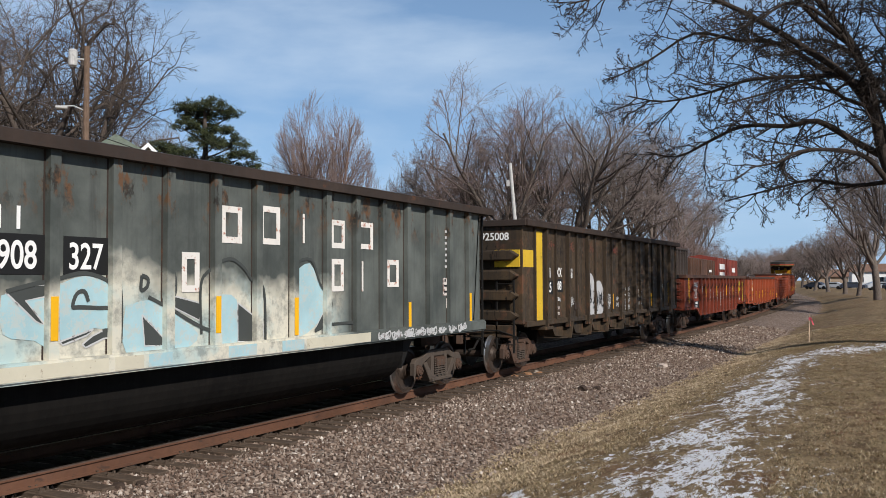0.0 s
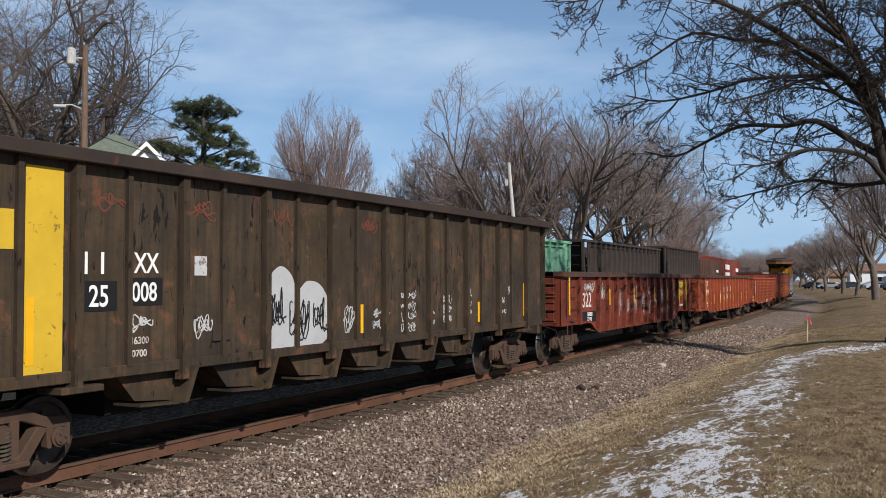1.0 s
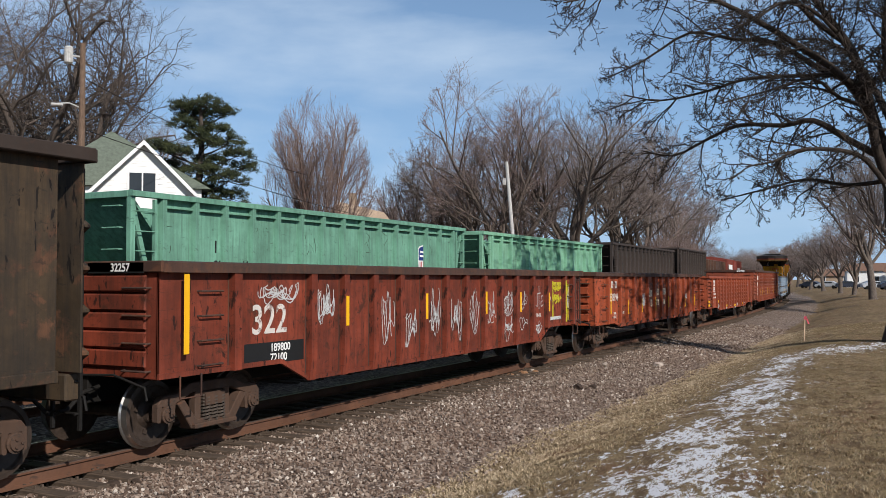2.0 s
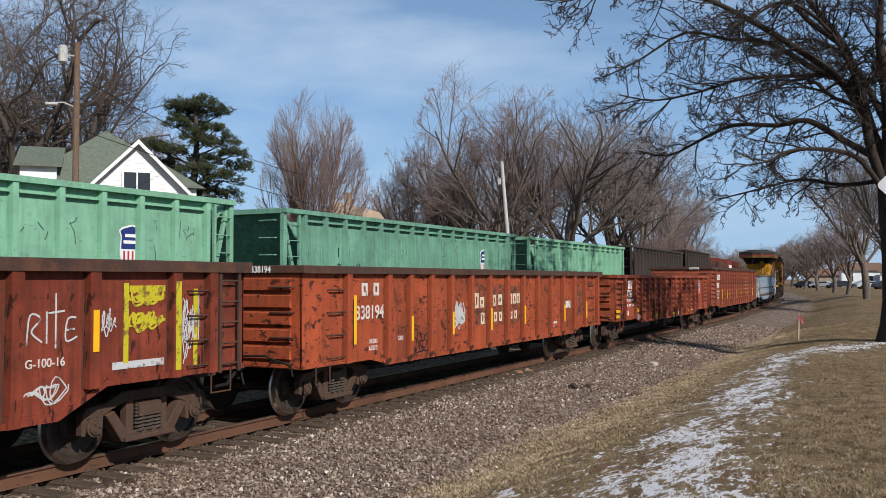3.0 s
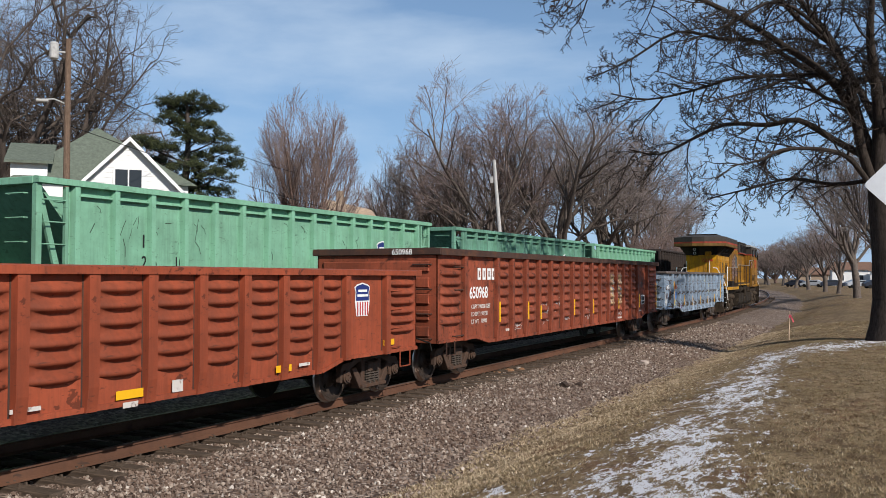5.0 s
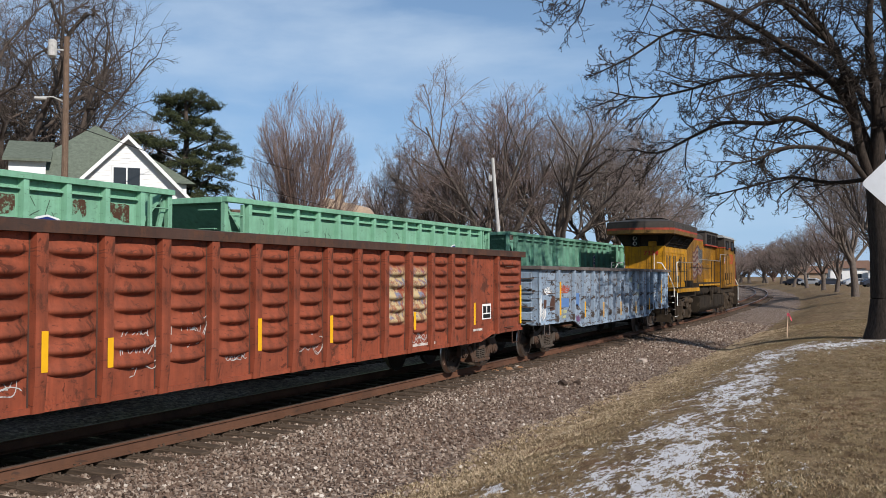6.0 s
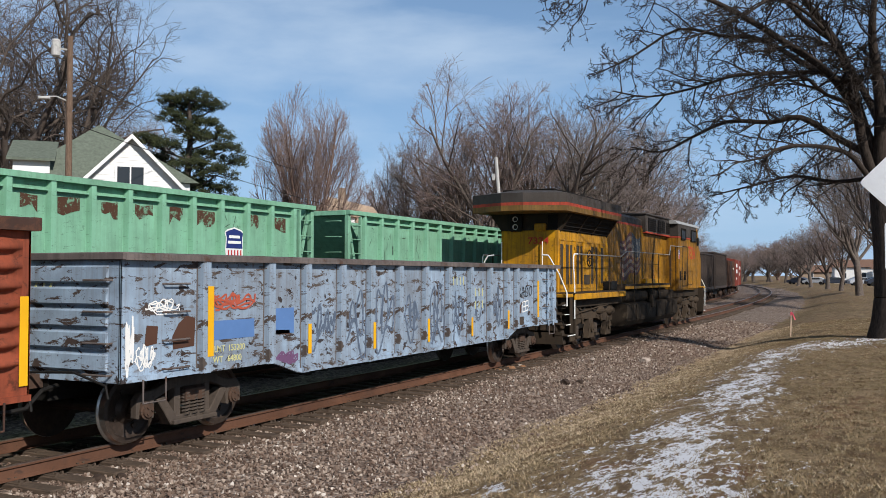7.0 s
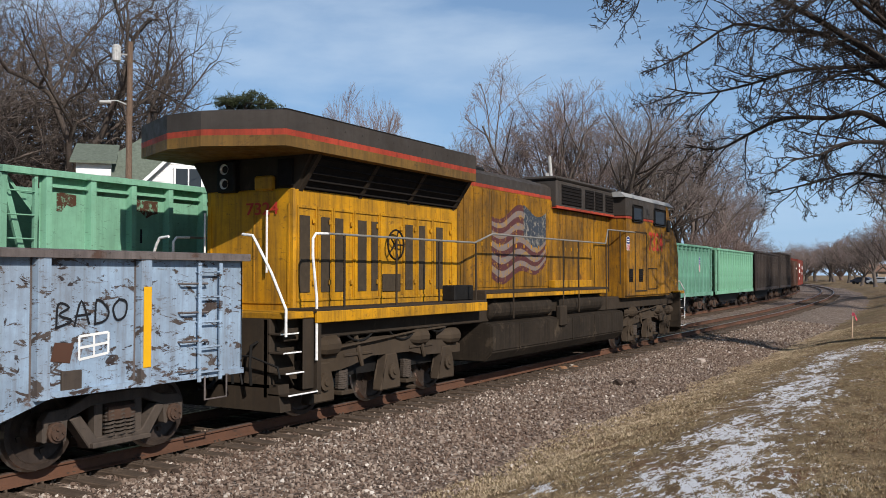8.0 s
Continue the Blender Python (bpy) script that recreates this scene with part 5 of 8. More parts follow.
        tube(bm, [(wide - 0.05, s * (h - 0.75), zend + 0.02), (wide - 0.05, s * (h - 0.75), zend - 0.28), (wide - 0.05, s * (h - 0.35), zend - 0.28), (wide - 0.05, s * (h - 0.35), zend + 0.02)], 0.014, 6)
        part("sill_step", bm, em, car)
    part("floor", bbox(-x + 0.02, x - 0.02, -h + 0.03, h - 0.03, zend + 0.02, zend + 0.10, 0.01), M_TRUCK, car)
    part("centre_sill", bbox(-0.2, 0.2, -h + 0.05, h - 0.05, 0.62, zend + 0.03, 0.01), M_BLACK, car)
    part("brake_reservoir", tube_mesh((-0.6, -1.2, 0.75), (-0.6, 0.4, 0.75), 0.16), M_BLACK, car)
    return car, x


def slide_marks(car, built, by):
    """Moves what was added to a car's sides after its body along the car."""
    for ob in car.children:
        if ob not in built:
            ob.matrix_basis = pose(0, by, 0)


def tube_mesh(a, b, r):
    bm = bmesh.new()
    tube(bm, [a, b], r, 12)
    return bm


def reflectors(car, x, spots, w=0.09):
    for y, z0, z1 in spots:
        part("reflector", bbox(x, x + 0.006, y - w / 2, y + w / 2, z0, z1, 0.002), M_YELLOW, car, "yellow reflective strip")


def motions():
    """Both trains roll at a steady pace; the wheels turn with them."""
    for car, track, s0, speed in CARS:
        rows = []
        for i in range(41):
            t = i * 0.2
            p, a = on_track(track, s0 + speed * t)
            rows.append((t, pose(p.x, p.y, p.z, 0, 0, math.degrees(a))))
        walk(car, rows)
    for ws, at, r, speed in WHEELSETS:
        per = 1 / 30 if abs(speed) > 8 else 0.1
        n = round(8.0 / per)
        walk(ws, [(i * per, pose(*at, -math.degrees(speed * i * per / r) % 360)) for i in range(n + 1)])


# ---- the near train ----
def spray_can_paint():
    """Grey-green car side, its lower half covered with old pale spray paint."""
    k = Mat("grey_green_sprayed", 0.6)
    x, y, z = k.xyz()
    base = k.mix(k.ramp(k.noise(0.9, 6, 0.65), (0.35, 0), (0.65, 1)), (0.055, 0.062, 0.056), (0.115, 0.125, 0.112))
    base = k.mix(k.ramp(k.noise(1, 7, 0.7, k.vec((7, 7, 0.4))), (0.5, 0), (0.75, 0.6)), base, (0.03, 0.03, 0.028))
    rust_zone = k.math("MULTIPLY", k.ramp(k.math("SUBTRACT", z, 2.85), (0.1, 0), (0.5, 1)), k.ramp(k.noise(2.1, 8, 0.7, k.vec((1.5, 1.5, 0.8))), (0.53, 0), (0.60, 0.9)))
    base = k.mix(rust_zone, base, k.mix(k.ramp(k.noise(4, 6, 0.7), (0.45, 0), (0.55, 1)), (0.115, 0.055, 0.024), (0.022, 0.018, 0.014)))
    cloud = k.noise(1.1, 5, 0.6)
    field = k.mix(k.ramp(cloud, (0.50, 0), (0.66, 0.8)), (0.56, 0.53, 0.43), (0.33, 0.46, 0.46))
    field = k.mix(k.ramp(k.noise(3.0, 6, 0.7), (0.48, 0), (0.62, 0.6)), field, (0.13, 0.14, 0.13))
    edge = k.math("ADD", k.math("SUBTRACT", 2.52, z), k.math("MULTIPLY", k.math("SUBTRACT", k.noise(0.9, 4), 0.5), 1.5))
    inside = k.math("MULTIPLY", k.ramp(edge, (0.0, 0), (0.38, 1)), k.ramp(k.math("SUBTRACT", 3.0, y), (0.0, 0), (0.7, 1)))
    col = k.mix(inside, base, field)
    k.bump(k.noise(40, 5, 0.7), 0.2, 0.004)
    return k.done(col)


P_GREEN_GREY = spray_can_paint()
P_BROWN = paint("dark_brown", (0.071, 0.048, 0.028), pits=0.95, rust=(0.13, 0.062, 0.034), rust_at=0.54, streak=0.7, dirt=(0.022, 0.02, 0.018), dirt_amt=0.75, fade=0.3, seed=3)
P_RED_OLD = paint("oxide_red_old", pits=0.8, base=(0.205, 0.043, 0.023), rust=(0.07, 0.026, 0.016), rust_at=0.56, streak=0.55, dirt=(0.045, 0.02, 0.015), dirt_amt=0.55, fade=0.35, seed=5)
P_ORANGE = paint("orange_red", pits=0.85, pit=(0.035, 0.015, 0.010), pit_scale=(4.5, 4.5, 8.0), base=(0.36, 0.073, 0.029), rust=(0.075, 0.026, 0.016), rust_at=0.57, streak=0.4, dirt=(0.055, 0.028, 0.018), dirt_amt=0.5, flake=(0.055, 0.022, 0.014), flake_at=0.575, flake_scale=(1.6, 1.6, 3.0), fade=0.2, seed=7)
P_ORANGE_2 = paint("boxcar_red", pits=0.7, pit=(0.06, 0.022, 0.014), pit_scale=(5, 5, 7), base=(0.31, 0.070, 0.033), rust=(0.11, 0.036, 0.02), rust_at=0.62, streak=0.35, dirt=(0.07, 0.03, 0.02), dirt_amt=0.4, fade=0.22, seed=9)
P_RED_3 = paint("mineral_red", pits=0.7, pit=(0.05, 0.018, 0.012), pit_scale=(5, 5, 7), base=(0.30, 0.073, 0.037), rust=(0.085, 0.03, 0.018), rust_at=0.56, streak=0.45, dirt=(0.06, 0.028, 0.02), dirt_amt=0.5, fade=0.25, seed=13)
P_BLUE = paint("peeling_blue", pits=0.95, pit=(0.035, 0.024, 0.020), pit_scale=(4.0, 4.0, 7.0), base=(0.30, 0.40, 0.51), rust=(0.10, 0.055, 0.035), rust_at=0.62, streak=0.45, dirt=(0.12, 0.10, 0.085), dirt_amt=0.5, flake=(0.055, 0.04, 0.035), flake_at=0.548, flake_scale=(1.6, 1.6, 4.2), fade=0.25, seed=17)
P_DUSTY = paint("dusty_chord", (0.15, 0.125, 0.115), rust=(0.09, 0.05, 0.035), rust_at=0.56, dirt_amt=0.5, rough=0.8, seed=6)
M_DULL_RED = worn_mark("dull_red_chalk", (0.17, 0.045, 0.03), 0.5, (0.075, 0.05, 0.033))
P_CHORD = paint("rusted_chord", (0.075, 0.04, 0.03), rust=(0.11, 0.05, 0.03), rust_at=0.5, dirt_amt=0.5, rough=0.8, seed=2)
P_DARK_CHORD = paint("dark_chord", (0.045, 0.032, 0.026), rust=(0.10, 0.045, 0.025), rust_at=0.6, dirt_amt=0.5, rough=0.8, seed=4)


def car_bathtub():
    """Grey-green bathtub gondola with spray-painted sides."""
    u0, u1 = 1.4, 18.6
    h = (u1 - u0) / 2
    c = (u0 + u1) / 2          # numbers below were taken from 10.0
    top = 3.92
    car = tagged(new("gondola_car"), "tall grey-green bathtub gondola with pale blue graffiti", "freight car", "cars of the near train")
    CARS.append((car, NEAR_X, c, -15.0))
    x = 1.50
    for s in (1, -1):
        part("side_panel", bbox(min(s * x, s * (x - 0.03)), max(s * x, s * (x - 0.03)), -h + 0.3, h - 0.35, 1.40, top - 0.16, 0.004), P_GREEN_GREY, car)
        a, b = sorted((s * (x - 0.05), s * (x + 0.17)))
        bm = bmesh.new()
        slab(bm, [(a, top - 0.17), (b, top - 0.17), (b, top - 0.03), ((a + b) / 2, top), (a, top - 0.03)], "y", -h, h + 0.1)
        part("top_chord", fix(bm), P_DARK_CHORD, car)
        bm = bmesh.new()
        a, b = sorted((s * (x - 0.04), s * (x + 0.14)))
        box(bm, a, b, -h + 0.1, h - 0.3, 1.19, 1.42)
        bmesh.ops.bevel(bm, geom=bm.edges[:], offset=0.03, segments=2, affect="EDGES")
        part("side_sill", fix(bm), P_GREEN_GREY, car)
    for i in range(18):
        y = 7.59 - 0.888 * i
        if y < -h + 0.3:
            break
        part("post", shifted(hat_rib(1.42, top - 0.17, 0.085, 0.15, 0.14), (x, y, 0)), (P_GREEN_GREY, P_DARK_CHORD), car)
        part("post", shifted(hat_rib(1.42, top - 0.17, 0.085, 0.15, 0.14), (x, y, 0), True), (P_GREEN_GREY, P_DARK_CHORD), car)
    # the tub hangs between the trucks
    bm = bmesh.new()
    sec = [(-1.30, 1.25)] + [(-0.55 + 0.73 * math.cos(radians(a)), 0.95 + 0.63 * math.sin(radians(a))) for a in range(180, 271, 10)]
    sec += [(-q, z) for q, z in sec[::-1]]
    slab(bm, sec, "y", -h + 3.4, h - 3.4)
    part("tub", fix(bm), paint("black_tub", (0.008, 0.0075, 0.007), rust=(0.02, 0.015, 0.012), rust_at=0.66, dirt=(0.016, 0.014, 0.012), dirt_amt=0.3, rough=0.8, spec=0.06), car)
    for s in (-1, 1):
        bm = bmesh.new()
        slab(bm, [(s * (h - 3.4), 0.6), (s * (h - 2.9), 1.24), (s * (h - 3.4), 1.24)], "x", -1.25, 1.25)
        part("tub_end", fix(bm), M_BLACK, car)
        bm = bmesh.new()
        slab(bm, [(s * (h - 0.35), top - 0.17), (s * (h - 0.65), 1.42), (s * (h - 0.7), 1.42), (s * (h - 0.4), top - 0.17)], "x", -x, x)
        part("end_panel", fix(bm), P_GREEN_GREY, car)
        for i in range(4):
            bm = bmesh.new()
            z = 1.75 + 0.5 * i
            ye = s * (h - 0.62 + 0.13 * (z - 1.42))
            box(bm, -x + 0.1, x - 0.1, min(ye, ye + 0.08 * s), max(ye, ye + 0.08 * s), z, z + 0.14)
            part("end_rib", bm, P_DARK_CHORD, car)
        part("end_platform", bbox(-1.3, 1.3, min(s * (h - 0.7), s * (h + 0.05)), max(s * (h - 0.7), s * (h + 0.05)), 1.12, 1.24, 0.02), P_DARK_CHORD, car)
        end_ladder(car, 0.9, s * (h + 0.02), 0.45, 1.0, top - 0.3, 8, M_BLACK, s)
        for xx in (0.9, 1.35):
            part("ladder_rail", bbox(xx - 0.025, xx + 0.025, s * (h + 0.1) - 0.02, s * (h + 0.1) + 0.02, 0.6, top, 0.004), M_BLACK, car)
        coupler(car, s * h, s)
        add_truck(car, s * (h - 1.55), -15.0, True)
    part("end_chord", bbox(-1.4, 1.4, h - 0.5, h + 0.1, top - 0.17, top - 0.01, 0.01), P_DARK_CHORD, car)
    part("end_chord", bbox(-1.4, 1.4, -h - 0.1, -h + 0.5, top - 0.17, top - 0.01, 0.01), P_DARK_CHORD, car)
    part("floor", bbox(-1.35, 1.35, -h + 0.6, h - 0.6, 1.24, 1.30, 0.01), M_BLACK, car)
    px = x + 0.005
    # black number patches and stencils
    for y0, y1 in ((-3.80, -3.10), (-2.89, -2.20)):
        part("number_patch", bbox(px - 0.003, px + 0.002, y0, y1, 2.36, 2.80, 0.001), M_BLACK_MARK, car, "black paint patch behind the number")
    words("number", "908", 0.31, M_WHITE_CLEAN, car, -3.74, 2.43, px + 0.004, 0.78)
    words("number", "327", 0.31, M_WHITE_CLEAN, car, -2.83, 2.43, px + 0.004, 0.78)
    frames("reporting_mark", [(-3.74, 2.85, 0.16, 0.25), (-3.50, 2.85, 0.14, 0.25)], M_WHITE_CLEAN, car, px)
    rusty = worn_mark("rusting_white", (0.72, 0.68, 0.62), 0.55, (0.35, 0.10, 0.04))
    letters = [(-0.26, 2.82, 0.44, 0.52), (0.58, 2.83, 0.48, 0.57), (1.64, 2.88, 0.16, 0.46), (2.41, 2.83, 0.42, 0.47), (3.24, 2.84, 0.50, 0.47), (2.43, 2.11, 0.37, 0.54), (3.37, 2.10, 0.15, 0.53), (4.23, 2.17, 0.42, 0.50), (-1.02, 2.14, 0.33, 0.53)]
    frames("letter_block", letters, rusty, car, px)
    bars("data_panel", [(6.45, 1.98, 0.36, 0.36)], M_WHITE_MARK, car, px)
    bars("data_panel", [(6.50, 2.04, 0.24, 0.04), (6.50, 2.16, 0.24, 0.04), (6.52, 2.26, 0.05, 0.06), (6.66, 2.26, 0.05, 0.06)], M_BLACK_MARK, car, px + 0.005)
    bars("data_panel", [(6.60, 1.72, 0.2, 0.2)], M_WHITE_MARK, car, px)
    bars("load_data", [(6.55, 2.55 + 0.12 * i, 0.26, 0.05) for i in range(7)], M_SPRAY_WHITE, car, px)
    reflectors(car, x + 0.09, [(-3.07, 1.63, 2.12), (-0.40, 1.58, 2.08), (1.37, 1.45, 2.03), (4.93, 1.40, 1.88), (7.59, 1.40, 2.02)], 0.1)
    # big sprayed letters: pale blue fills, grey wedges of depth, dark outlines
    blue_fill = [
        [(-3.67, 2.14), (-3.02, 2.22), (-2.98, 1.53), (-3.26, 1.64), (-3.65, 1.73)],
        [(-2.93, 2.26), (-2.59, 2.35), (-2.26, 2.27), (-2.13, 1.99), (-2.16, 1.70), (-2.46, 1.74), (-2.92, 1.63)],
        [(-1.97, 1.98), (-1.60, 2.05), (-1.23, 1.91), (-0.71, 1.58), (-1.02, 1.39), (-1.96, 1.42)],
        [(-0.31, 2.10), (0.07, 2.02), (0.07, 1.36), (-0.30, 1.32)],
        [(1.41, 2.41), (1.83, 2.57), (2.11, 2.21), (2.37, 1.93), (1.95, 1.55), (1.42, 1.47)],
    ]
    wedges = [
        [(-3.62, 2.17), (-3.34, 2.24), (-3.02, 2.26), (-3.04, 2.13), (-3.38, 2.08), (-3.13, 1.81), (-3.25, 1.85)],
        [(-2.93, 1.61), (-2.46, 1.73), (-2.56, 1.66), (-2.89, 1.57)],
        [(-2.62, 1.56), (-2.48, 1.65), (-2.31, 1.71), (-2.03, 1.63), (-2.31, 1.61), (-2.57, 1.52)],
        [(-1.71, 1.87), (-1.23, 1.47), (-1.66, 1.48)],
        [(0.09, 1.98), (0.66, 1.66), (0.67, 1.38), (0.10, 1.43)],
        [(-1.24, 2.11), (-0.66, 1.99), (-0.69, 1.76), (-1.23, 1.97)],
        [(2.02, 1.57), (2.18, 1.75), (2.42, 1.77), (2.34, 1.56), (1.96, 1.48)],
    ]
    outlines = [
        [(-2.94, 2.32), (-2.59, 2.38), (-2.21, 2.26), (-2.11, 1.99), (-2.66, 1.99), (-2.76, 2.00), (-2.71, 2.14), (-2.60, 2.17), (-2.54, 2.05)],
        [(-2.21, 2.26), (-2.11, 1.99), (-2.10, 1.75), (-2.33, 1.70)],
        [(-2.08, 2.39), (-2.04, 1.99), (-2.05, 1.54)],
        [(-1.72, 2.36), (-1.62, 2.32), (-1.63, 2.22), (-1.73, 2.18), (-1.72, 2.36)],
        [(-1.29, 2.53), (-1.16, 2.39), (-1.15, 2.11), (-1.38, 2.04)],
        [(-1.61, 2.09), (-1.23, 1.93), (-0.60, 1.65), (-0.31, 1.61)],
        [(-0.65, 1.57), (-0.67, 2.22), (-0.50, 2.43), (-0.10, 2.60), (0.21, 2.48), (0.41, 2.29), (0.67, 2.16), (0.71, 1.42)],
        [(1.39, 1.47), (1.41, 2.45), (1.86, 2.62), (2.11, 2.23), (2.42, 1.96), (2.34, 1.75), (1.96, 1.49)],
        [(1.96, 1.48), (2.42, 1.57), (3.27, 1.57)],
        [(-3.62, 2.18), (-3.27, 2.26), (-3.01, 2.29)],
    ]
    grey = worn_mark("grey_spray", (0.055, 0.06, 0.056), 0.72, (0.25, 0.27, 0.25))
    for i, pts in enumerate(blue_fill):
        bm = bmesh.new()
        slab(bm, smooth_line(pts + [pts[0]], 3)[:-1], "x", px, px + 0.002)
        part("spray_fill", fix(bm), M_SPRAY_BLUE, car, "pale sprayed letter shape")
    for pts in wedges:
        bm = bmesh.new()
        slab(bm, pts, "x", px + 0.001, px + 0.004)
        part("spray_shadow", fix(bm), grey, car)
        bm = bmesh.new()
        stroke(bm, pts + [pts[0]], 0.022, px + 0.005)
        part("spray_edge", bm, M_SPRAY_WHITE, car)
    for i, pts in enumerate(outlines):
        bm = bmesh.new()
        stroke(bm, smooth_line(pts), 0.05, px + 0.006 + 0.0004 * i)
        part("spray_outline", bm, grey, car)
    for y0, y1, blue in ((-3.9, -2.35, False), (-2.25, -1.80, False), (-1.72, -1.32, True), (-0.25, 0.35, True), (0.95, 1.50, True), (1.58, 3.45, False)):
        part("sill_spray", bbox(x + 0.141, x + 0.144, y0, y1, 1.23, 1.39, 0.001), M_SPRAY_BLUE if blue else worn_mark("cream_spray", (0.56, 0.52, 0.40), 0.60, (0.22, 0.17, 0.12)), car)
    scrawl("sill_scrawl", random.Random(2), [(3.7 + 0.45 * i, 1.22, 0.4, 0.17, 3) for i in range(8)], 0.025, M_SPRAY_WHITE, car, x + 0.146)


def shifted(bm, at, flip=False):
    m = Matrix.Translation((-at[0], at[1], at[2])) @ pose(0, 0, 0, 0, 0, 180) if flip else Matrix.Translation(at)
    bmesh.ops.transform(bm, matrix=m, verts=bm.verts[:])
    return bm


def car_hopper():
    """Dark brown hopper gondola with yellow end bands."""
    u0, u1 = 20.75, 37.5
    c, h = (u0 + u1) / 2, (u1 - u0) / 2
    dy = 29.36 - c
    top = 3.80
    car = tagged(new("hopper_car"), "dark brown hopper car with yellow bands and white graffiti", "freight car", "cars of the near train")
    CARS.append((car, NEAR_X, c, -15.0))
    x = 1.49
    for s in (1, -1):
        part("side_panel", bbox(min(s * x, s * (x - 0.03)), max(s * x, s * (x - 0.03)), -h + 0.06, h - 0.4, 1.20, top - 0.15, 0.004), P_BROWN, car)
        a, b = sorted((s * (x - 0.06), s * (x + 0.17)))
        bm = bmesh.new()
        slab(bm, [(a, top - 0.16), (b, top - 0.16), (b, top), (a, top)], "y", -h, h)
        bmesh.ops.bevel(bm, geom=bm.edges[:], offset=0.012, segments=1, affect="EDGES")
        part("top_chord", fix(bm), P_DARK_CHORD, car)
        part("side_sill", bbox(*sorted((s * (x - 0.04), s * (x + 0.05))), -h + 0.2, h - 0.4, 1.12, 1.26, 0.01), P_BROWN, car)
    tall = as_mesh("post", hat_rib(1.0, top - 0.15, 0.11, 0.13, 0.12, 0.0), P_BROWN, P_DARK_CHORD)
    slim = as_mesh("post", hat_rib(1.24, top - 0.15, 0.06, 0.08, 0.075, 0.0), P_BROWN, P_DARK_CHORD)
    majors = [22.29 + 1.715 * i for i in range(9)]
    for i, u in enumerate(majors):
        share("post", tall, car, m=pose(x, u - c, 0)), share("post", tall, car, m=pose(-x, u - c, 0, 0, 0, 180))
        if i < 8:
            share("post", slim, car, m=pose(x, u - c + 0.80, 0)), share("post", slim, car, m=pose(-x, u - c + 0.80, 0, 0, 0, 180))
    share("post", slim, car, m=pose(x, 21.55 - c, 0))
    # discharge bays below the side
    for i in range(6):
        y = majors[1 + i] - c - 0.9
        for name, pts, xa, xb in (("discharge_bay", [(0.12, 0.78), (0.72, 0.73), (0.92, 1.14), (-0.20, 1.14)], x - 0.55, x - 0.10),
                                  ("bay_gusset", [(0.74, 0.70), (0.82, 0.70), (1.02, 1.16), (0.94, 1.16)], x - 0.45, x + 0.14),
                                  ("bay_lip", [(0.06, 0.72), (0.735, 0.685), (0.735, 0.715), (0.06, 0.75)], x - 0.40, x + 0.06),
                                  ("discharge_bay", [(-0.25, 0.78), (0.72, 0.73), (0.92, 1.14), (-0.75, 1.14)], -x + 0.02, -x + 0.55)):
            bm = bmesh.new()
            slab(bm, pts, "x", xa, xb)
            part(name, shifted(fix(bm), (0, y + 0.1, 0)), P_BROWN, car)
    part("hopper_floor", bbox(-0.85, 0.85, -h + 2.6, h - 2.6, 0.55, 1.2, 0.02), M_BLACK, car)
    part("floor", bbox(-1.34, 1.34, -h + 0.3, h - 0.4, 1.14, 1.22, 0.01), M_BLACK, car)
    for s in (-1, 1):
        ye = s * h
        part("end_panel", bbox(-x, x, *sorted((ye - s * 0.03, ye - s * 0.06)), 1.2, top - 0.15, 0.004), P_BROWN, car)
        part("end_chord", bbox(-x - 0.12, x + 0.12, *sorted((ye - s * 0.12, ye + s * 0.06)), top - 0.16, top - 0.004, 0.01), P_DARK_CHORD, car)
        for i in range(4):      # deep pressed end beams
            z = 1.28 + 0.50 * i
            bm = bmesh.new()
            slab(bm, [(-x + 0.05, z + 0.13), (-x + 0.25, z), (x - 0.25, z), (x - 0.05, z + 0.13), (x - 0.25, z + 0.26), (-x + 0.25, z + 0.26)], "y", ye - s * 0.03, ye + s * 0.16)
            bmesh.ops.bevel(bm, geom=bm.edges[:], offset=0.03, segments=1, affect="EDGES")
            part("end_beam", fix(bm), P_BROWN, car)
        part("end_sill", bbox(-1.3, 1.3, *sorted((ye - s * 0.1, ye + s * 0.12)), 0.86, 1.18, 0.02), P_BROWN, car)
        end_ladder(car, 0.85, ye + s * 0.02, 0.46, 0.7, 2.2 if s < 0 else 3.4, 5 if s < 0 else 8, M_BLACK, s)
        for xx in (0.85, 1.31):
            part("ladder_rail", bbox(xx - 0.025, xx + 0.025, ye + s * 0.10 - 0.02, ye + s * 0.10 + 0.02, 0.5, 2.3 if s < 0 else 3.6, 0.004), M_BLACK, car)
        coupler(car, ye, s)
        add_truck(car, (21.55 if s < 0 else 36.0) - c, -15.0)
        part("corner_step", bbox(x - 0.3, x + 0.12, ye - s * 1.6 - 0.3, ye - s * 1.6 + 0.3, 1.0, 1.08, 0.01), P_BROWN, car)
    px = x + 0.004
    band = worn_mark("worn_yellow", (0.62, 0.40, 0.03), 0.60, (0.10, 0.06, 0.03))
    part("yellow_band", bbox(px, px + 0.003, 21.64 - c, 22.14 - c, 1.26, 3.55, 0.001), band, car, "worn yellow vertical band")
    part("yellow_band", bbox(px, px + 0.003, -h + 0.06, 21.5 - c, 2.62, 3.05, 0.001), band, car, "worn yellow horizontal band")
    part("reflector", bbox(px + 0.004, px + 0.008, 21.66 - c, 21.76 - c, 1.36, 2.1, 0.001), M_YELLOW, car)
    part("yellow_band", bbox(0.75, x - 0.06, -h - 0.005, -h + 0.028, 2.62, 3.05, 0.001), band, car, "worn yellow band on the end")
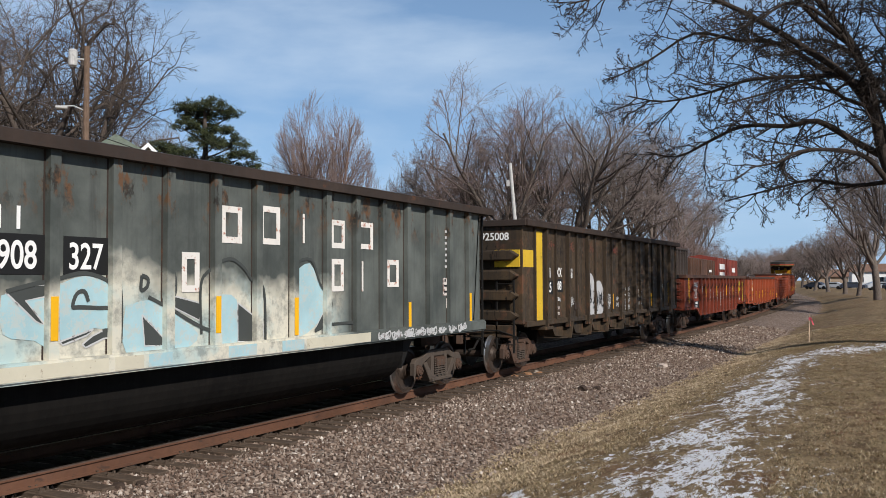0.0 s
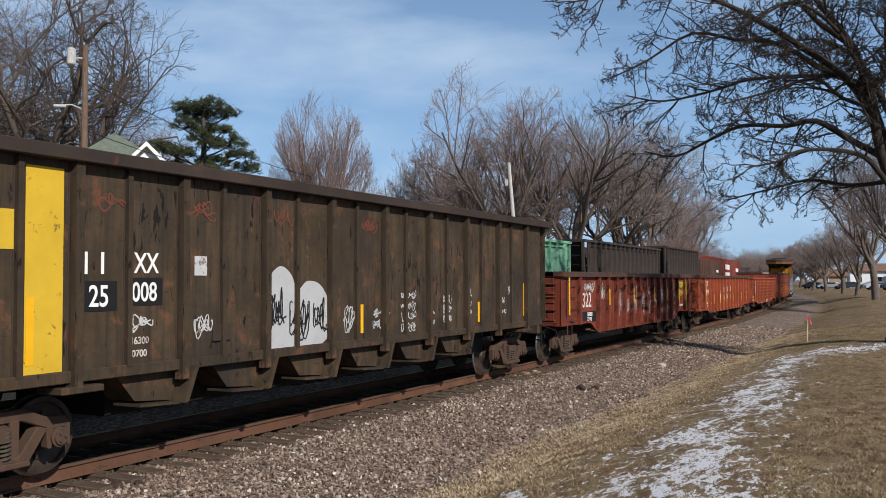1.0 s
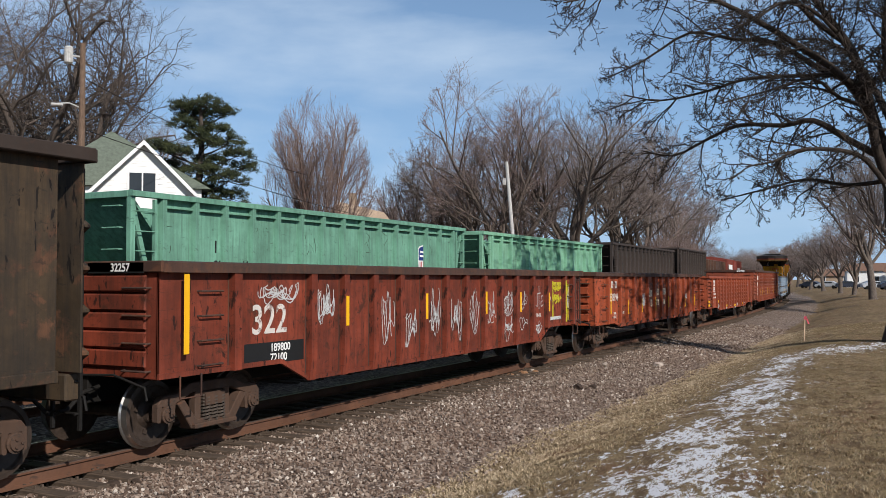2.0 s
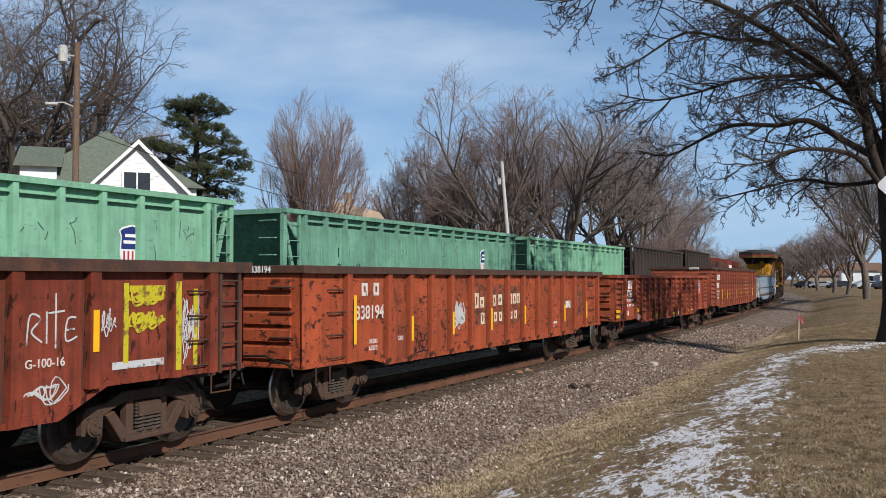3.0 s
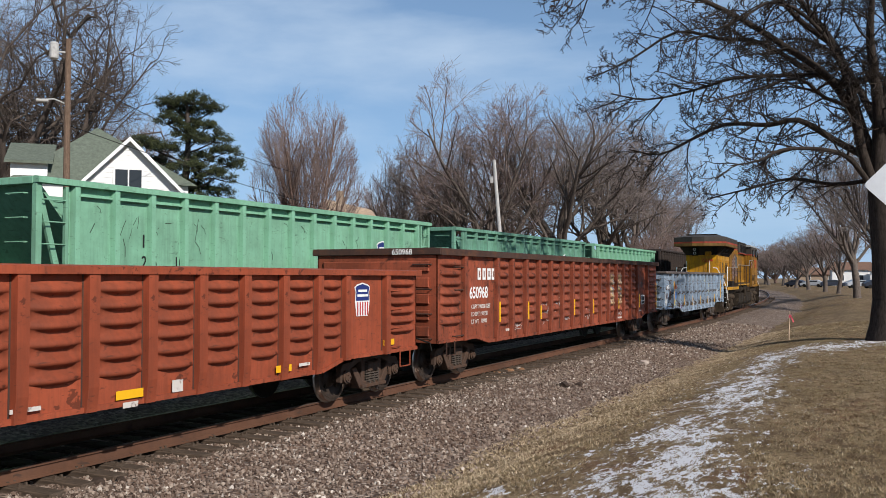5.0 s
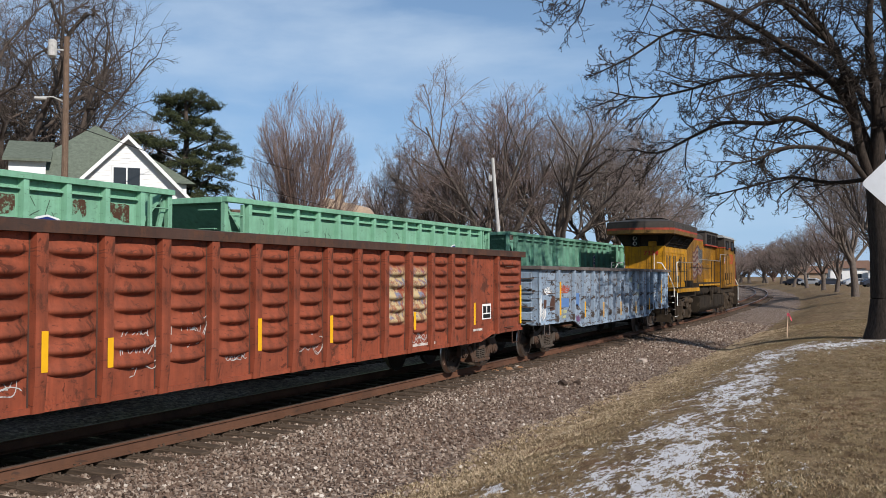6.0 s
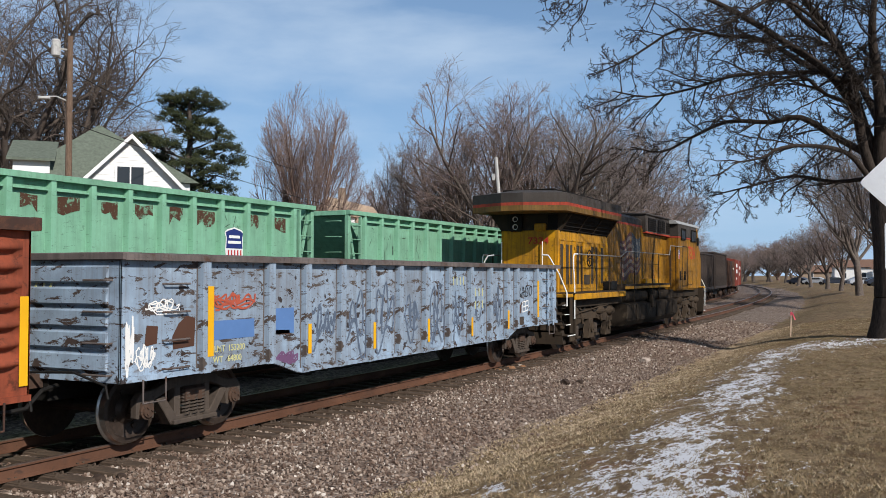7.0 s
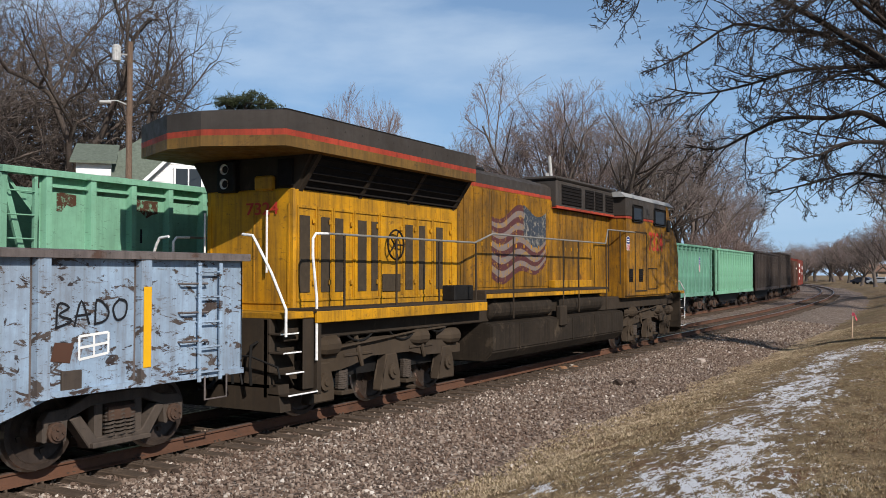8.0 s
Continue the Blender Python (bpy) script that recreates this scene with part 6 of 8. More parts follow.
    words("number", "925008", 0.19, M_WHITE_CLEAN, car, -h - 0.004 + 0.03, 3.30, 0.35, 1.0, mirror_end=True)
    frames("reporting_mark", [(-6.93 + dy, 2.36, 0.16, 0.26), (-6.68 + dy, 2.36, 0.14, 0.26)], M_WHITE_CLEAN, car, px)
    part("number_patch", bbox(px - 0.001, px + 0.002, -6.98 + dy, -6.43 + dy, 1.92, 2.28, 0.001), M_BLACK_MARK, car)
    part("number_patch", bbox(px - 0.001, px + 0.002, -6.24 + dy, -5.68 + dy, 1.97, 2.32, 0.001), M_BLACK_MARK, car)
    words("number", "25", 0.26, M_WHITE_CLEAN, car, -6.86 + dy, 1.98, px + 0.003, 0.85)
    words("number", "008", 0.24, M_WHITE_CLEAN, car, -6.20 + dy, 2.03, px + 0.003, 0.85)
    words("mark", "XX", 0.26, M_WHITE_CLEAN, car, -6.16 + dy, 2.38, px, 0.8)
    scrawl("scrawl", random.Random(4), [(-6.35 + dy, 1.65, 0.5, 0.25, 3), (-5.1 + dy, 1.5, 0.35, 0.35, 2), (-1.5 + dy, 1.4, 0.4, 0.5, 2), (-2.2 + dy, 1.5, 0.3, 0.5, 2)] + [(y + 0.19 * i + dy, z + 0.2 * j, 0.2, 0.2, 1) for y, z, nx, nz in ((-0.55, 1.4, 3, 2), (0.45, 1.3, 3, 4), (1.6, 1.35, 1, 2), (2.2, 1.4, 2, 3), (3.35, 1.5, 1, 3), (4.9, 1.45, 3, 1), (5.0, 1.7, 2, 1), (5.55, 1.95, 1, 1)) for i in range(nx) for j in range(nz)], 0.018, M_SPRAY_WHITE, car, px)
    words("load_data", "216300", 0.09, M_WHITE_MARK, car, -6.28 + dy, 1.50, px)
    words("load_data", "50700", 0.09, M_WHITE_MARK, car, -6.25 + dy, 1.34, px)
    bm = bmesh.new()
    cloud = [(-3.60, 1.24), (-3.62, 2.05), (-3.45, 2.38), (-3.2, 2.50), (-2.95, 2.36), (-2.8, 2.12), (-2.55, 2.27), (-2.2, 2.22), (-1.95, 1.95), (-1.88, 1.55), (-2.1, 1.27), (-2.8, 1.22), (-3.60, 1.24)]
    slab(bm, [(a + dy, b) for a, b in smooth_line(cloud)[:-1]], "x", px, px + 0.003)
    part("spray_fill", fix(bm), worn_mark("silver_spray", (0.44, 0.44, 0.44), 0.62, (0.25, 0.22, 0.2)), car, "pale silver graffiti cloud")
    scrawl("scrawl", random.Random(6), [(-3.55 + dy, 1.45, 0.45, 0.75, 2), (-3.0 + dy, 1.35, 0.5, 0.7, 3), (-2.4 + dy, 1.4, 0.4, 0.6, 2)], 0.026, M_SPRAY_BLACK, car, px + 0.006)
    scrawl("scrawl", random.Random(7), [(-6.8 + dy, 3.1, 0.5, 0.3, 2), (-5.2 + dy, 3.1, 0.5, 0.3, 2), (-3.4 + dy, 3.1, 0.5, 0.3, 2), (-0.9 + dy, 3.1, 0.5, 0.3, 2)], 0.02, M_DULL_RED, car, px)
    for y, z, w, hh in ((-4.75, 1.45, 0.36, 0.22), (4.0, 2.2, 0.2, 0.6)):
        part("placard_board", bbox(px, px + 0.03, y + dy, y + dy + w, z, z + hh, 0.006), P_DARK_CHORD, car)
    bars("data_panel", [(-5.1 + dy, 2.35, 0.24, 0.26)], M_SPRAY_WHITE, car, px)
    reflectors(car, px, [(-0.92 + dy, 1.36, 1.86), (3.92 + dy, 1.35, 1.8), (-6.9 + 13.5 + dy, 1.4, 2.2)])


def car_rust_red():
    ribs = [-6.95, -5.1, -4.15, -3.2, -2.25, -1.3, -0.35, 0.6, 1.55, 2.5, 3.45, 4.55, 5.60, 6.95, 7.65]
    car, x = gondola("rusty dark red gondola covered with white and yellow scrawls", 38.65, 55.45, 2.52, 1.0, 0.68, 2.9, P_RED_OLD, ribs, truck_in=1.48, group="cars of the near train", end_mat=P_CHORD, rib_proud=0.11)
    p = x + 0.004
    reflectors(car, x + 0.115, [(-8.0, 1.3, 2.35)], 0.1)
    reflectors(car, x + 0.115, [(-4.15, 1.5, 2.0), (-1.3, 1.5, 2.0), (1.55, 1.5, 2.0), (3.60, 1.48, 1.96), (5.60, 1.43, 1.92)])
    words("number", "322", 0.44, M_WHITE_MARK, car, -6.55, 1.48, p, 0.95)
    part("number_patch", bbox(p - 0.001, p + 0.001, -6.7, -5.25, 1.02, 1.34, 0.001), M_BLACK_MARK, car)
    words("load_data", "189800", 0.12, M_WHITE_CLEAN, car, -6.1, 1.20, p + 0.002)
    words("load_data", "72100", 0.12, M_WHITE_CLEAN, car, -6.1, 1.05, p + 0.002)
    part("number_plate", bbox(0.3, 1.30, -8.46, -8.452, 2.36, 2.50, 0.001), M_BLACK_MARK, car)
    words("number", "32257", 0.11, M_WHITE_CLEAN, car, -8.468, 2.385, 0.72, 0.9, mirror_end=True)
    scrawl("scrawl", random.Random(9), [(-6.4, 1.9, 1.0, 0.35, 4), (-4.9, 1.5, 0.5, 0.7, 4), (-2.9, 1.0, 0.5, 1.2, 2), (-2.0, 0.9, 0.5, 0.9, 2), (-1.0, 1.0, 0.5, 1.1, 2), (0.0, 0.9, 0.5, 1.2, 2), (0.8, 1.0, 0.6, 1.2, 2), (1.75, 1.1, 0.6, 0.9, 2), (2.7, 0.8, 0.7, 0.6, 2), (2.7, 1.4, 0.7, 0.6, 3), (3.8, 1.0, 0.55, 0.4, 1), (3.8, 1.5, 0.5, 0.5, 2), (4.7, 0.85, 0.6, 0.35, 2), (5.7, 1.55, 0.3, 0.45, 2), (7.05, 1.15, 0.4, 1.05, 5)], 0.017, M_SPRAY_WHITE, car, p)
    for i, pts in enumerate(([(4.74, 1.55), (4.78, 1.88), (4.92, 1.84), (4.80, 1.70), (4.94, 1.58)], [(5.00, 1.56), (5.00, 1.92)], [(5.12, 1.50), (5.12, 2.12)], [(5.02, 1.90), (5.24, 1.92)], [(5.42, 1.62), (5.26, 1.58), (5.28, 1.82), (5.40, 1.84)], [(5.26, 1.70), (5.38, 1.71)])):
        bm = bmesh.new()
        stroke(bm, smooth_line(pts), 0.022, p + 0.0012 * i)
        part("white_tag", bm, M_SPRAY_WHITE, car)
    words("number", "G-100-16", 0.10, M_WHITE_MARK, car, 4.72, 1.30, p)
    bm = bmesh.new()
    slab(bm, [(2.9, 1.22), (3.0, 1.08), (3.2, 1.05), (3.36, 1.2), (3.25, 1.2), (3.15, 1.14), (3.02, 1.2)], "x", p, p + 0.002)
    part("spray_fill", fix(bm), M_SPRAY_WHITE, car)
    scrawl("yellow_scrawl", random.Random(10), [(6.2, 1.95, 0.6, 0.22, 4), (6.2, 1.62, 0.6, 0.28, 4)], 0.03, M_SPRAY_YELLOW, car, p + 0.003)
    bars("yellow_spray", [(6.12, 1.25, 0.08, 0.98), (6.21, 2.12, 0.61, 0.08), (7.35, 1.1, 0.08, 1.05)], M_SPRAY_YELLOW, car, p + 0.001)
    bars("yellow_spray", [(6.91, 1.1, 0.1, 1.15)], M_SPRAY_YELLOW, car, x + 0.112)
    bars("data_panel", [(5.95, 1.18, 0.85, 0.09)], M_SPRAY_WHITE, car, p)
    ladder(car, x + 0.0, 7.80, 0.40, 1.1, 2.25, 5, P_CHORD, 0.09)


def car_orange():
    ribs = [-7.1, -5.72, -4.88, -4.0, -3.08, -2.08, -1.07, 0.0, 1.02, 2.05, 3.05, 4.05, 5.05, 6.05, 7.3]
    ribs = [y + 0.375 for y in ribs]
    car, x = gondola("bright orange-red gondola with worn white lettering", 56.85, 72.9, 2.50, 0.84, 0.70, 2.4, P_ORANGE, ribs, truck_in=1.6, group="cars of the near train", end_mat=P_CHORD, chord=0.13)
    p, dy = x + 0.004, 0.15
    built = set(car.children)
    reflectors(car, x + 0.094, [(-7.1 + dy, 1.15, 2.0), (-4.88, 1.09, 1.57), (-3.08, 1.11, 1.59), (-1.07, 1.1, 1.6), (1.02, 1.15, 1.61), (4.05, 1.09, 1.55), (6.05, 1.1, 1.6)])
    frames("reporting_mark", [(-6.75 + dy, 1.98, 0.2, 0.23), (-6.35 + dy, 1.98, 0.2, 0.23)], M_WHITE_MARK, car, p)
    words("number", "338194", 0.25, M_WHITE_MARK, car, -6.95 + dy, 1.57, p, 0.95)
    words("load_data", "99500", 0.085, M_WHITE_MARK, car, -6.5 + dy, 1.12, p)
    words("load_data", "63500", 0.085, M_WHITE_MARK, car, -6.5 + dy, 1.00, p)
    words("load_data", "GBS", 0.085, M_WHITE_MARK, car, -5.45 + dy, 1.12, p)
    patch = worn_mark("dark_repaint", (0.085, 0.034, 0.02), 0.47, (0.27, 0.065, 0.03))
    for y0, y1, z0, z1 in ((-1.95, -1.18, 1.25, 2.15), (-0.95, -0.12, 1.2, 2.15), (0.12, 0.9, 1.2, 2.1), (5.2, 5.9, 1.2, 2.1)):
        part("repainted_patch", bbox(p - 0.002, p + 0.001, y0, y1, z0, z1, 0.0005), patch, car, "patch painted over in dark brown")
    frames("letter_block", [(-1.85, 1.62, 0.24, 0.34), (-1.54, 1.63, 0.22, 0.24), (-0.84, 1.65, 0.22, 0.26), (-0.5, 1.66, 0.24, 0.25), (0.17, 1.67, 0.20, 0.25), (0.42, 1.67, 0.20, 0.25), (0.66, 1.67, 0.20, 0.25), (-1.5, 1.25, 0.2, 0.26), (-0.75, 1.28, 0.18, 0.22), (-0.45, 1.28, 0.18, 0.22), (0.2, 1.3, 0.18, 0.2), (0.5, 1.3, 0.18, 0.2)], M_CREAM_MARK, car, p + 0.003)
    scrawl("scrawl", random.Random(12), [(-2.95, 1.2, 0.6, 0.65, 9)], 0.03, M_SPRAY_WHITE, car, p)
    for i, pts in enumerate(([(-4.62, 0.84), (-4.50, 1.28), (-4.70, 1.20), (-4.46, 1.02), (-4.60, 0.86)], [(-4.44, 0.88), (-4.38, 1.22), (-4.30, 0.90), (-4.44, 1.04), (-4.24, 1.06)], [(-4.10, 1.20), (-4.24, 1.12), (-4.12, 1.02), (-4.24, 0.90), (-4.30, 0.96)], [(-4.06, 0.92), (-4.04, 1.26), (-4.05, 1.06), (-3.96, 1.10), (-3.94, 0.90)], [(-4.74, 0.80), (-4.3, 0.86), (-3.96, 0.82)])):
        bm = bmesh.new()
        stroke(bm, smooth_line(pts), 0.026, p + 0.0012 * i)
        part("black_tag", bm, M_SPRAY_BLACK, car)
    words("number", "338194", 0.11, M_WHITE_CLEAN, car, -8.025 - 0.375 - 0.07, 2.385, 0.55, 0.9, mirror_end=True)
    bars("data_panel", [(3.3, 1.05, 0.35, 0.06), (4.3, 1.45, 0.5, 0.2), (3.1, 0.95, 0.3, 0.05)], M_WHITE_MARK, car, p)
    slide_marks(car, built, 0.375)


def car_pressed():
    ribs = [-7.0, -5.60, -4.77, -3.77, -2.84, -1.91, -0.98, 0.0, 0.95, 1.90, 2.85, 3.80, 4.75, 5.60, 7.0]
    ribs = [y - 0.125 for y in ribs]
    car, x = gondola("red-brown gondola with pressed side panels and yellow marks", 74.75, 91.05, 2.42, 0.84, 0.68, 3.0, P_ORANGE_2, ribs, ridges=6, truck_in=1.08, group="cars of the near train", rib_proud=0.10, plain_panels=(1, 14), chord=0.11)
    p = x + 0.004
    built = set(car.children)
    frames("reporting_mark", [(-6.42, 1.93, 0.20, 0.28), (-6.12, 1.93, 0.18, 0.28)], M_WHITE_CLEAN, car, p)
    words("number", "97239", 0.27, M_WHITE_CLEAN, car, -6.80, 1.62, p, 1.0)
    words("load_data", "LD. LMT. 193300    GBS", 0.085, M_WHITE_CLEAN, car, -6.78, 1.48, p, 0.95)
    words("load_data", "LT. WT.  69700   UP 11-56".replace("UP ", ""), 0.085, M_WHITE_CLEAN, car, -6.76, 1.31, p, 0.95)
    part("panel_recess", bbox(p - 0.001, p + 0.012, -6.85, -5.72, 0.92, 1.24, 0.003), P_ORANGE_2, car)
    words("mark", "M-W", 0.19, M_WHITE_CLEAN, car, -6.74, 0.97, p + 0.014, 0.6)
    for y, z, w, hh in ((-8.07, 1.13, 0.48, 0.10), (-8.07, 0.95, 0.48, 0.10), (-5.48, 1.08, 0.42, 0.13), (-2.69, 0.80, 0.45, 0.13), (0.39, 0.77, 0.45, 0.11), (3.6, 0.8, 0.4, 0.11), (6.9, 1.0, 0.4, 0.11)):
        part("reflector", bbox(x + 0.045, x + 0.05, y, y + w, z, z + hh, 0.001), M_YELLOW, car, "yellow reflective strip")
    bars("data_panel", [(1.35, 0.76, 0.2, 0.16), (-2.55, 0.70, 0.2, 0.07), (0.5, 0.66, 0.25, 0.07), (-1.1, 0.80, 0.4, 0.05), (4.2, 0.85, 0.3, 0.05)], M_WHITE_MARK, car, x + 0.05)
    scrawl("scrawl", random.Random(15), [(-5.5, 0.78, 0.6, 0.25, 3)], 0.014, M_SPRAY_WHITE, car, x + 0.045)
    shield(car, x + 0.006, 5.95, 1.58, 0.50, 0.60)
    bm = bmesh.new()
    tube(bm, [(x + 0.10, -7.66, 2.1), (x + 0.10, -7.64, 1.8), (x + 0.10, -7.68, 1.45), (x + 0.10, -7.6, 1.25)], 0.02, 6)
    part("bent_rod", bm, M_BLACK, car)
    part("end_patch", bbox(0.6, 1.25, -8.04, -8.03, 1.55, 1.95, 0.001), worn_mark("grey_end_patch", (0.22, 0.16, 0.15), 0.7), car)
    part("placard_board", bbox(x + 0.002, x + 0.03, -7.35, -7.1, 0.92, 1.08, 0.004), P_DARK_CHORD, car)
    slide_marks(car, built, -0.125)


def shield(car, x, y, z, w, h):
    """A plain shield badge: blue head, white field, red bars."""
    base = [(0.0, 0.42), (0.04, 0.72), (-0.04, 0.86), (0.12, 0.94), (0.5, 1.0), (0.88, 0.94), (1.04, 0.86), (0.96, 0.72), (1.0, 0.42), (0.9, 0.0), (0.1, 0.0)]
    bm = bmesh.new()
    slab(bm, [(y + w * a, z + h * b) for a, b in base], "x", x, x + 0.003)
    badge = part("shield_badge", fix(bm), worn_mark("badge_white", (0.75, 0.75, 0.74), 0.8), car, "blue, white and red shield badge")
    head = [(0.05, 0.46), (0.08, 0.72), (0.02, 0.85), (0.14, 0.90), (0.5, 0.96), (0.86, 0.90), (0.98, 0.85), (0.92, 0.72), (0.95, 0.46)]
    bm = bmesh.new()
    slab(bm, [(y + w * a, z + h * b) for a, b in head], "x", x + 0.004, x + 0.006)
    part("badge_head", fix(bm), worn_mark("badge_blue", (0.02, 0.035, 0.16), 0.8), badge)
    bars("badge_line", [(y + w * 0.2, z + h * 0.72, w * 0.6, h * 0.07), (y + w * 0.14, z + h * 0.58, w * 0.72, h * 0.07)], M_WHITE_CLEAN, badge, x + 0.007)
    bars("badge_bar", [(y + w * (0.14 + 0.17 * i), z + h * 0.02, w * 0.07, h * 0.40) for i in range(5)], worn_mark("badge_red", (0.45, 0.04, 0.04), 0.8), badge, x + 0.004)


def faded_tag_paint():
    """Mineral red under a faded yellow and blue sprayed piece."""
    k = Mat("faded_tag", 0.75, spec=0.13)
    x, y, z = k.xyz()
    red = k.mix(k.noise(3, 6, 0.7), (0.20, 0.052, 0.028), (0.31, 0.08, 0.042))
    tag = k.mix(k.ramp(k.noise(4.5, 5, 0.6), (0.50, 0), (0.58, 1)), (0.45, 0.36, 0.20), (0.17, 0.20, 0.26))
    tag = k.mix(k.ramp(k.noise(6, 6, 0.7), (0.52, 0), (0.58, 0.8)), tag, (0.16, 0.09, 0.06))
    band = k.math("MULTIPLY", k.ramp(k.math("SUBTRACT", z, 1.30), (0.0, 0), (0.14, 1)), k.ramp(k.math("SUBTRACT", 2.50, z), (0.0, 0), (0.18, 1)))
    worn = k.math("MULTIPLY", band, k.ramp(k.noise(2.6, 6, 0.7), (0.40, 0), (0.52, 0.9)))
    k.bump(k.noise(40, 5, 0.7), 0.2, 0.004)
    return k.done(k.mix(worn, red, tag))


P_FADED_TAG = faded_tag_paint()


def car_tall_red():
    ribs = [-8.7] + [-6.85 + 0.965 * i for i in range(15)] + [8.25]
    car, x = gondola("tall red gondola with pressed panels and white lettering", 92.0, 111.95, 2.90, 0.88, 0.74, 2.3, P_RED_3, ribs, ridges=7, truck_in=1.75, group="cars of the near train", end_mat=P_CHORD, rib_proud=0.10, plain_panels=(1, 16), painted=[(2.9, 4.75, P_FADED_TAG)])
    p = x + 0.004
    frames("reporting_mark", [(-7.90, 2.22, 0.18, 0.27), (-7.62, 2.22, 0.18, 0.27), (-7.34, 2.22, 0.2, 0.27), (-7.08, 2.22, 0.2, 0.27)], M_WHITE_CLEAN, car, p)
    words("number", "650968", 0.27, M_WHITE_CLEAN, car, -8.35, 1.80, p, 0.93)
    words("load_data", "CAPY 190000 GBS", 0.10, M_WHITE_MARK, car, -8.25, 1.56, p)
    words("load_data", "LD LMT 191300", 0.10, M_WHITE_MARK, car, -8.25, 1.39, p)
    words("load_data", "LT WT   71900", 0.10, M_WHITE_MARK, car, -8.25, 1.22, p)
    reflectors(car, x + 0.104, [(-6.80, 1.2, 1.69), (-4.88, 1.19, 1.65), (-3.93, 1.16, 1.52), (-1.04, 1.15, 1.63), (0.9, 1.14, 1.60), (3.9, 1.2, 1.55), (6.80, 1.16, 1.66)])
    reflectors(car, x + 0.02, [(9.88, 1.05, 2.03)], 0.11)
    scrawl("scrawl", random.Random(17), [(-3.7, 1.0, 0.9, 0.75, 3), (-2.6, 1.3, 0.5, 0.5, 2), (-1.8, 0.95, 0.6, 0.3, 2), (-5.8, 0.9, 0.7, 0.3, 2), (0.1, 0.95, 0.8, 0.4, 2), (4.0, 0.85, 0.6, 0.35, 2)], 0.012, M_SPRAY_WHITE, car, x + 0.004)
    bars("data_panel", [(7.45, 1.25, 0.52, 0.36)], M_WHITE_CLEAN, car, p)
    bars("data_panel", [(7.50, 1.28, 0.42, 0.09), (7.50, 1.40, 0.18, 0.16), (7.74, 1.40, 0.18, 0.16)], M_BLACK_MARK, car, p + 0.005)
    bars("data_panel", [(6.95, 1.0, 0.5, 0.05), (4.0, 0.85, 1.0, 0.05), (-6.2, 0.95, 0.5, 0.06)], M_WHITE_MARK, car, p)
    words("number", "650968", 0.12, M_WHITE_CLEAN, car, -10.06, 2.76, 0.45, 1.0, mirror_end=True)


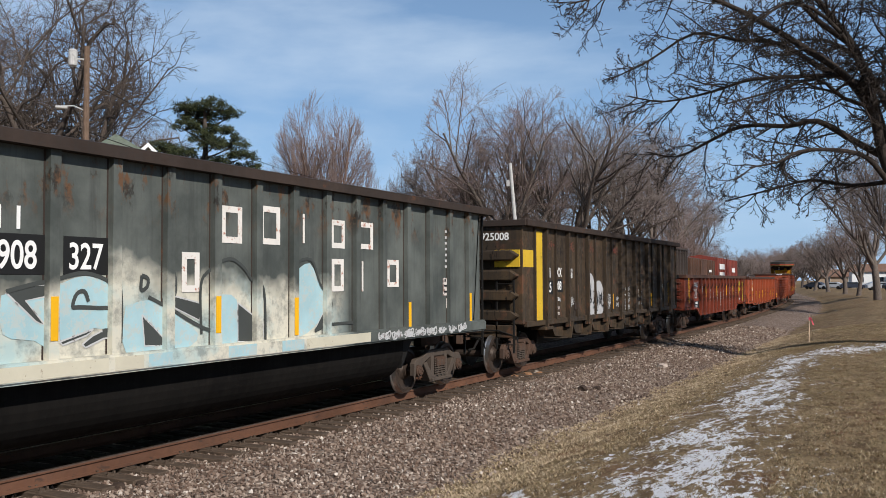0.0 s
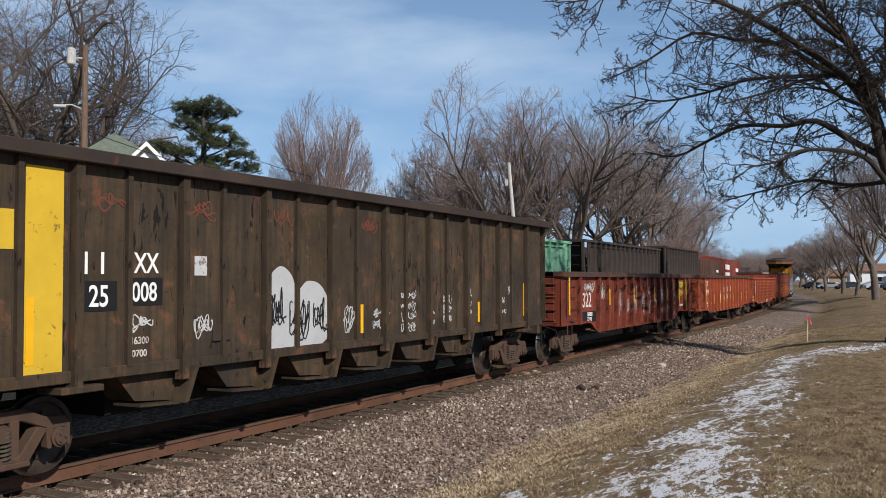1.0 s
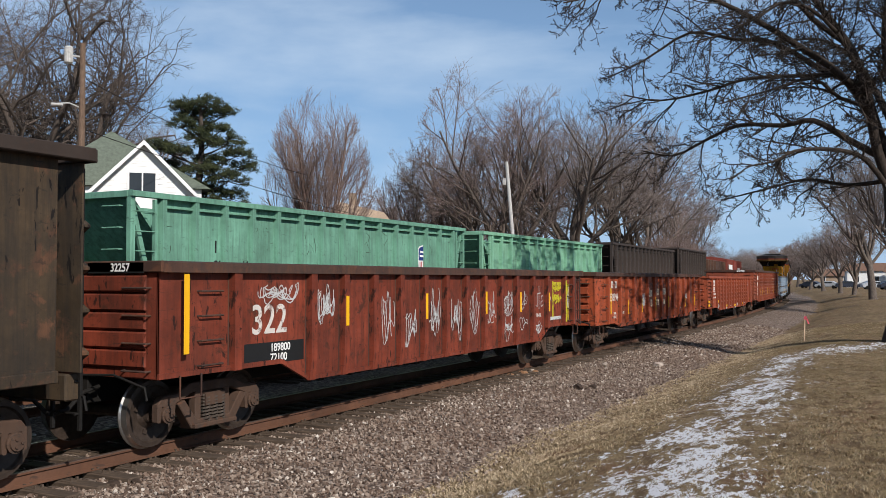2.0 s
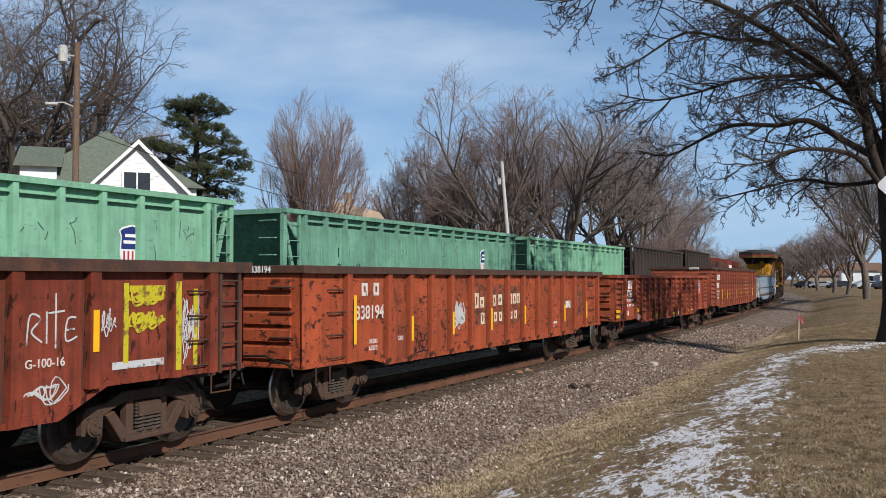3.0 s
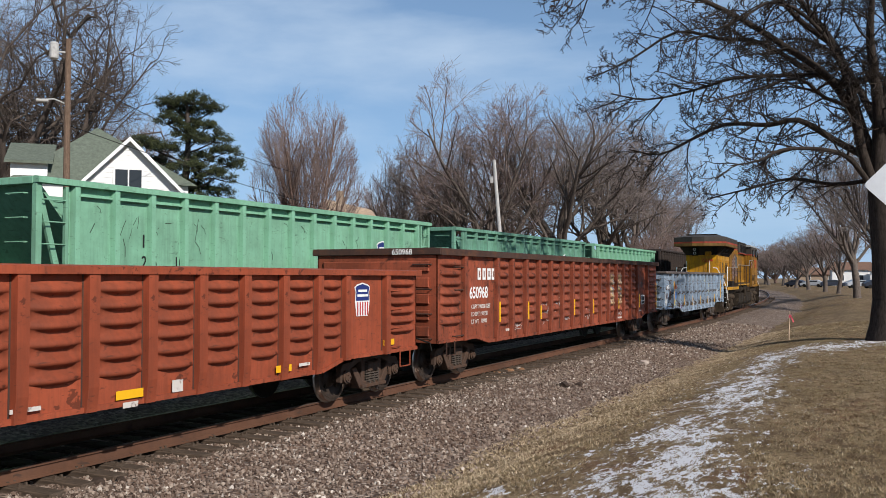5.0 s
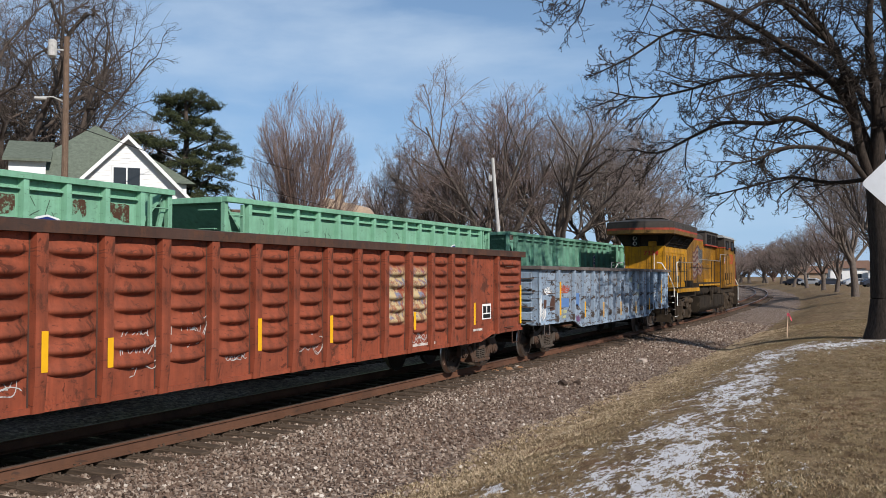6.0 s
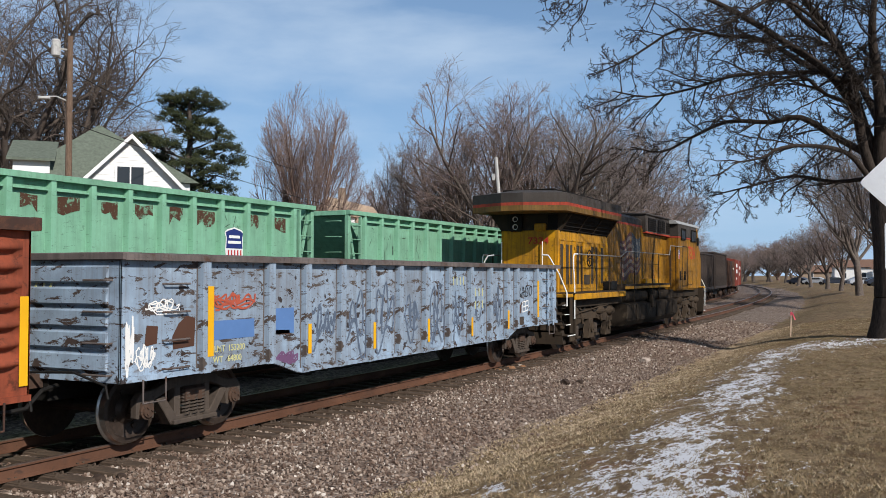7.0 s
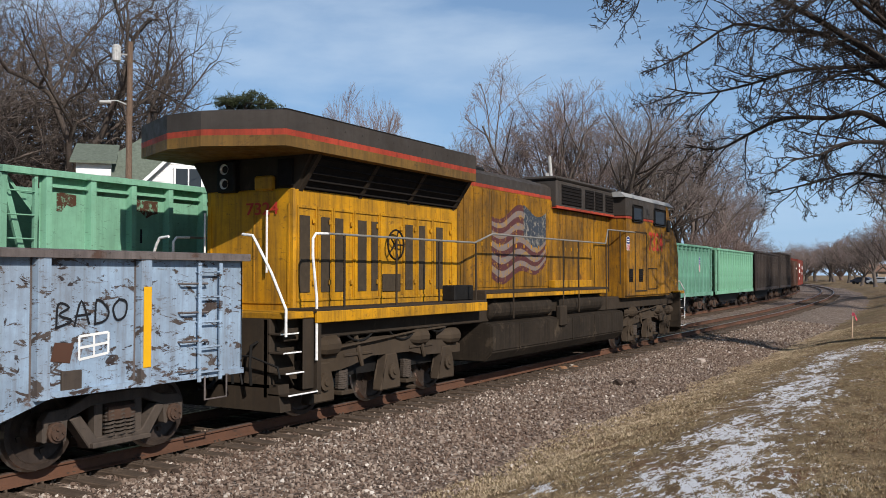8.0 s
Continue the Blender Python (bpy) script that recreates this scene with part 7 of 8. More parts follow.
def car_blue():
    ribs = [-6.65, -5.18, -4.22, -3.18, -2.20, -1.13, -0.05, 1.03, 2.15, 3.25, 4.30, 4.95, 6.35]
    car, x = gondola("peeling pale blue gondola covered with graffiti", 113.25, 129.5, 2.55, 0.92, 0.70, 3.4, P_BLUE, ribs, truck_in=1.75, group="cars of the near train", grey=True, end_mat=P_DUSTY, rib_proud=0.10, chord=0.10)
    p = x + 0.004
    reflectors(car, x + 0.104, [(-6.58, 1.14, 2.11), (6.36, 1.15, 2.12)], 0.12)
    reflectors(car, x + 0.104, [(-4.20, 1.0, 1.48), (-2.15, 0.93, 1.41), (0.0, 0.91, 1.38), (2.13, 0.9, 1.32), (4.28, 0.95, 1.4)])
    rust = worn_mark("rust_patch", (0.085, 0.04, 0.025), 0.7, (0.2, 0.25, 0.3))
    for pts in ([(-7.2, 1.28), (-6.8, 1.3), (-6.78, 1.68), (-6.95, 1.72), (-7.1, 1.62), (-7.22, 1.45)], [(-7.72, 1.35), (-7.5, 1.38), (-7.48, 1.6), (-7.68, 1.62)], [(5.1, 1.32), (5.35, 1.28), (5.4, 1.5), (5.15, 1.52)], [(-5.0, 1.35), (-4.6, 1.33), (-4.62, 1.4), (-5.0, 1.42)]):
        bm = bmesh.new()
        slab(bm, pts, "x", p, p + 0.002)
        part("rust_patch", fix(bm), rust, car)
    blue = worn_mark("deep_blue_patch", (0.10, 0.20, 0.42), 0.65, (0.25, 0.33, 0.42))
    for y0, y1, z0, z1 in ((-5.0, -4.5, 1.35, 1.75), (-6.5, -5.5, 1.35, 1.62)):
        part("blue_patch", bbox(p, p + 0.002, y0, y1, z0, z1, 0.0005), blue, car)
    scrawl("red_tag", random.Random(19), [(-6.5, 1.75, 1.0, 0.3, 4)], 0.03, M_SPRAY_RED, car, p + 0.003)
    scrawl("purple_tag", random.Random(20), [(-5.05, 0.86, 0.65, 0.22, 4)], 0.03, worn_mark("purple_spray", (0.16, 0.08, 0.16), 0.7), car, p)
    scrawl("white_tag", random.Random(21), [(-7.9, 1.05, 0.4, 0.35, 3), (-8.05, 0.95, 0.15, 0.8, 3), (-7.7, 1.75, 0.6, 0.2, 3)], 0.018, M_WHITE_CLEAN, car, p)
    scrawl("dark_tag", random.Random(22), [(-4.1, 0.8, 0.85, 1.3, 1), (-3.0, 0.8, 0.7, 1.4, 1), (-2.0, 0.8, 0.75, 1.4, 1), (-0.9, 0.8, 0.7, 1.3, 1), (0.2, 0.8, 0.7, 1.3, 1), (1.2, 0.8, 0.8, 1.3, 2), (2.3, 0.85, 0.8, 1.3, 1), (3.4, 0.85, 0.7, 1.3, 1)], 0.05, worn_mark("slate_spray", (0.10, 0.13, 0.18), 0.55, (0.22, 0.28, 0.36)), car, p)
    # four sprayed letters
    for i, pts in enumerate(([(5.17, 1.68), (5.19, 1.94), (5.33, 1.90), (5.20, 1.82), (5.37, 1.75), (5.15, 1.68)], [(5.40, 1.68), (5.49, 1.97), (5.60, 1.70)], [(5.40, 1.80), (5.62, 1.82)], [(5.68, 1.70), (5.70, 1.98), (5.86, 1.86), (5.82, 1.74), (5.66, 1.70)], [(6.02, 1.98), (5.93, 1.88), (5.98, 1.74), (6.10, 1.78), (6.12, 1.94), (6.00, 1.98)])):
        bm = bmesh.new()
        stroke(bm, smooth_line(pts), 0.028, p + 0.003 + 0.0012 * i)
        part("black_tag", bm, M_SPRAY_BLACK, car)
    bm = bmesh.new()
    for a, b in (((5.47, 1.31), (5.87, 1.36)), ((5.87, 1.36), (5.87, 1.60)), ((5.87, 1.60), (5.47, 1.57)), ((5.47, 1.57), (5.47, 1.31)), ((5.67, 1.33), (5.67, 1.59)), ((5.47, 1.44), (5.87, 1.48))):
        stroke(bm, [a, b], 0.03, p + 0.002)
    part("data_panel", bm, M_WHITE_CLEAN, car)
    pale = worn_mark("yellowed_lettering", (0.55, 0.53, 0.25), 0.56, (0.28, 0.34, 0.38))
    frames("letter_block", [(1.35 + 0.17 * i, 2.05, 0.1, 0.18) for i in range(4)] + [(2.3 + 0.2 * i, 1.78, 0.12, 0.18) for i in range(4)] + [(2.3 + 0.2 * i, 1.50, 0.12, 0.18) for i in range(4)], pale, car, p)
    words("load_data", "LD LMT  153200", 0.09, pale, car, -6.58, 1.18, p)
    words("load_data", "LT WT   64800", 0.09, pale, car, -6.58, 1.03, p)
    frames("reporting_mark", [(0.15, 2.22, 0.1, 0.14), (0.32, 2.22, 0.1, 0.14)], pale, car, 0.0)
    words("number", "47727", 0.20, pale, car, -8.13, 2.02, -0.35, 1.0, mirror_end=True)
    for y in (5.23,):
        part("placard_board", bbox(p, p + 0.03, y, y + 0.26, 0.98, 1.2, 0.004), M_TRUCK_GREY, car)
    ladder(car, x, 7.25, 0.38, 1.0, 2.3, 5, P_BLUE, 0.08)


car_bathtub(), car_hopper(), car_rust_red(), car_orange(), car_pressed(), car_tall_red(), car_blue()


# ---- the locomotive at the tail ----
P_YELLOW = paint("armour_yellow", (0.56, 0.265, 0.009), rust=(0.16, 0.075, 0.02), rust_at=0.64, streak=0.62, dirt=(0.07, 0.045, 0.02), dirt_amt=0.6, rough=0.5, fade=0.18, seed=33)
# streaked yellow for engine hood, cab and nose; its base also holds their shade
P_SHADED_OLD_YELLOW = paint("grimy_shaded_yellow", pits=0.6, pit=(0.05, 0.03, 0.012), base=(0.33, 0.150, 0.008), rust=(0.11, 0.05, 0.016), rust_at=0.58, streak=0.85, dirt=(0.05, 0.032, 0.016), dirt_amt=0.75, rough=0.55, fade=0.2, seed=45)
P_DIRTY_BAND = paint("grimy_wing_band", (0.19, 0.105, 0.028), rust=(0.10, 0.05, 0.02), rust_at=0.6, streak=0.6, dirt=(0.05, 0.035, 0.02), dirt_amt=0.6, seed=47)
P_ROOF = paint("roof_grey", (0.055, 0.047, 0.041), rust=(0.09, 0.06, 0.04), rust_at=0.66, streak=0.5, dirt=(0.04, 0.033, 0.027), dirt_amt=0.5, seed=35)
P_STRIPE = paint("red_stripe", (0.40, 0.055, 0.03), rust=(0.12, 0.04, 0.02), rust_at=0.68, streak=0.5, dirt=(0.07, 0.03, 0.02), dirt_amt=0.5, seed=37)
P_FRAME = paint("frame_grey", (0.046, 0.034, 0.024), rust=(0.075, 0.055, 0.04), rust_at=0.6, streak=0.6, dirt=(0.03, 0.025, 0.02), dirt_amt=0.55, rough=0.85, spec=0.06, seed=39)
P_TANK = paint("tank_grey", (0.034, 0.026, 0.019), rust=(0.075, 0.056, 0.038), rust_at=0.57, streak=0.75, dirt=(0.018, 0.015, 0.012), dirt_amt=0.6, rough=0.85, spec=0.06, seed=41)
P_MUD = paint("truck_dust", (0.062, 0.045, 0.030), rust=(0.08, 0.06, 0.045), rust_at=0.6, streak=0.3, dirt=(0.045, 0.036, 0.03), dirt_amt=0.6, rough=0.85, spec=0.06, seed=43)
M_GRILLE = plain("dark_grille", (0.013, 0.011, 0.010), 0.8, spec=0.08)
M_CAB_GLASS = Mat("dusty_cab_glass", 0.3, spec=0.12).done((0.012, 0.012, 0.013))
M_VENT = plain("brown_vent", (0.05, 0.036, 0.022), 0.7)
M_RAILING = plain("railing_grey", (0.20, 0.19, 0.17), 0.5)
M_WHITE_RAIL = plain("white_railing", (0.74, 0.73, 0.70), 0.5)


def louvre(loco, name, x, y0, y1, z0, z1, frame_mat, slats, lean=0.0):
    """A framed dark opening with slats, on the +X side, leaning out by lean at its top."""
    bm = bmesh.new()
    slab(bm, [(x + 0.004, z0), (x + 0.012, z0), (x + 0.012 + lean, z1), (x + 0.004 + lean, z1)], "y", y0, y1)
    unit = part(name, fix(bm), M_GRILLE, loco)
    for i in range(slats):
        f = (i + 0.5) / slats
        z = z0 + (z1 - z0) * f
        xx = x + 0.012 + lean * f
        bm = bmesh.new()
        slab(bm, [(xx, z - 0.01), (xx + 0.02, z - 0.02), (xx + 0.022, z - 0.012), (xx, z + 0.004)], "y", y0 + 0.02, y1 - 0.02)
        part("slat", fix(bm), M_GRILLE, unit)
    return unit


def six_wheel_truck(loco, y, flip):
    frame_bm = bmesh.new()
    k = -1 if flip else 1
    for s in (1, -1):
        a, b = sorted((s * 1.02, s * 1.20))
        slab(frame_bm, [(-2.65 * k, 0.66), (-2.55 * k, 0.92), (-2.1 * k, 0.98), (-1.6 * k, 1.02), (-0.9 * k, 1.18), (0.4 * k, 1.18), (1.0 * k, 1.0), (2.2 * k, 0.98), (2.6 * k, 0.86), (2.6 * k, 0.70), (1.2 * k, 0.74), (0.7 * k, 0.84), (-0.6 * k, 0.86), (-1.2 * k, 0.74), (-1.5 * k, 0.70)], "x", a, b)
    truck = part("truck", fix(frame_bm), P_MUD, loco)
    truck.matrix_basis = pose(0, y, 0)
    for s in (1, -1):
        for ax in (-2.0, 0.0, 2.0):
            a, b = sorted((s * 1.04, s * 1.24))
            bm = bmesh.new()
            slab(bm, [(ax - 0.36, 0.22), (ax + 0.30, 0.22), (ax + 0.26, 0.5), (ax + 0.17, 0.86), (ax - 0.17, 0.86), (ax - 0.24, 0.5)], "x", a, b)
            bmesh.ops.bevel(bm, geom=bm.edges[:], offset=0.025, segments=1, affect="EDGES")
            part("axle_box", fix(bm), P_MUD, truck)
            bm = bmesh.new()
            tube(bm, [(s * 1.23, ax, 0.55), (s * 1.29, ax, 0.55), (s * 1.295, ax, 0.55), (s * 1.32, ax, 0.55)], [0.14, 0.14, 0.07, 0.06], 14)
            part("axle_cap", bm, P_MUD, truck)
            if ax < 2.0:
                bm = bmesh.new()
                pts = [(s * (1.13 + 0.09 * math.cos(0.7 * i)), ax + 1.0 * (0.62 if not flip else 0.62) + 0.10 * math.sin(0.7 * i), 0.36 + 0.0042 * i) for i in range(80)]
                tube(bm, pts, 0.022, 5)
                part("coil_spring", bm, M_TRUCK_GREY, truck)
                part("spring_seat", bbox(*sorted((s * 1.02, s * 1.26)), ax + 0.46, ax + 0.80, 0.28, 0.35, 0.01), P_MUD, truck)
        bm = bmesh.new()
        tube(bm, [(s * 1.20, -2.5, 1.0), (s * 1.26, -1.9, 1.06), (s * 1.26, -0.4, 1.14), (s * 1.24, 0.6, 1.20), (s * 1.24, 1.9, 1.24)], 0.022, 6)
        part("brake_pipe", bm, P_MUD, truck)
        for yy, zz, r in ((-1.95, 1.12, 0.17), (0.9, 1.10, 0.15), (2.1, 1.05, 0.16)):
            bm = bmesh.new()
            tube(bm, [(s * 1.05, yy - 0.3, zz), (s * 1.2, yy - 0.05, zz), (s * 1.2, yy + 0.25, zz)], [r * 0.6, r, r], 12)
            part("brake_cylinder", bm, P_MUD, truck)
        for yy, ln, drop in ((-1.5, 0.9, 0.16), (-0.2, 1.1, 0.22), (1.2, 0.8, 0.15), (-2.3, 0.7, 0.2)):
            bm = bmesh.new()
            tube(bm, [(s * 1.22, yy + ln * i / 8, 1.36 - drop * 4 * (i / 8) * (1 - i / 8) - 0.10 * (i / 8)) for i in range(9)], 0.020, 6)
            part("cable", bm, M_BLACK, truck)
        for yy in (-1.0, 1.05):
            bm = bmesh.new()
            tube(bm, [(s * 1.16, yy - 0.05, 1.28), (s * 1.22, yy, 0.95), (s * 1.24, yy + 0.06, 0.72)], [0.05, 0.05, 0.035], 8)
            part("damper", bm, P_MUD, truck)
            part("frame_rib", bbox(*sorted((s * 1.18, s * 1.225)), yy - 0.42, yy + 0.42, 0.90, 0.95, 0.008), P_MUD, truck)
    bm = bmesh.new()
    box(bm, -1.0, 1.0, -2.3, 2.3, 0.55, 0.95)
    part("transom", bm, M_BLACK, truck)
    for ax in (-2.0, 0.0, 2.0):
        at = (0, y + ax, 0.533)
        WHEELSETS.append((share("wheelset", WHEEL_42, loco, m=Matrix.Translation(at)), at, 0.533, -15.0))


def locomotive():
    loco = tagged(new("diesel_locomotive"), "weathered yellow and grey diesel locomotive with a painted flag", "locomotive")
    CARS.append((loco, NEAR_X, 141.6, -15.0))
    # frame, walkways and fuel tank
    part("underframe", bbox(-1.25, 1.25, -10.9, 10.9, 1.25, 1.62, 0.02), P_FRAME, loco)
    for s in (1, -1):
        part("walkway", bbox(*sorted((s * 0.9, s * 1.52)), -10.45, -4.7, 1.66, 1.74, 0.01), P_FRAME, loco)
        part("walkway_edge", bbox(*sorted((s * 1.47, s * 1.53)), -10.45, -4.7, 1.52, 1.70, 0.01), P_YELLOW, loco)
        part("walkway", bbox(*sorted((s * 0.9, s * 1.50)), -4.7, 2.8, 1.86, 1.93, 0.01), P_FRAME, loco)
        part("walkway_edge", bbox(*sorted((s * 1.42, s * 1.49)), -4.7, 2.8, 1.76, 1.88, 0.01), P_YELLOW, loco)
        part("walkway_riser", bbox(*sorted((s * 0.9, s * 1.50)), -4.74, -4.68, 1.62, 1.93, 0.01), P_FRAME, loco)
        for y0, y1 in ((-4.2, -0.85), (-0.35, 2.75)):
            bm = bmesh.new()
            e = s * 1.16
            tube(bm, [(e, y0, 1.50), (e, y0 + 0.08, 1.50), (e, y1 - 0.08, 1.50), (e, y1, 1.50)], [0.16, 0.24, 0.24, 0.16], 18)
            part("air_reservoir", bm, P_TANK, loco, smooth=False)
    bm = bmesh.new()
    slab(bm, [(-1.30, 0.40), (1.30, 0.40), (1.48, 0.62), (1.48, 1.20), (1.25, 1.24), (-1.25, 1.24), (-1.48, 1.20), (-1.48, 0.62)], "y", -4.4, 4.2)
    bmesh.ops.bevel(bm, geom=bm.edges[:], offset=0.03, segments=2, affect="EDGES")
    part("fuel_tank", fix(bm), P_TANK, loco)
    for y in (-3.0, -1.4, 0.2, 1.8, 3.2):
        part("tank_seam", bbox(1.478, 1.492, y - 0.02, y + 0.02, 0.62, 1.19, 0.003), P_TANK, loco)
    part("fuel_filler", bbox(1.40, 1.56, -0.75, -0.35, 1.0, 1.5, 0.03), P_FRAME, loco)
    # rear hood with its doors
    part("rear_hood", bbox(-0.95, 0.95, -10.3, -4.95, 1.66, 3.66, 0.03), P_YELLOW, loco)
    for y, w in ((-10.05, 0.26), (-9.5, 0.24), (-9.12, 0.22), (-8.44, 0.26), (-8.05, 0.2), (-6.88, 0.26), (-6.42, 0.26), (-5.72, 0.26)):
        louvre(loco, "vent", 0.95, y - w / 2, y + w / 2, 1.98, 3.22, P_YELLOW, 0).data.materials[0] = M_VENT
    for y0, y1 in ((-10.25, -9.75), (-9.72, -9.32), (-9.3, -8.7), (-8.68, -7.9), (-7.88, -7.1), (-7.08, -6.6), (-6.58, -6.0), (-5.98, -5.2)):
        bm = bmesh.new()
        for a, b, c, d in ((y0, y1, 1.84, 1.88), (y0, y1, 3.34, 3.38), (y0, y0 + 0.03, 1.882, 3.338), (y1 - 0.03, y1, 1.882, 3.338)):
            box(bm, 0.948, 0.972, a, b, c, d)
        part("door_frame", bm, P_YELLOW, loco)
        for z in (2.1, 3.1):
            part("latch", bbox(0.972, 0.99, y1 - 0.12, y1 - 0.06, z, z + 0.08, 0.004), P_YELLOW, loco)
    part("hatch", bbox(0.95, 0.975, -7.8, -7.2, 1.96, 2.28, 0.006), M_VENT, loco)
    bm = bmesh.new()     # hand brake wheel
    rim = [(1.06, -7.5 + 0.27 * math.cos(a * math.pi / 10), 2.82 + 0.27 * math.sin(a * math.pi / 10)) for a in range(21)]
    tube(bm, rim, 0.018, 6, cap=False)
    for a in range(5):
        q = a * 2 * math.pi / 5
        tube(bm, [(1.03, -7.5, 2.82), (1.06, -7.5 + 0.27 * math.cos(q), 2.82 + 0.27 * math.sin(q))], 0.014, 5)
    part("brake_wheel", bm, M_BLACK, loco)
    # radiator wing, cut off at the rear corners
    plan = [(1.52, -5.2), (1.52, -11.2), (0.35, -11.75), (-0.35, -11.75), (-1.52, -11.2), (-1.52, -5.2)]
    for name, z0, z1, mat, grow in (("wing_band", 4.17, 4.33, P_DIRTY_BAND, 0.0), ("wing_stripe", 4.33, 4.42, P_STRIPE, 0.0), ("wing_fascia", 4.42, 4.70, P_ROOF, 0.0)):
        bm = bmesh.new()
        slab(bm, plan, "z", z0, z1)
        part(name, fix(bm), mat, loco)
    bm = bmesh.new()
    lo = [bm.verts.new((x, y, 4.70)) for x, y in plan]
    hi = [bm.verts.new((x * 0.62, y if y > -6 else y + 0.7, 4.84)) for x, y in plan]
    for i in range(6):
        bm.faces.new((lo[i], lo[(i + 1) % 6], hi[(i + 1) % 6], hi[i]))
    bm.faces.new(hi), bm.faces.new(lo[::-1])
    part("wing_roof", fix(bm), P_ROOF, loco)
    part("fan_grating", bbox(-0.85, 0.85, -10.4, -5.3, 4.86, 4.92, 0.01), M_GRILLE, loco)
    for i in range(12):
        y = -10.7 + 0.48 * i
        part("rivet_plate", bbox(1.52, 1.527, y, y + 0.03, 4.56, 4.59, 0.002), P_ROOF, loco)
    for s in (1, -1):       # sloping radiator screens under the wing
        bm = bmesh.new()
        slab(bm, [(s * 0.93, 3.62), (s * 1.32, 4.18), (s * 0.80, 4.18), (s * 0.80, 3.62)], "y", -10.15, -5.0)
        part("radiator_body", fix(bm), M_GRILLE, loco)
        for y in (-10.15, -8.5, -6.9, -5.15):
            bm = bmesh.new()
            slab(bm, [(s * 0.95, 3.60), (s * 1.36, 4.18), (s * 1.28, 4.18), (s * 0.90, 3.60)], "y", y - 0.05, y + 0.05)
            part("radiator_strut", fix(bm), P_FRAME, loco)
        for i in range(5):
            f = (i + 0.5) / 5
            bm = bmesh.new()
            xx = 0.94 + 0.38 * f
            slab(bm, [(s * xx, 3.62 + 0.56 * f), (s * (xx + 0.03), 3.60 + 0.56 * f), (s * (xx + 0.03), 3.61 + 0.56 * f), (s * xx, 3.635 + 0.56 * f)], "y", -10.1, -5.05)
            part("radiator_slat", fix(bm), M_GRILLE, loco)
    # rear face: lamps, sand filler, headlight recess
    bm = bmesh.new()
    slab(bm, [(-0.93, 3.6), (0.93, 3.6), (1.25, 4.18), (-1.25, 4.18)], "y", -10.28, -10.1)
    part("rear_panel", fix(bm), P_FRAME, loco)
    part("sand_filler", bbox(0.18, 0.55, -10.40, -10.27, 3.62, 3.86, 0.03), P_YELLOW, loco)
    louvre(loco, "rear_vent", 0.0, 0, 0.01, 0, 0.01, P_FRAME, 0).matrix_basis = pose(0.7, -10.29, 3.7)
    part("rear_grille", bbox(0.62, 0.92, -10.34, -10.28, 3.68, 4.12, 0.01), M_GRILLE, loco)
    part("lamp_box", bbox(-0.62, -0.22, -10.42, -10.26, 3.62, 4.14, 0.03), M_BLACK, loco)
    for z in (3.76, 4.0):
        bm = bmesh.new()
        lathe(bm, [(0.0, 0.001), (-0.01, 0.05), (-0.035, 0.085), (-0.05, 0.09)], 16, "y")
        bmesh.ops.translate(bm, verts=bm.verts[:], vec=(-0.42, -10.40, z))
        part("headlight", bm, plain("lamp_glass", (0.75, 0.75, 0.72), 0.15, 0.4, 0.05), loco)
    bm = bmesh.new()
    for a, b, c, d in ((-0.85, 0.85, 1.8, 1.83), (-0.85, -0.82, 1.832, 3.4), (0.10, 0.13, 1.832, 3.38), (0.82, 0.85, 1.832, 3.4)):
        box(bm, a, b, -10.318, -10.298, c, d)
    part("rear_door_frame", bm, P_YELLOW, loco)
    words("number", "7324", 0.20, M_RED_NUMBER, loco, -10.324, 3.24, -0.05, 1.25, mirror_end=True)
    # engine hood
    bm = bmesh.new()
    slab(bm, [(-0.95, 1.90), (0.95, 1.90), (0.95, 4.20), (-0.95, 4.20)], "y", -4.95, 5.0)
    part("engine_hood", fix(bm), P_SHADED_OLD_YELLOW, loco)
    bm = bmesh.new()
    slab(bm, [(-0.955, 4.20), (0.955, 4.20), (0.955, 4.28), (-0.955, 4.28)], "y", -4.95, 5.0)
    part("hood_stripe", fix(bm), P_STRIPE, loco)
    bm = bmesh.new()
    slab(bm, [(-0.95, 4.28), (0.95, 4.28), (0.94, 4.50), (0.80, 4.60), (-0.80, 4.60), (-0.94, 4.50)], "y", -4.95, 5.0)
    part("hood_roof", fix(bm), P_ROOF, loco)
    part("exhaust_stack", bbox(-0.4, 0.4, -3.9, -2.6, 4.55, 4.80, 0.05), M_BLACK, loco)
    part("roof_hatch", bbox(-0.6, 0.6, -2.2, -0.3, 4.58, 4.68, 0.03), P_ROOF, loco)
    for i in range(17):
        y = -4.7 + 0.44 * i
        part("hood_door", bbox(0.95, 0.966, y + 0.012, y + 0.428, 1.98, 4.16, 0.005), P_SHADED_OLD_YELLOW, loco)
        part("latch", bbox(0.966, 0.985, y + 0.36, y + 0.40, 2.9, 2.99, 0.004), P_YELLOW, loco)
    part("lower_cabinet", bbox(0.95, 1.12, -0.1, 2.6, 1.93, 2.12, 0.01), P_YELLOW, loco)
    part("battery_box", bbox(0.95, 1.25, -5.6, -4.8, 1.74, 2.05, 0.02), M_BLACK, loco)
    # equipment cabin ahead of the hood
    part("equipment_cabin", bbox(-1.12, 1.12, 0.05, 4.45, 3.98, 4.72, 0.04), P_ROOF, loco)
    part("cabin_stripe", bbox(-1.13, 1.13, 0.05, 4.45, 3.98, 4.05, 0.01), P_STRIPE, loco)
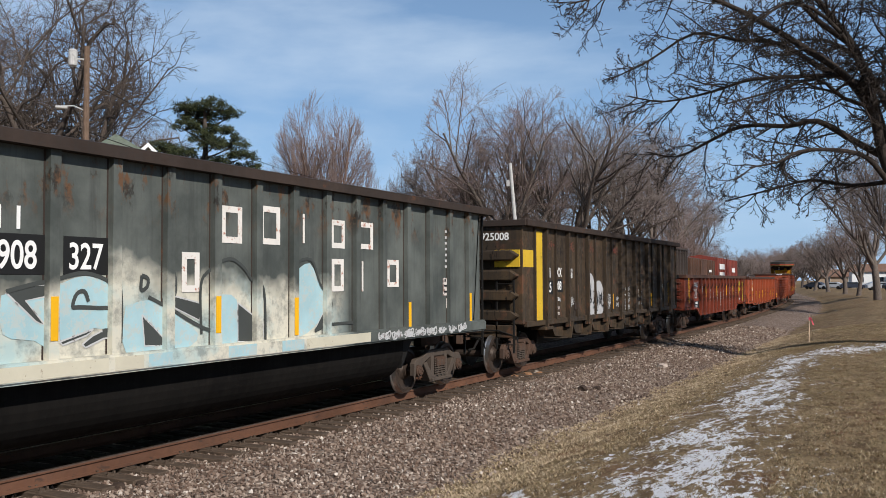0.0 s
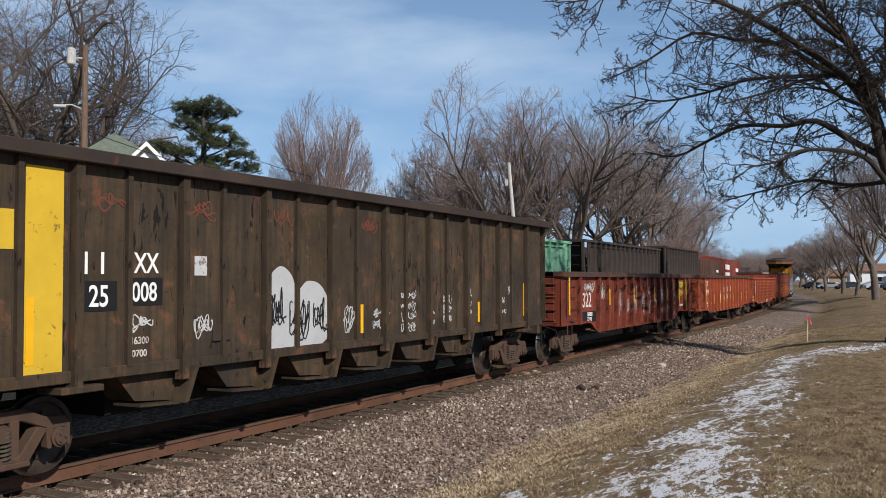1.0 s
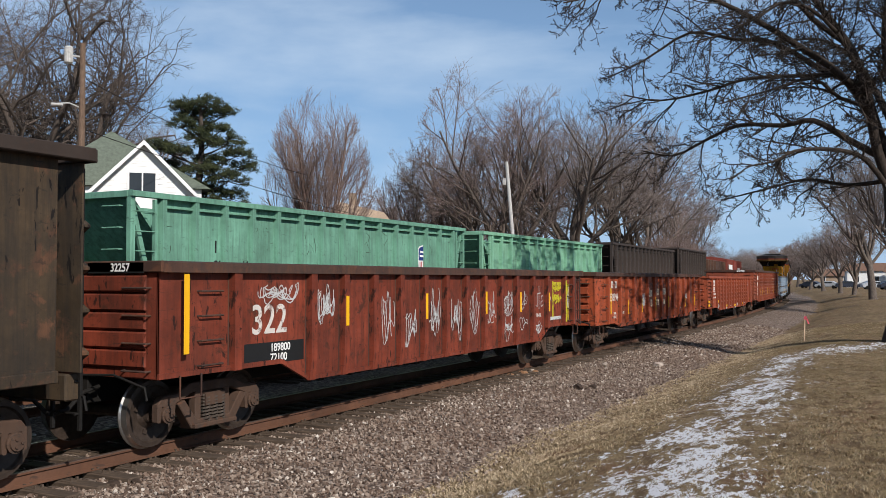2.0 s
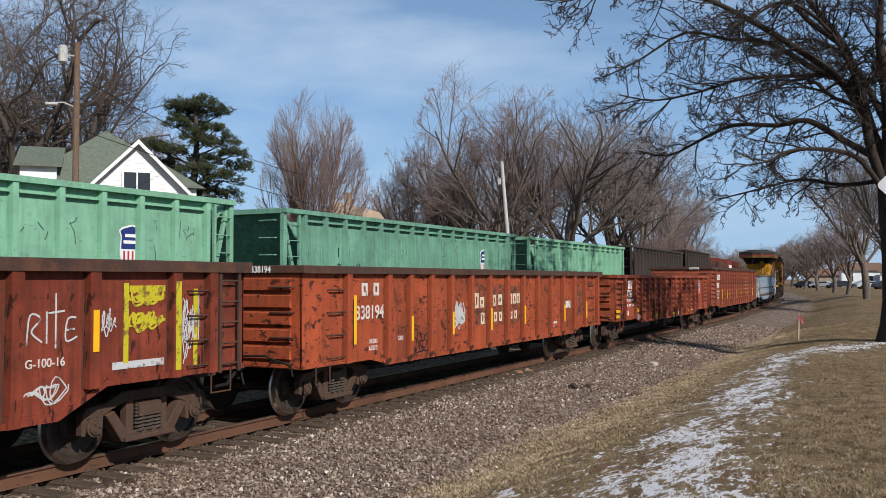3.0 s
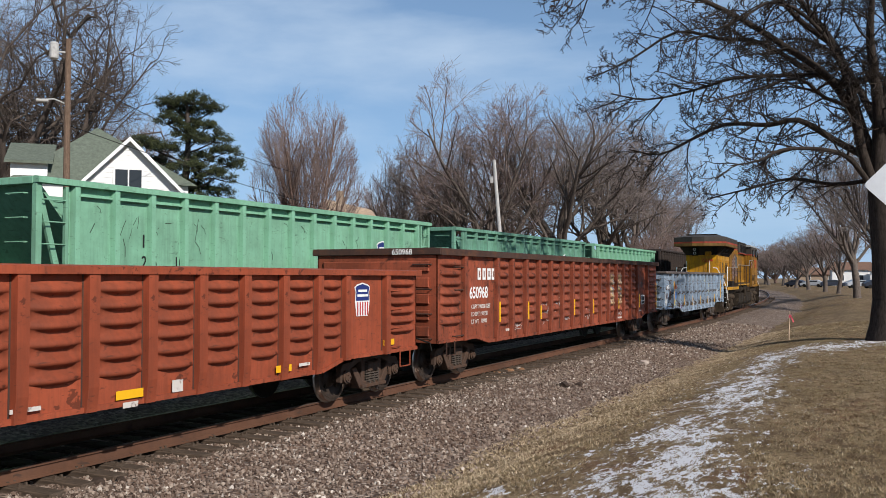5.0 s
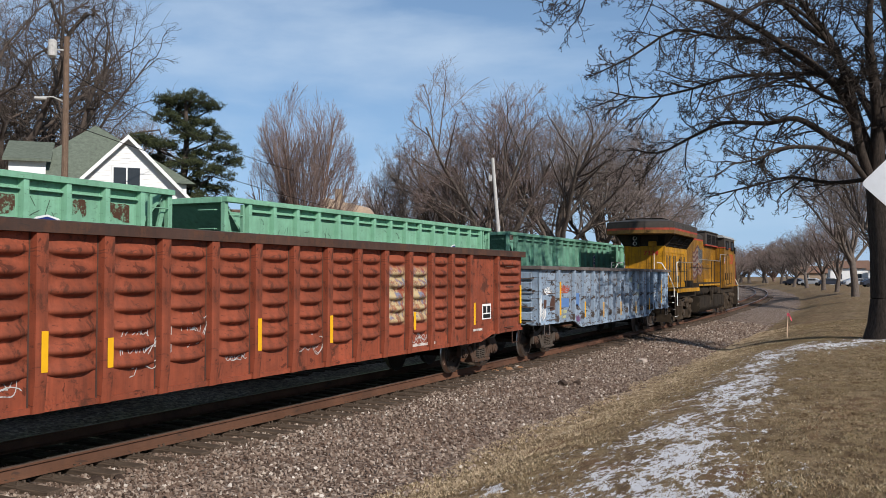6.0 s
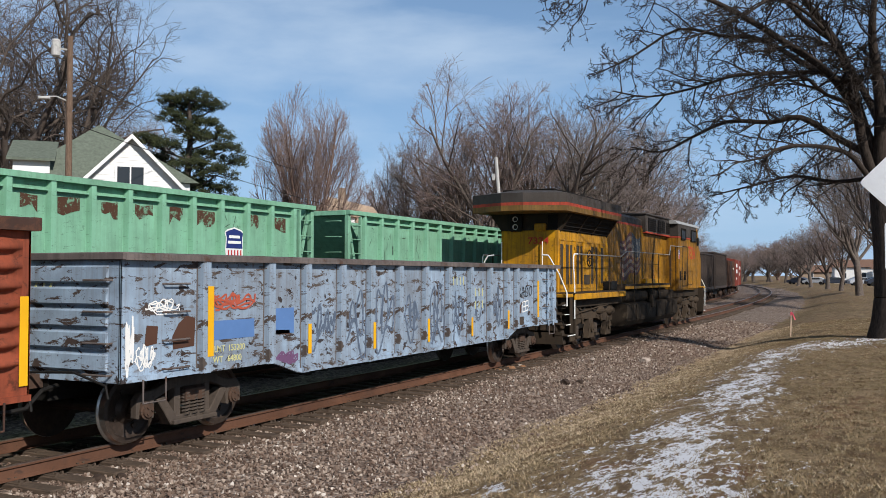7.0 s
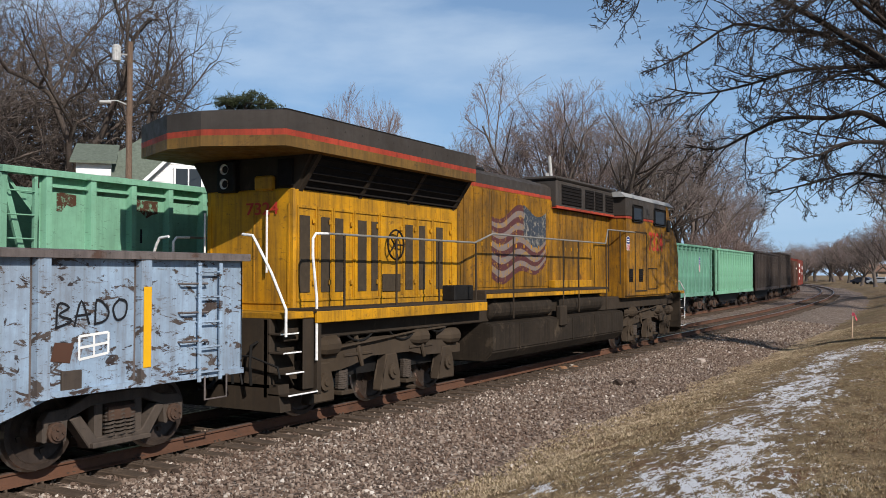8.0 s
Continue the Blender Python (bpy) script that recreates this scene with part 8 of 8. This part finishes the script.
    part("cabin_roof", bbox(-1.15, 1.15, 0.0, 4.5, 4.72, 4.82, 0.04), P_ROOF, loco)
    louvre(loco, "grille", 1.12, 0.35, 1.75, 4.10, 4.62, P_ROOF, 6)
    louvre(loco, "grille", 1.12, 2.05, 2.75, 4.10, 4.62, P_ROOF, 6)
    louvre(loco, "grille", 1.12, 2.85, 3.45, 4.10, 4.62, P_ROOF, 6)
    louvre(loco, "grille", 1.12, 3.7, 4.35, 4.10, 4.60, P_ROOF, 6)
    # cab and nose
    bm = bmesh.new()
    slab(bm, [(4.45, 1.58), (9.25, 1.58), (9.25, 4.0), (9.0, 4.62), (4.45, 4.62)], "x", -1.48, 1.48)
    bmesh.ops.bevel(bm, geom=[e for e in bm.edges if abs(e.verts[0].co.x - e.verts[1].co.x) < 0.01], offset=0.06, segments=2, affect="EDGES")
    part("cab", fix(bm), P_SHADED_OLD_YELLOW, loco)
    part("cab_upper", bbox(-1.50, 1.50, 4.43, 8.6, 4.02, 4.60, 0.02), P_ROOF, loco)
    part("cab_stripe", bbox(-1.495, 1.495, 4.43, 8.4, 3.95, 4.02, 0.006), P_STRIPE, loco)
    bm = bmesh.new()
    slab(bm, [(-1.52, 4.58), (1.52, 4.58), (1.35, 4.74), (-1.35, 4.74)], "y", 4.3, 9.5)
    part("cab_roof", fix(bm), plain("cab_roof_grey", (0.28, 0.28, 0.27), 0.6), loco)
    win = part("cab_window", bbox(1.49, 1.515, 5.0, 6.0, 3.88, 4.40, 0.05), M_BLACK, loco)
    part("pane", bbox(1.512, 1.52, 5.07, 5.93, 3.94, 4.34, 0.03), M_CAB_GLASS, win)
    win = part("cab_window", bbox(1.49, 1.515, 7.2, 8.5, 3.86, 4.42, 0.05), M_BLACK, loco)
    part("pane", bbox(1.512, 1.52, 7.28, 8.42, 3.92, 4.36, 0.03), M_CAB_GLASS, win)
    part("windshield", bbox(-1.25, 1.25, 9.16, 9.24, 4.05, 4.45, 0.02), M_PANE, loco)
    part("mirror", bbox(1.52, 1.60, 8.6, 8.75, 3.7, 4.1, 0.02), M_BLACK, loco)
    bm = bmesh.new()
    slab(bm, [(9.2, 1.58), (11.0, 1.58), (11.02, 2.9), (10.75, 3.55), (10.2, 3.95), (9.2, 4.02)], "x", -1.28, 1.28)
    bmesh.ops.bevel(bm, geom=bm.edges[:], offset=0.10, segments=2, affect="EDGES")
    part("nose", fix(bm), P_SHADED_OLD_YELLOW, loco)
    words("number", "7324", 0.60, M_RED_NUMBER, loco, 6.7, 3.05, 1.484, 0.95)
    bm = bmesh.new()
    for a, b, c, d in ((5.3, 6.5, 1.75, 1.79), (5.3, 5.34, 1.792, 3.558), (6.46, 6.5, 1.792, 3.558), (5.3, 6.5, 3.56, 3.6), (6.6, 7.6, 1.8, 1.83), (6.6, 7.6, 2.45, 2.48), (6.6, 6.63, 1.832, 2.448), (7.57, 7.6, 1.832, 2.448)):
        box(bm, 1.475, 1.495, a, b, c, d)
    part("door_frame", bm, P_FRAME, loco)
    louvre(loco, "louvre", 1.475, 4.75, 5.1, 2.05, 2.45, P_YELLOW, 6)
    louvre(loco, "louvre", 1.475, 5.7, 6.1, 2.05, 2.45, P_YELLOW, 6)
    shield(loco, 1.484, 3.0 + 1.5, 3.0, 0.3, 0.42)
    # painted flag on the hood doors
    stripes = (worn_mark("faded_flag_red", (0.085, 0.028, 0.028), 0.56, (0.32, 0.17, 0.02)), worn_mark("faded_flag_white", (0.19, 0.15, 0.135), 0.52, (0.32, 0.17, 0.02)))
    y0, y1, zt, drop = -3.40, -0.35, 3.86, 1.40

    def flag_z(f, v):
        return zt - drop * v - 0.13 * math.sin(f * 9.5) - 0.28 * (1 - f) + 0.10 * math.sin(f * 4 + v * 3)
    for i in range(11):
        bm = bmesh.new()
        n = 24
        top = [bm.verts.new((0.972, y0 + (y1 - y0) * j / n, flag_z(j / n, i / 11))) for j in range(n + 1)]
        bot = [bm.verts.new((0.972, y0 + (y1 - y0) * j / n, flag_z(j / n, (i + 1) / 11))) for j in range(n + 1)]
        for j in range(n):
            bm.faces.new((bot[j], bot[j + 1], top[j + 1], top[j]))
        part("flag_stripe", bm, stripes[i % 2], loco, "faded painted flag stripe")
    bm = bmesh.new()
    n = 10
    fs = [0.56 + 0.44 * j / n for j in range(n + 1)]
    top = [bm.verts.new((0.976, y0 + (y1 - y0) * f, flag_z(f, -0.02))) for f in fs]
    bot = [bm.verts.new((0.976, y0 + (y1 - y0) * f, flag_z(f, 0.46))) for f in fs]
    for j in range(n):
        bm.faces.new((bot[j], bot[j + 1], top[j + 1], top[j]))
    part("flag_canton", bm, worn_mark("faded_flag_blue", (0.035, 0.045, 0.06), 0.52, (0.26, 0.23, 0.18)), loco, "faded dark blue flag canton")
    # running gear, pilots, steps
    six_wheel_truck(loco, -7.9, False), six_wheel_truck(loco, 7.6, True)
    for s in (-1, 1):
        e = s * 11.1
        part("pilot", bbox(-1.15, 1.15, *sorted((e, e - s * 0.12)), 0.55, 1.62, 0.02), P_FRAME, loco)
        bm = bmesh.new()
        slab(bm, [(-1.35, 0.22), (1.35, 0.22), (1.3, 0.62), (-1.3, 0.62)], "y", e, e - s * 0.25)
        part("plow", fix(bm), P_FRAME, loco)
        part("end_platform", bbox(-1.45, 1.45, *sorted((e, e - s * 0.8)), 1.60, 1.70, 0.012), P_YELLOW, loco)
        coupler(loco, e, s)
        for side in (1, -1):
            well = part("step_well", bbox(*sorted((side * 1.02, side * 1.10)), *sorted((e, e - s * 0.72)), 0.42, 1.6, 0.01), P_FRAME, loco)
            part("step_side", bbox(*sorted((side * 1.05, side * 1.5)), *sorted((e - s * 0.70, e - s * 0.80)), 0.42, 1.66, 0.015), P_FRAME, loco)
            part("step_plate", bbox(*sorted((side * 1.40, side * 1.43)), *sorted((e - s * 0.44, e - s * 0.695)), 0.52, 1.60, 0.008), P_FRAME, loco)
            for k, z in enumerate((0.46, 0.78, 1.08, 1.36)):
                inn = 1.10 + 0.0 * k
                part("step_tread", bbox(*sorted((side * inn, side * (1.50 - 0.05 * k))), *sorted((e, e - s * (0.70 if k == 0 else 0.42))), z, z + 0.03, 0.004), P_FRAME, well)
                part("step_edge", bbox(*sorted((side * (1.49 - 0.05 * k), side * (1.51 - 0.05 * k))), *sorted((e, e - s * (0.70 if k == 0 else 0.42))), z + 0.005, z + 0.028, 0.003), M_WHITE_RAIL, well, "white step edge")
        for i in range(6):
            xx = -0.9 + 0.36 * i
            bm = bmesh.new()
            tube(bm, [(xx, e, 1.25), (xx, e + s * 0.14, 1.2), (xx + 0.03, e + s * 0.2, 0.9), (xx + 0.02, e + s * 0.16, 0.62)], 0.024, 6)
            part("air_hose", bm, M_BLACK, loco)
    # railings on both sides: white at the step ends, grey along the walkway
    for side in (1, -1):
        x = side * 1.49
        bm = bmesh.new()
        tube(bm, [(x, -10.42, 0.95), (x, -10.42, 1.9), (x, -10.52, 2.55), (x, -10.52, 2.82), (x, -10.45, 2.9), (x, -10.15, 2.91)], 0.022, 8)
        part("grab_rail", bm, M_WHITE_RAIL, loco, "white grab rail at the steps")
        bm = bmesh.new()
        tube(bm, [(x, -11.15, 1.35), (x, -11.15, 1.75), (x - side * 0.2, -11.25, 2.3), (x - side * 0.45, -11.3, 2.75), (x - side * 0.52, -11.3, 2.85), (x - side * 0.72, -11.3, 2.87)], 0.022, 8)
        part("grab_rail", bm, M_WHITE_RAIL, loco, "white grab rail at the steps")
        bm = bmesh.new()
        tube(bm, [(x, -10.15, 2.91), (x, -5.2, 2.92), (x, -4.4, 3.13), (x, 2.65, 3.14), (x, 2.85, 3.54), (x, 5.3, 3.56)], 0.02, 8)
        part("handrail", bm, M_RAILING, loco)
        for y, z0, z1 in ((-9.7, 1.6, 2.91), (-8.15, 1.6, 2.91), (-6.65, 1.6, 2.92), (-5.15, 1.6, 2.92), (-3.35, 1.3, 3.13), (-0.45, 1.3, 3.13), (0.6, 1.3, 3.13), (2.7, 1.3, 3.14), (2.9, 1.8, 3.54), (3.9, 2.0, 3.55)):
            bm = bmesh.new()
            tube(bm, [(x, y, z0), (x, y, z1)], 0.02, 8)
            part("handrail_post", bm, P_FRAME, loco)
        bm = bmesh.new()
        tube(bm, [(side * 1.42, 11.2, 0.7), (side * 1.42, 11.22, 1.7), (side * 1.30, 11.1, 2.0), (side * 1.3, 10.9, 2.05)], 0.022, 8)
        part("grab_rail", bm, M_WHITE_RAIL, loco)
    bm = bmesh.new()
    tube(bm, [(-0.5, -11.3, 1.7), (-0.5, -11.3, 2.35), (0.1, -11.3, 2.36), (0.1, -11.3, 1.7)], 0.02, 8)
    part("end_rail", bm, M_WHITE_RAIL, loco)
    bm = bmesh.new()
    tube(bm, [(0.45, -10.38, 2.3), (0.45, -10.38, 3.3)], 0.018, 6), tube(bm, [(-0.9, -10.38, 2.3), (-0.9, -10.38, 3.3)], 0.018, 6)
    part("rear_grab", bm, M_WHITE_RAIL, loco)


M_RED_NUMBER = worn_mark("red_number", (0.42, 0.035, 0.02), 0.80, (0.42, 0.22, 0.02))
locomotive()


# ---- the far train ----
P_MINT = paint("mint_green", (0.20, 0.42, 0.28), rust=(0.05, 0.05, 0.03), rust_at=0.68, streak=0.3, dirt=(0.08, 0.13, 0.09), dirt_amt=0.4, fade=0.15, seed=21)
P_MINT_2 = paint("mint_green_streaked", (0.16, 0.35, 0.25), rust=(0.09, 0.05, 0.03), rust_at=0.66, streak=0.6, dirt=(0.06, 0.11, 0.08), dirt_amt=0.55, fade=0.2, seed=25)
# darker base than the other mint paints, with more rust and dirt
P_MINT_DARK = paint("mint_green_dark", (0.115, 0.28, 0.185), rust=(0.06, 0.04, 0.025), rust_at=0.60, streak=0.6, dirt=(0.04, 0.075, 0.055), dirt_amt=0.6, fade=0.2, seed=26)
P_DARK_HOPPER = paint("sooty_brown", (0.055, 0.042, 0.036), rust=(0.08, 0.045, 0.03), rust_at=0.6, streak=0.6, dirt_amt=0.5, seed=27)
P_BROWN_BOX = paint("brown_box", (0.11, 0.055, 0.035), rust=(0.07, 0.035, 0.02), rust_at=0.58, dirt_amt=0.5, seed=29)
P_RED_BOX = paint("red_box", (0.24, 0.05, 0.035), rust=(0.1, 0.04, 0.02), rust_at=0.66, dirt_amt=0.35, seed=31)


def ballast_hopper(u0, u1, top, mat, label, badge=True, rusty=False):
    """A ballast hopper: ribbed side with pockets under the chord, open ends with sloped sheets and ladders."""
    c, h = (u0 + u1) / 2, (u1 - u0) / 2
    car = tagged(new("ballast_hopper"), label, "freight car", "cars of the far train")
    CARS.append((car, FAR_X, c, 4.94))
    x = 1.49
    body = h - 0.95
    for s in (1, -1):
        part("side_panel", bbox(*sorted((s * x, s * (x - 0.03))), -body, body, 1.15, top - 0.12, 0.004), mat, car)
        bm = bmesh.new()
        a, b = sorted((s * (x - 0.05), s * (x + 0.14)))
        slab(bm, [(a, top - 0.12), (b, top - 0.12), (b, top - 0.02), ((a + b) / 2, top), (a, top - 0.02)], "y", -h + 0.15, h - 0.15)
        part("top_chord", fix(bm), mat, car)
        part("side_sill", bbox(*sorted((s * (x - 0.02), s * (x + 0.1))), -h + 0.1, h - 0.1, 1.02, 1.24, 0.01), mat, car)
        for e in (-1, 1):
            bm = bmesh.new()
            slab(bm, [(e * (body - 0.02), 1.2), (e * (h - 0.2), top - 0.12), (e * (h - 0.3), top - 0.12), (e * (body - 0.15), 1.2)], "x", s * (x - 0.06), s * x)
            part("slope_brace", fix(bm), mat, car)
            part("corner_post", bbox(*sorted((s * (x - 0.04), s * (x + 0.08))), *sorted((e * (h - 0.28), e * (h - 0.16))), 1.2, top - 0.12, 0.008), mat, car)
    rib = as_mesh("post", hat_rib(1.24, top - 0.12, 0.12, 0.16, 0.11), mat, mat)
    n = round(2 * body / 0.915)
    ys = [-body + 0.06 + (2 * body - 0.12) * i / n for i in range(n + 1)]
    for y in ys:
        share("post", rib, car, m=pose(x, y, 0)), share("post", rib, car, m=pose(-x, y, 0, 0, 0, 180))
    lip = as_mesh("lip", bbox(0.0, 0.09, -(ys[1] - ys[0]) / 2 + 0.09, (ys[1] - ys[0]) / 2 - 0.09, top - 0.30, top - 0.27, 0.004), mat)
    for a, b in zip(ys, ys[1:]):
        share("stiffener_lip", lip, car, m=pose(x, (a + b) / 2, 0))
    for e in (-1, 1):
        bm = bmesh.new()
        slab(bm, [(e * (h - 0.25), top - 0.1), (e * (body - 1.8), 1.15), (e * (body - 1.9), 1.15), (e * (h - 0.32), top - 0.1)], "x", -x + 0.05, x - 0.05)
        part("slope_sheet", fix(bm), mat, car)
        part("end_chord", bbox(-x, x, *sorted((e * (h - 0.3), e * (h - 0.14))), top - 0.14, top - 0.01, 0.01), mat, car)
        part("end_sill", bbox(-1.35, 1.35, *sorted((e * (h - 0.2), e * h)), 0.95, 1.22, 0.01), mat, car)
        end_ladder(car, 0.9, e * (h - 0.16), 0.45, 1.2, top - 0.3, 7, mat, e)
        for i in range(7):
            z = 1.3 + (top - 1.7) * i / 6
            bm = bmesh.new()
            tube(bm, [(x + 0.06, e * (h - 0.75), z), (x + 0.1, e * (h - 0.75), z), (x + 0.1, e * (h - 0.3), z), (x + 0.06, e * (h - 0.3), z)], 0.013, 6)
            part("grab_iron", bm, mat, car)
        part("ladder_rail", bbox(x + 0.03, x + 0.11, e * (h - 0.78) - 0.03, e * (h - 0.78) + 0.03, 1.2, top - 0.15, 0.006), mat, car)
        coupler(car, e * h, e)
        add_truck(car, e * (h - 1.6), 4.94, detail=False)
    bm = bmesh.new()
    slab(bm, [(-body + 1.8, 1.15), (body - 1.8, 1.15), (body - 3.2, 0.45), (-body + 3.2, 0.45)], "x", -1.0, 1.0)
    part("hopper_floor", fix(bm), M_BLACK, car)
    p = x + 0.004
    if badge:
        shield(car, p, 4.21, 2.45, 0.62, 0.88)
        frames("reporting_mark", [(-4.85, 2.85, 0.13, 0.26), (-4.64, 2.85, 0.13, 0.26)], M_BLACK_MARK, car, p)
        words("number", "225", 0.24, M_BLACK_MARK, car, -4.88, 2.46, p, 0.85)
        words("number", "104", 0.24, M_BLACK_MARK, car, -3.98, 2.46, p, 0.85)
    rng = random.Random(int(u0 * 10))
    rust = worn_mark("bare_rust", (0.075, 0.035, 0.02), 0.52, (0.16, 0.33, 0.22))
    scratch = worn_mark("dark_scratch", (0.05, 0.09, 0.06), 0.6, (0.15, 0.3, 0.2))
    for a, b in zip(ys, ys[1:]):
        if rusty and rng.random() < 0.75:
            w = (b - a) * (0.35 + 0.3 * rng.random())
            y0 = (a + b) / 2 - w / 2 + 0.05 * rng.gauss(0, 1)
            pts = [(y0 + w * f, top - 0.36 - 0.05 * rng.random()) for f in (0, 0.3, 0.7, 1)] + [(y0 + w * f, top - 0.52 - 0.22 * rng.random()) for f in (1, 0.75, 0.5, 0.25, 0)]
            bm = bmesh.new()
            slab(bm, pts, "x", p, p + 0.002)
            part("rust_patch", fix(bm), rust, car)
        elif rng.random() < 0.6:
            for i in range(rng.randrange(2, 6)):
                bm = bmesh.new()
                y0, z0 = a + 0.15 + (b - a - 0.35) * rng.random(), top - 0.42 - 0.7 * rng.random()
                dy, dz = rng.gauss(0, 0.07), rng.gauss(-0.05, 0.07)
                stroke(bm, [(y0, z0), (y0 + dy + 0.02, z0 + dz), (y0 + dy * 1.6, z0 + dz * 2.2)], 0.010 + 0.012 * rng.random(), p + 0.0003 * i)
                part("scratch", bm, scratch, car)
    return car


ballast_hopper(-47.4, -32.2, 4.02, P_MINT_DARK, "mint green open ballast hopper with rusted panels", True, True)
ballast_hopper(-30.75, -15.4, 4.02, P_MINT, "mint green open ballast hopper with rusted upper panels", True, True)
ballast_hopper(-14.1, 1.0, 4.02, P_MINT, "clean mint green open ballast hopper", True)
ballast_hopper(2.5, 17.4, 3.99, P_MINT_2, "streaked mint green open ballast hopper", True)
ballast_hopper(18.5, 32.8, 3.97, P_MINT, "pale mint green open ballast hopper", False)
ballast_hopper(34.2, 49.4, 4.15, P_DARK_HOPPER, "sooty dark brown open hopper", False)
ballast_hopper(50.7, 62.6, 4.4, P_DARK_HOPPER, "tall sooty brown open hopper", False)


def box_car(u0, u1, top, mat, label, white):
    c, h = (u0 + u1) / 2, (u1 - u0) / 2
    car = tagged(new("box_car"), label, "freight car", "cars of the far train")
    CARS.append((car, FAR_X, c, 4.94))
    bm = bmesh.new()
    slab(bm, [(-1.45, 1.0), (1.45, 1.0), (1.45, top - 0.25), (0.0, top), (-1.45, top - 0.25)], "y", -h + 0.4, h - 0.4)
    part("body", fix(bm), mat, car)
    rib = as_mesh("post", hat_rib(1.02, top - 0.27, 0.07, 0.14, 0.09), mat, mat)
    for i in range(13):
        y = -h + 0.5 + (2 * h - 1.0) * i / 12
        share("post", rib, car, m=pose(1.45, y, 0)), share("post", rib, car, m=pose(-1.45, y, 0, 0, 0, 180))
    part("door", bbox(1.455, 1.53, -1.3, 1.3, 1.05, top - 0.35, 0.01), mat, car)
    bars("lettering", white, M_WHITE_CLEAN, car, 1.53)
    for e in (-1, 1):
        for i in range(6):
            z = 1.2 + 0.45 * i
            if z < top - 0.6:
                part("end_rib", bbox(-1.3, 1.3, *sorted((e * (h - 0.41), e * (h - 0.33))), z, z + 0.2, 0.03), mat, car)
        coupler(car, e * (h - 0.35), e)
        add_truck(car, e * (h - 2.0), 4.94, detail=False)
        end_ladder(car, 0.8, e * (h - 0.4), 0.45, 1.1, top - 0.5, 7, mat, e)
    part("underframe", bbox(-0.4, 0.4, -h + 0.5, h - 0.5, 0.6, 1.0, 0.02), M_BLACK, car)


box_car(63.6, 75.6, 4.1, P_BROWN_BOX, "brown box car with a pale stencil", [(2.4, 2.9, 1.2, 0.2)])
box_car(76.6, 92.0, 4.4, P_RED_BOX, "bright red box car with white lettering", [(-6.5, 3.2, 3.5, 0.45), (-6.5, 2.5, 3.5, 0.45), (-6.0, 1.7, 1.5, 0.3), (2.5, 3.0, 2.5, 0.4), (2.5, 2.2, 1.5, 0.4)])


stone_field()
grass_field()
motions()
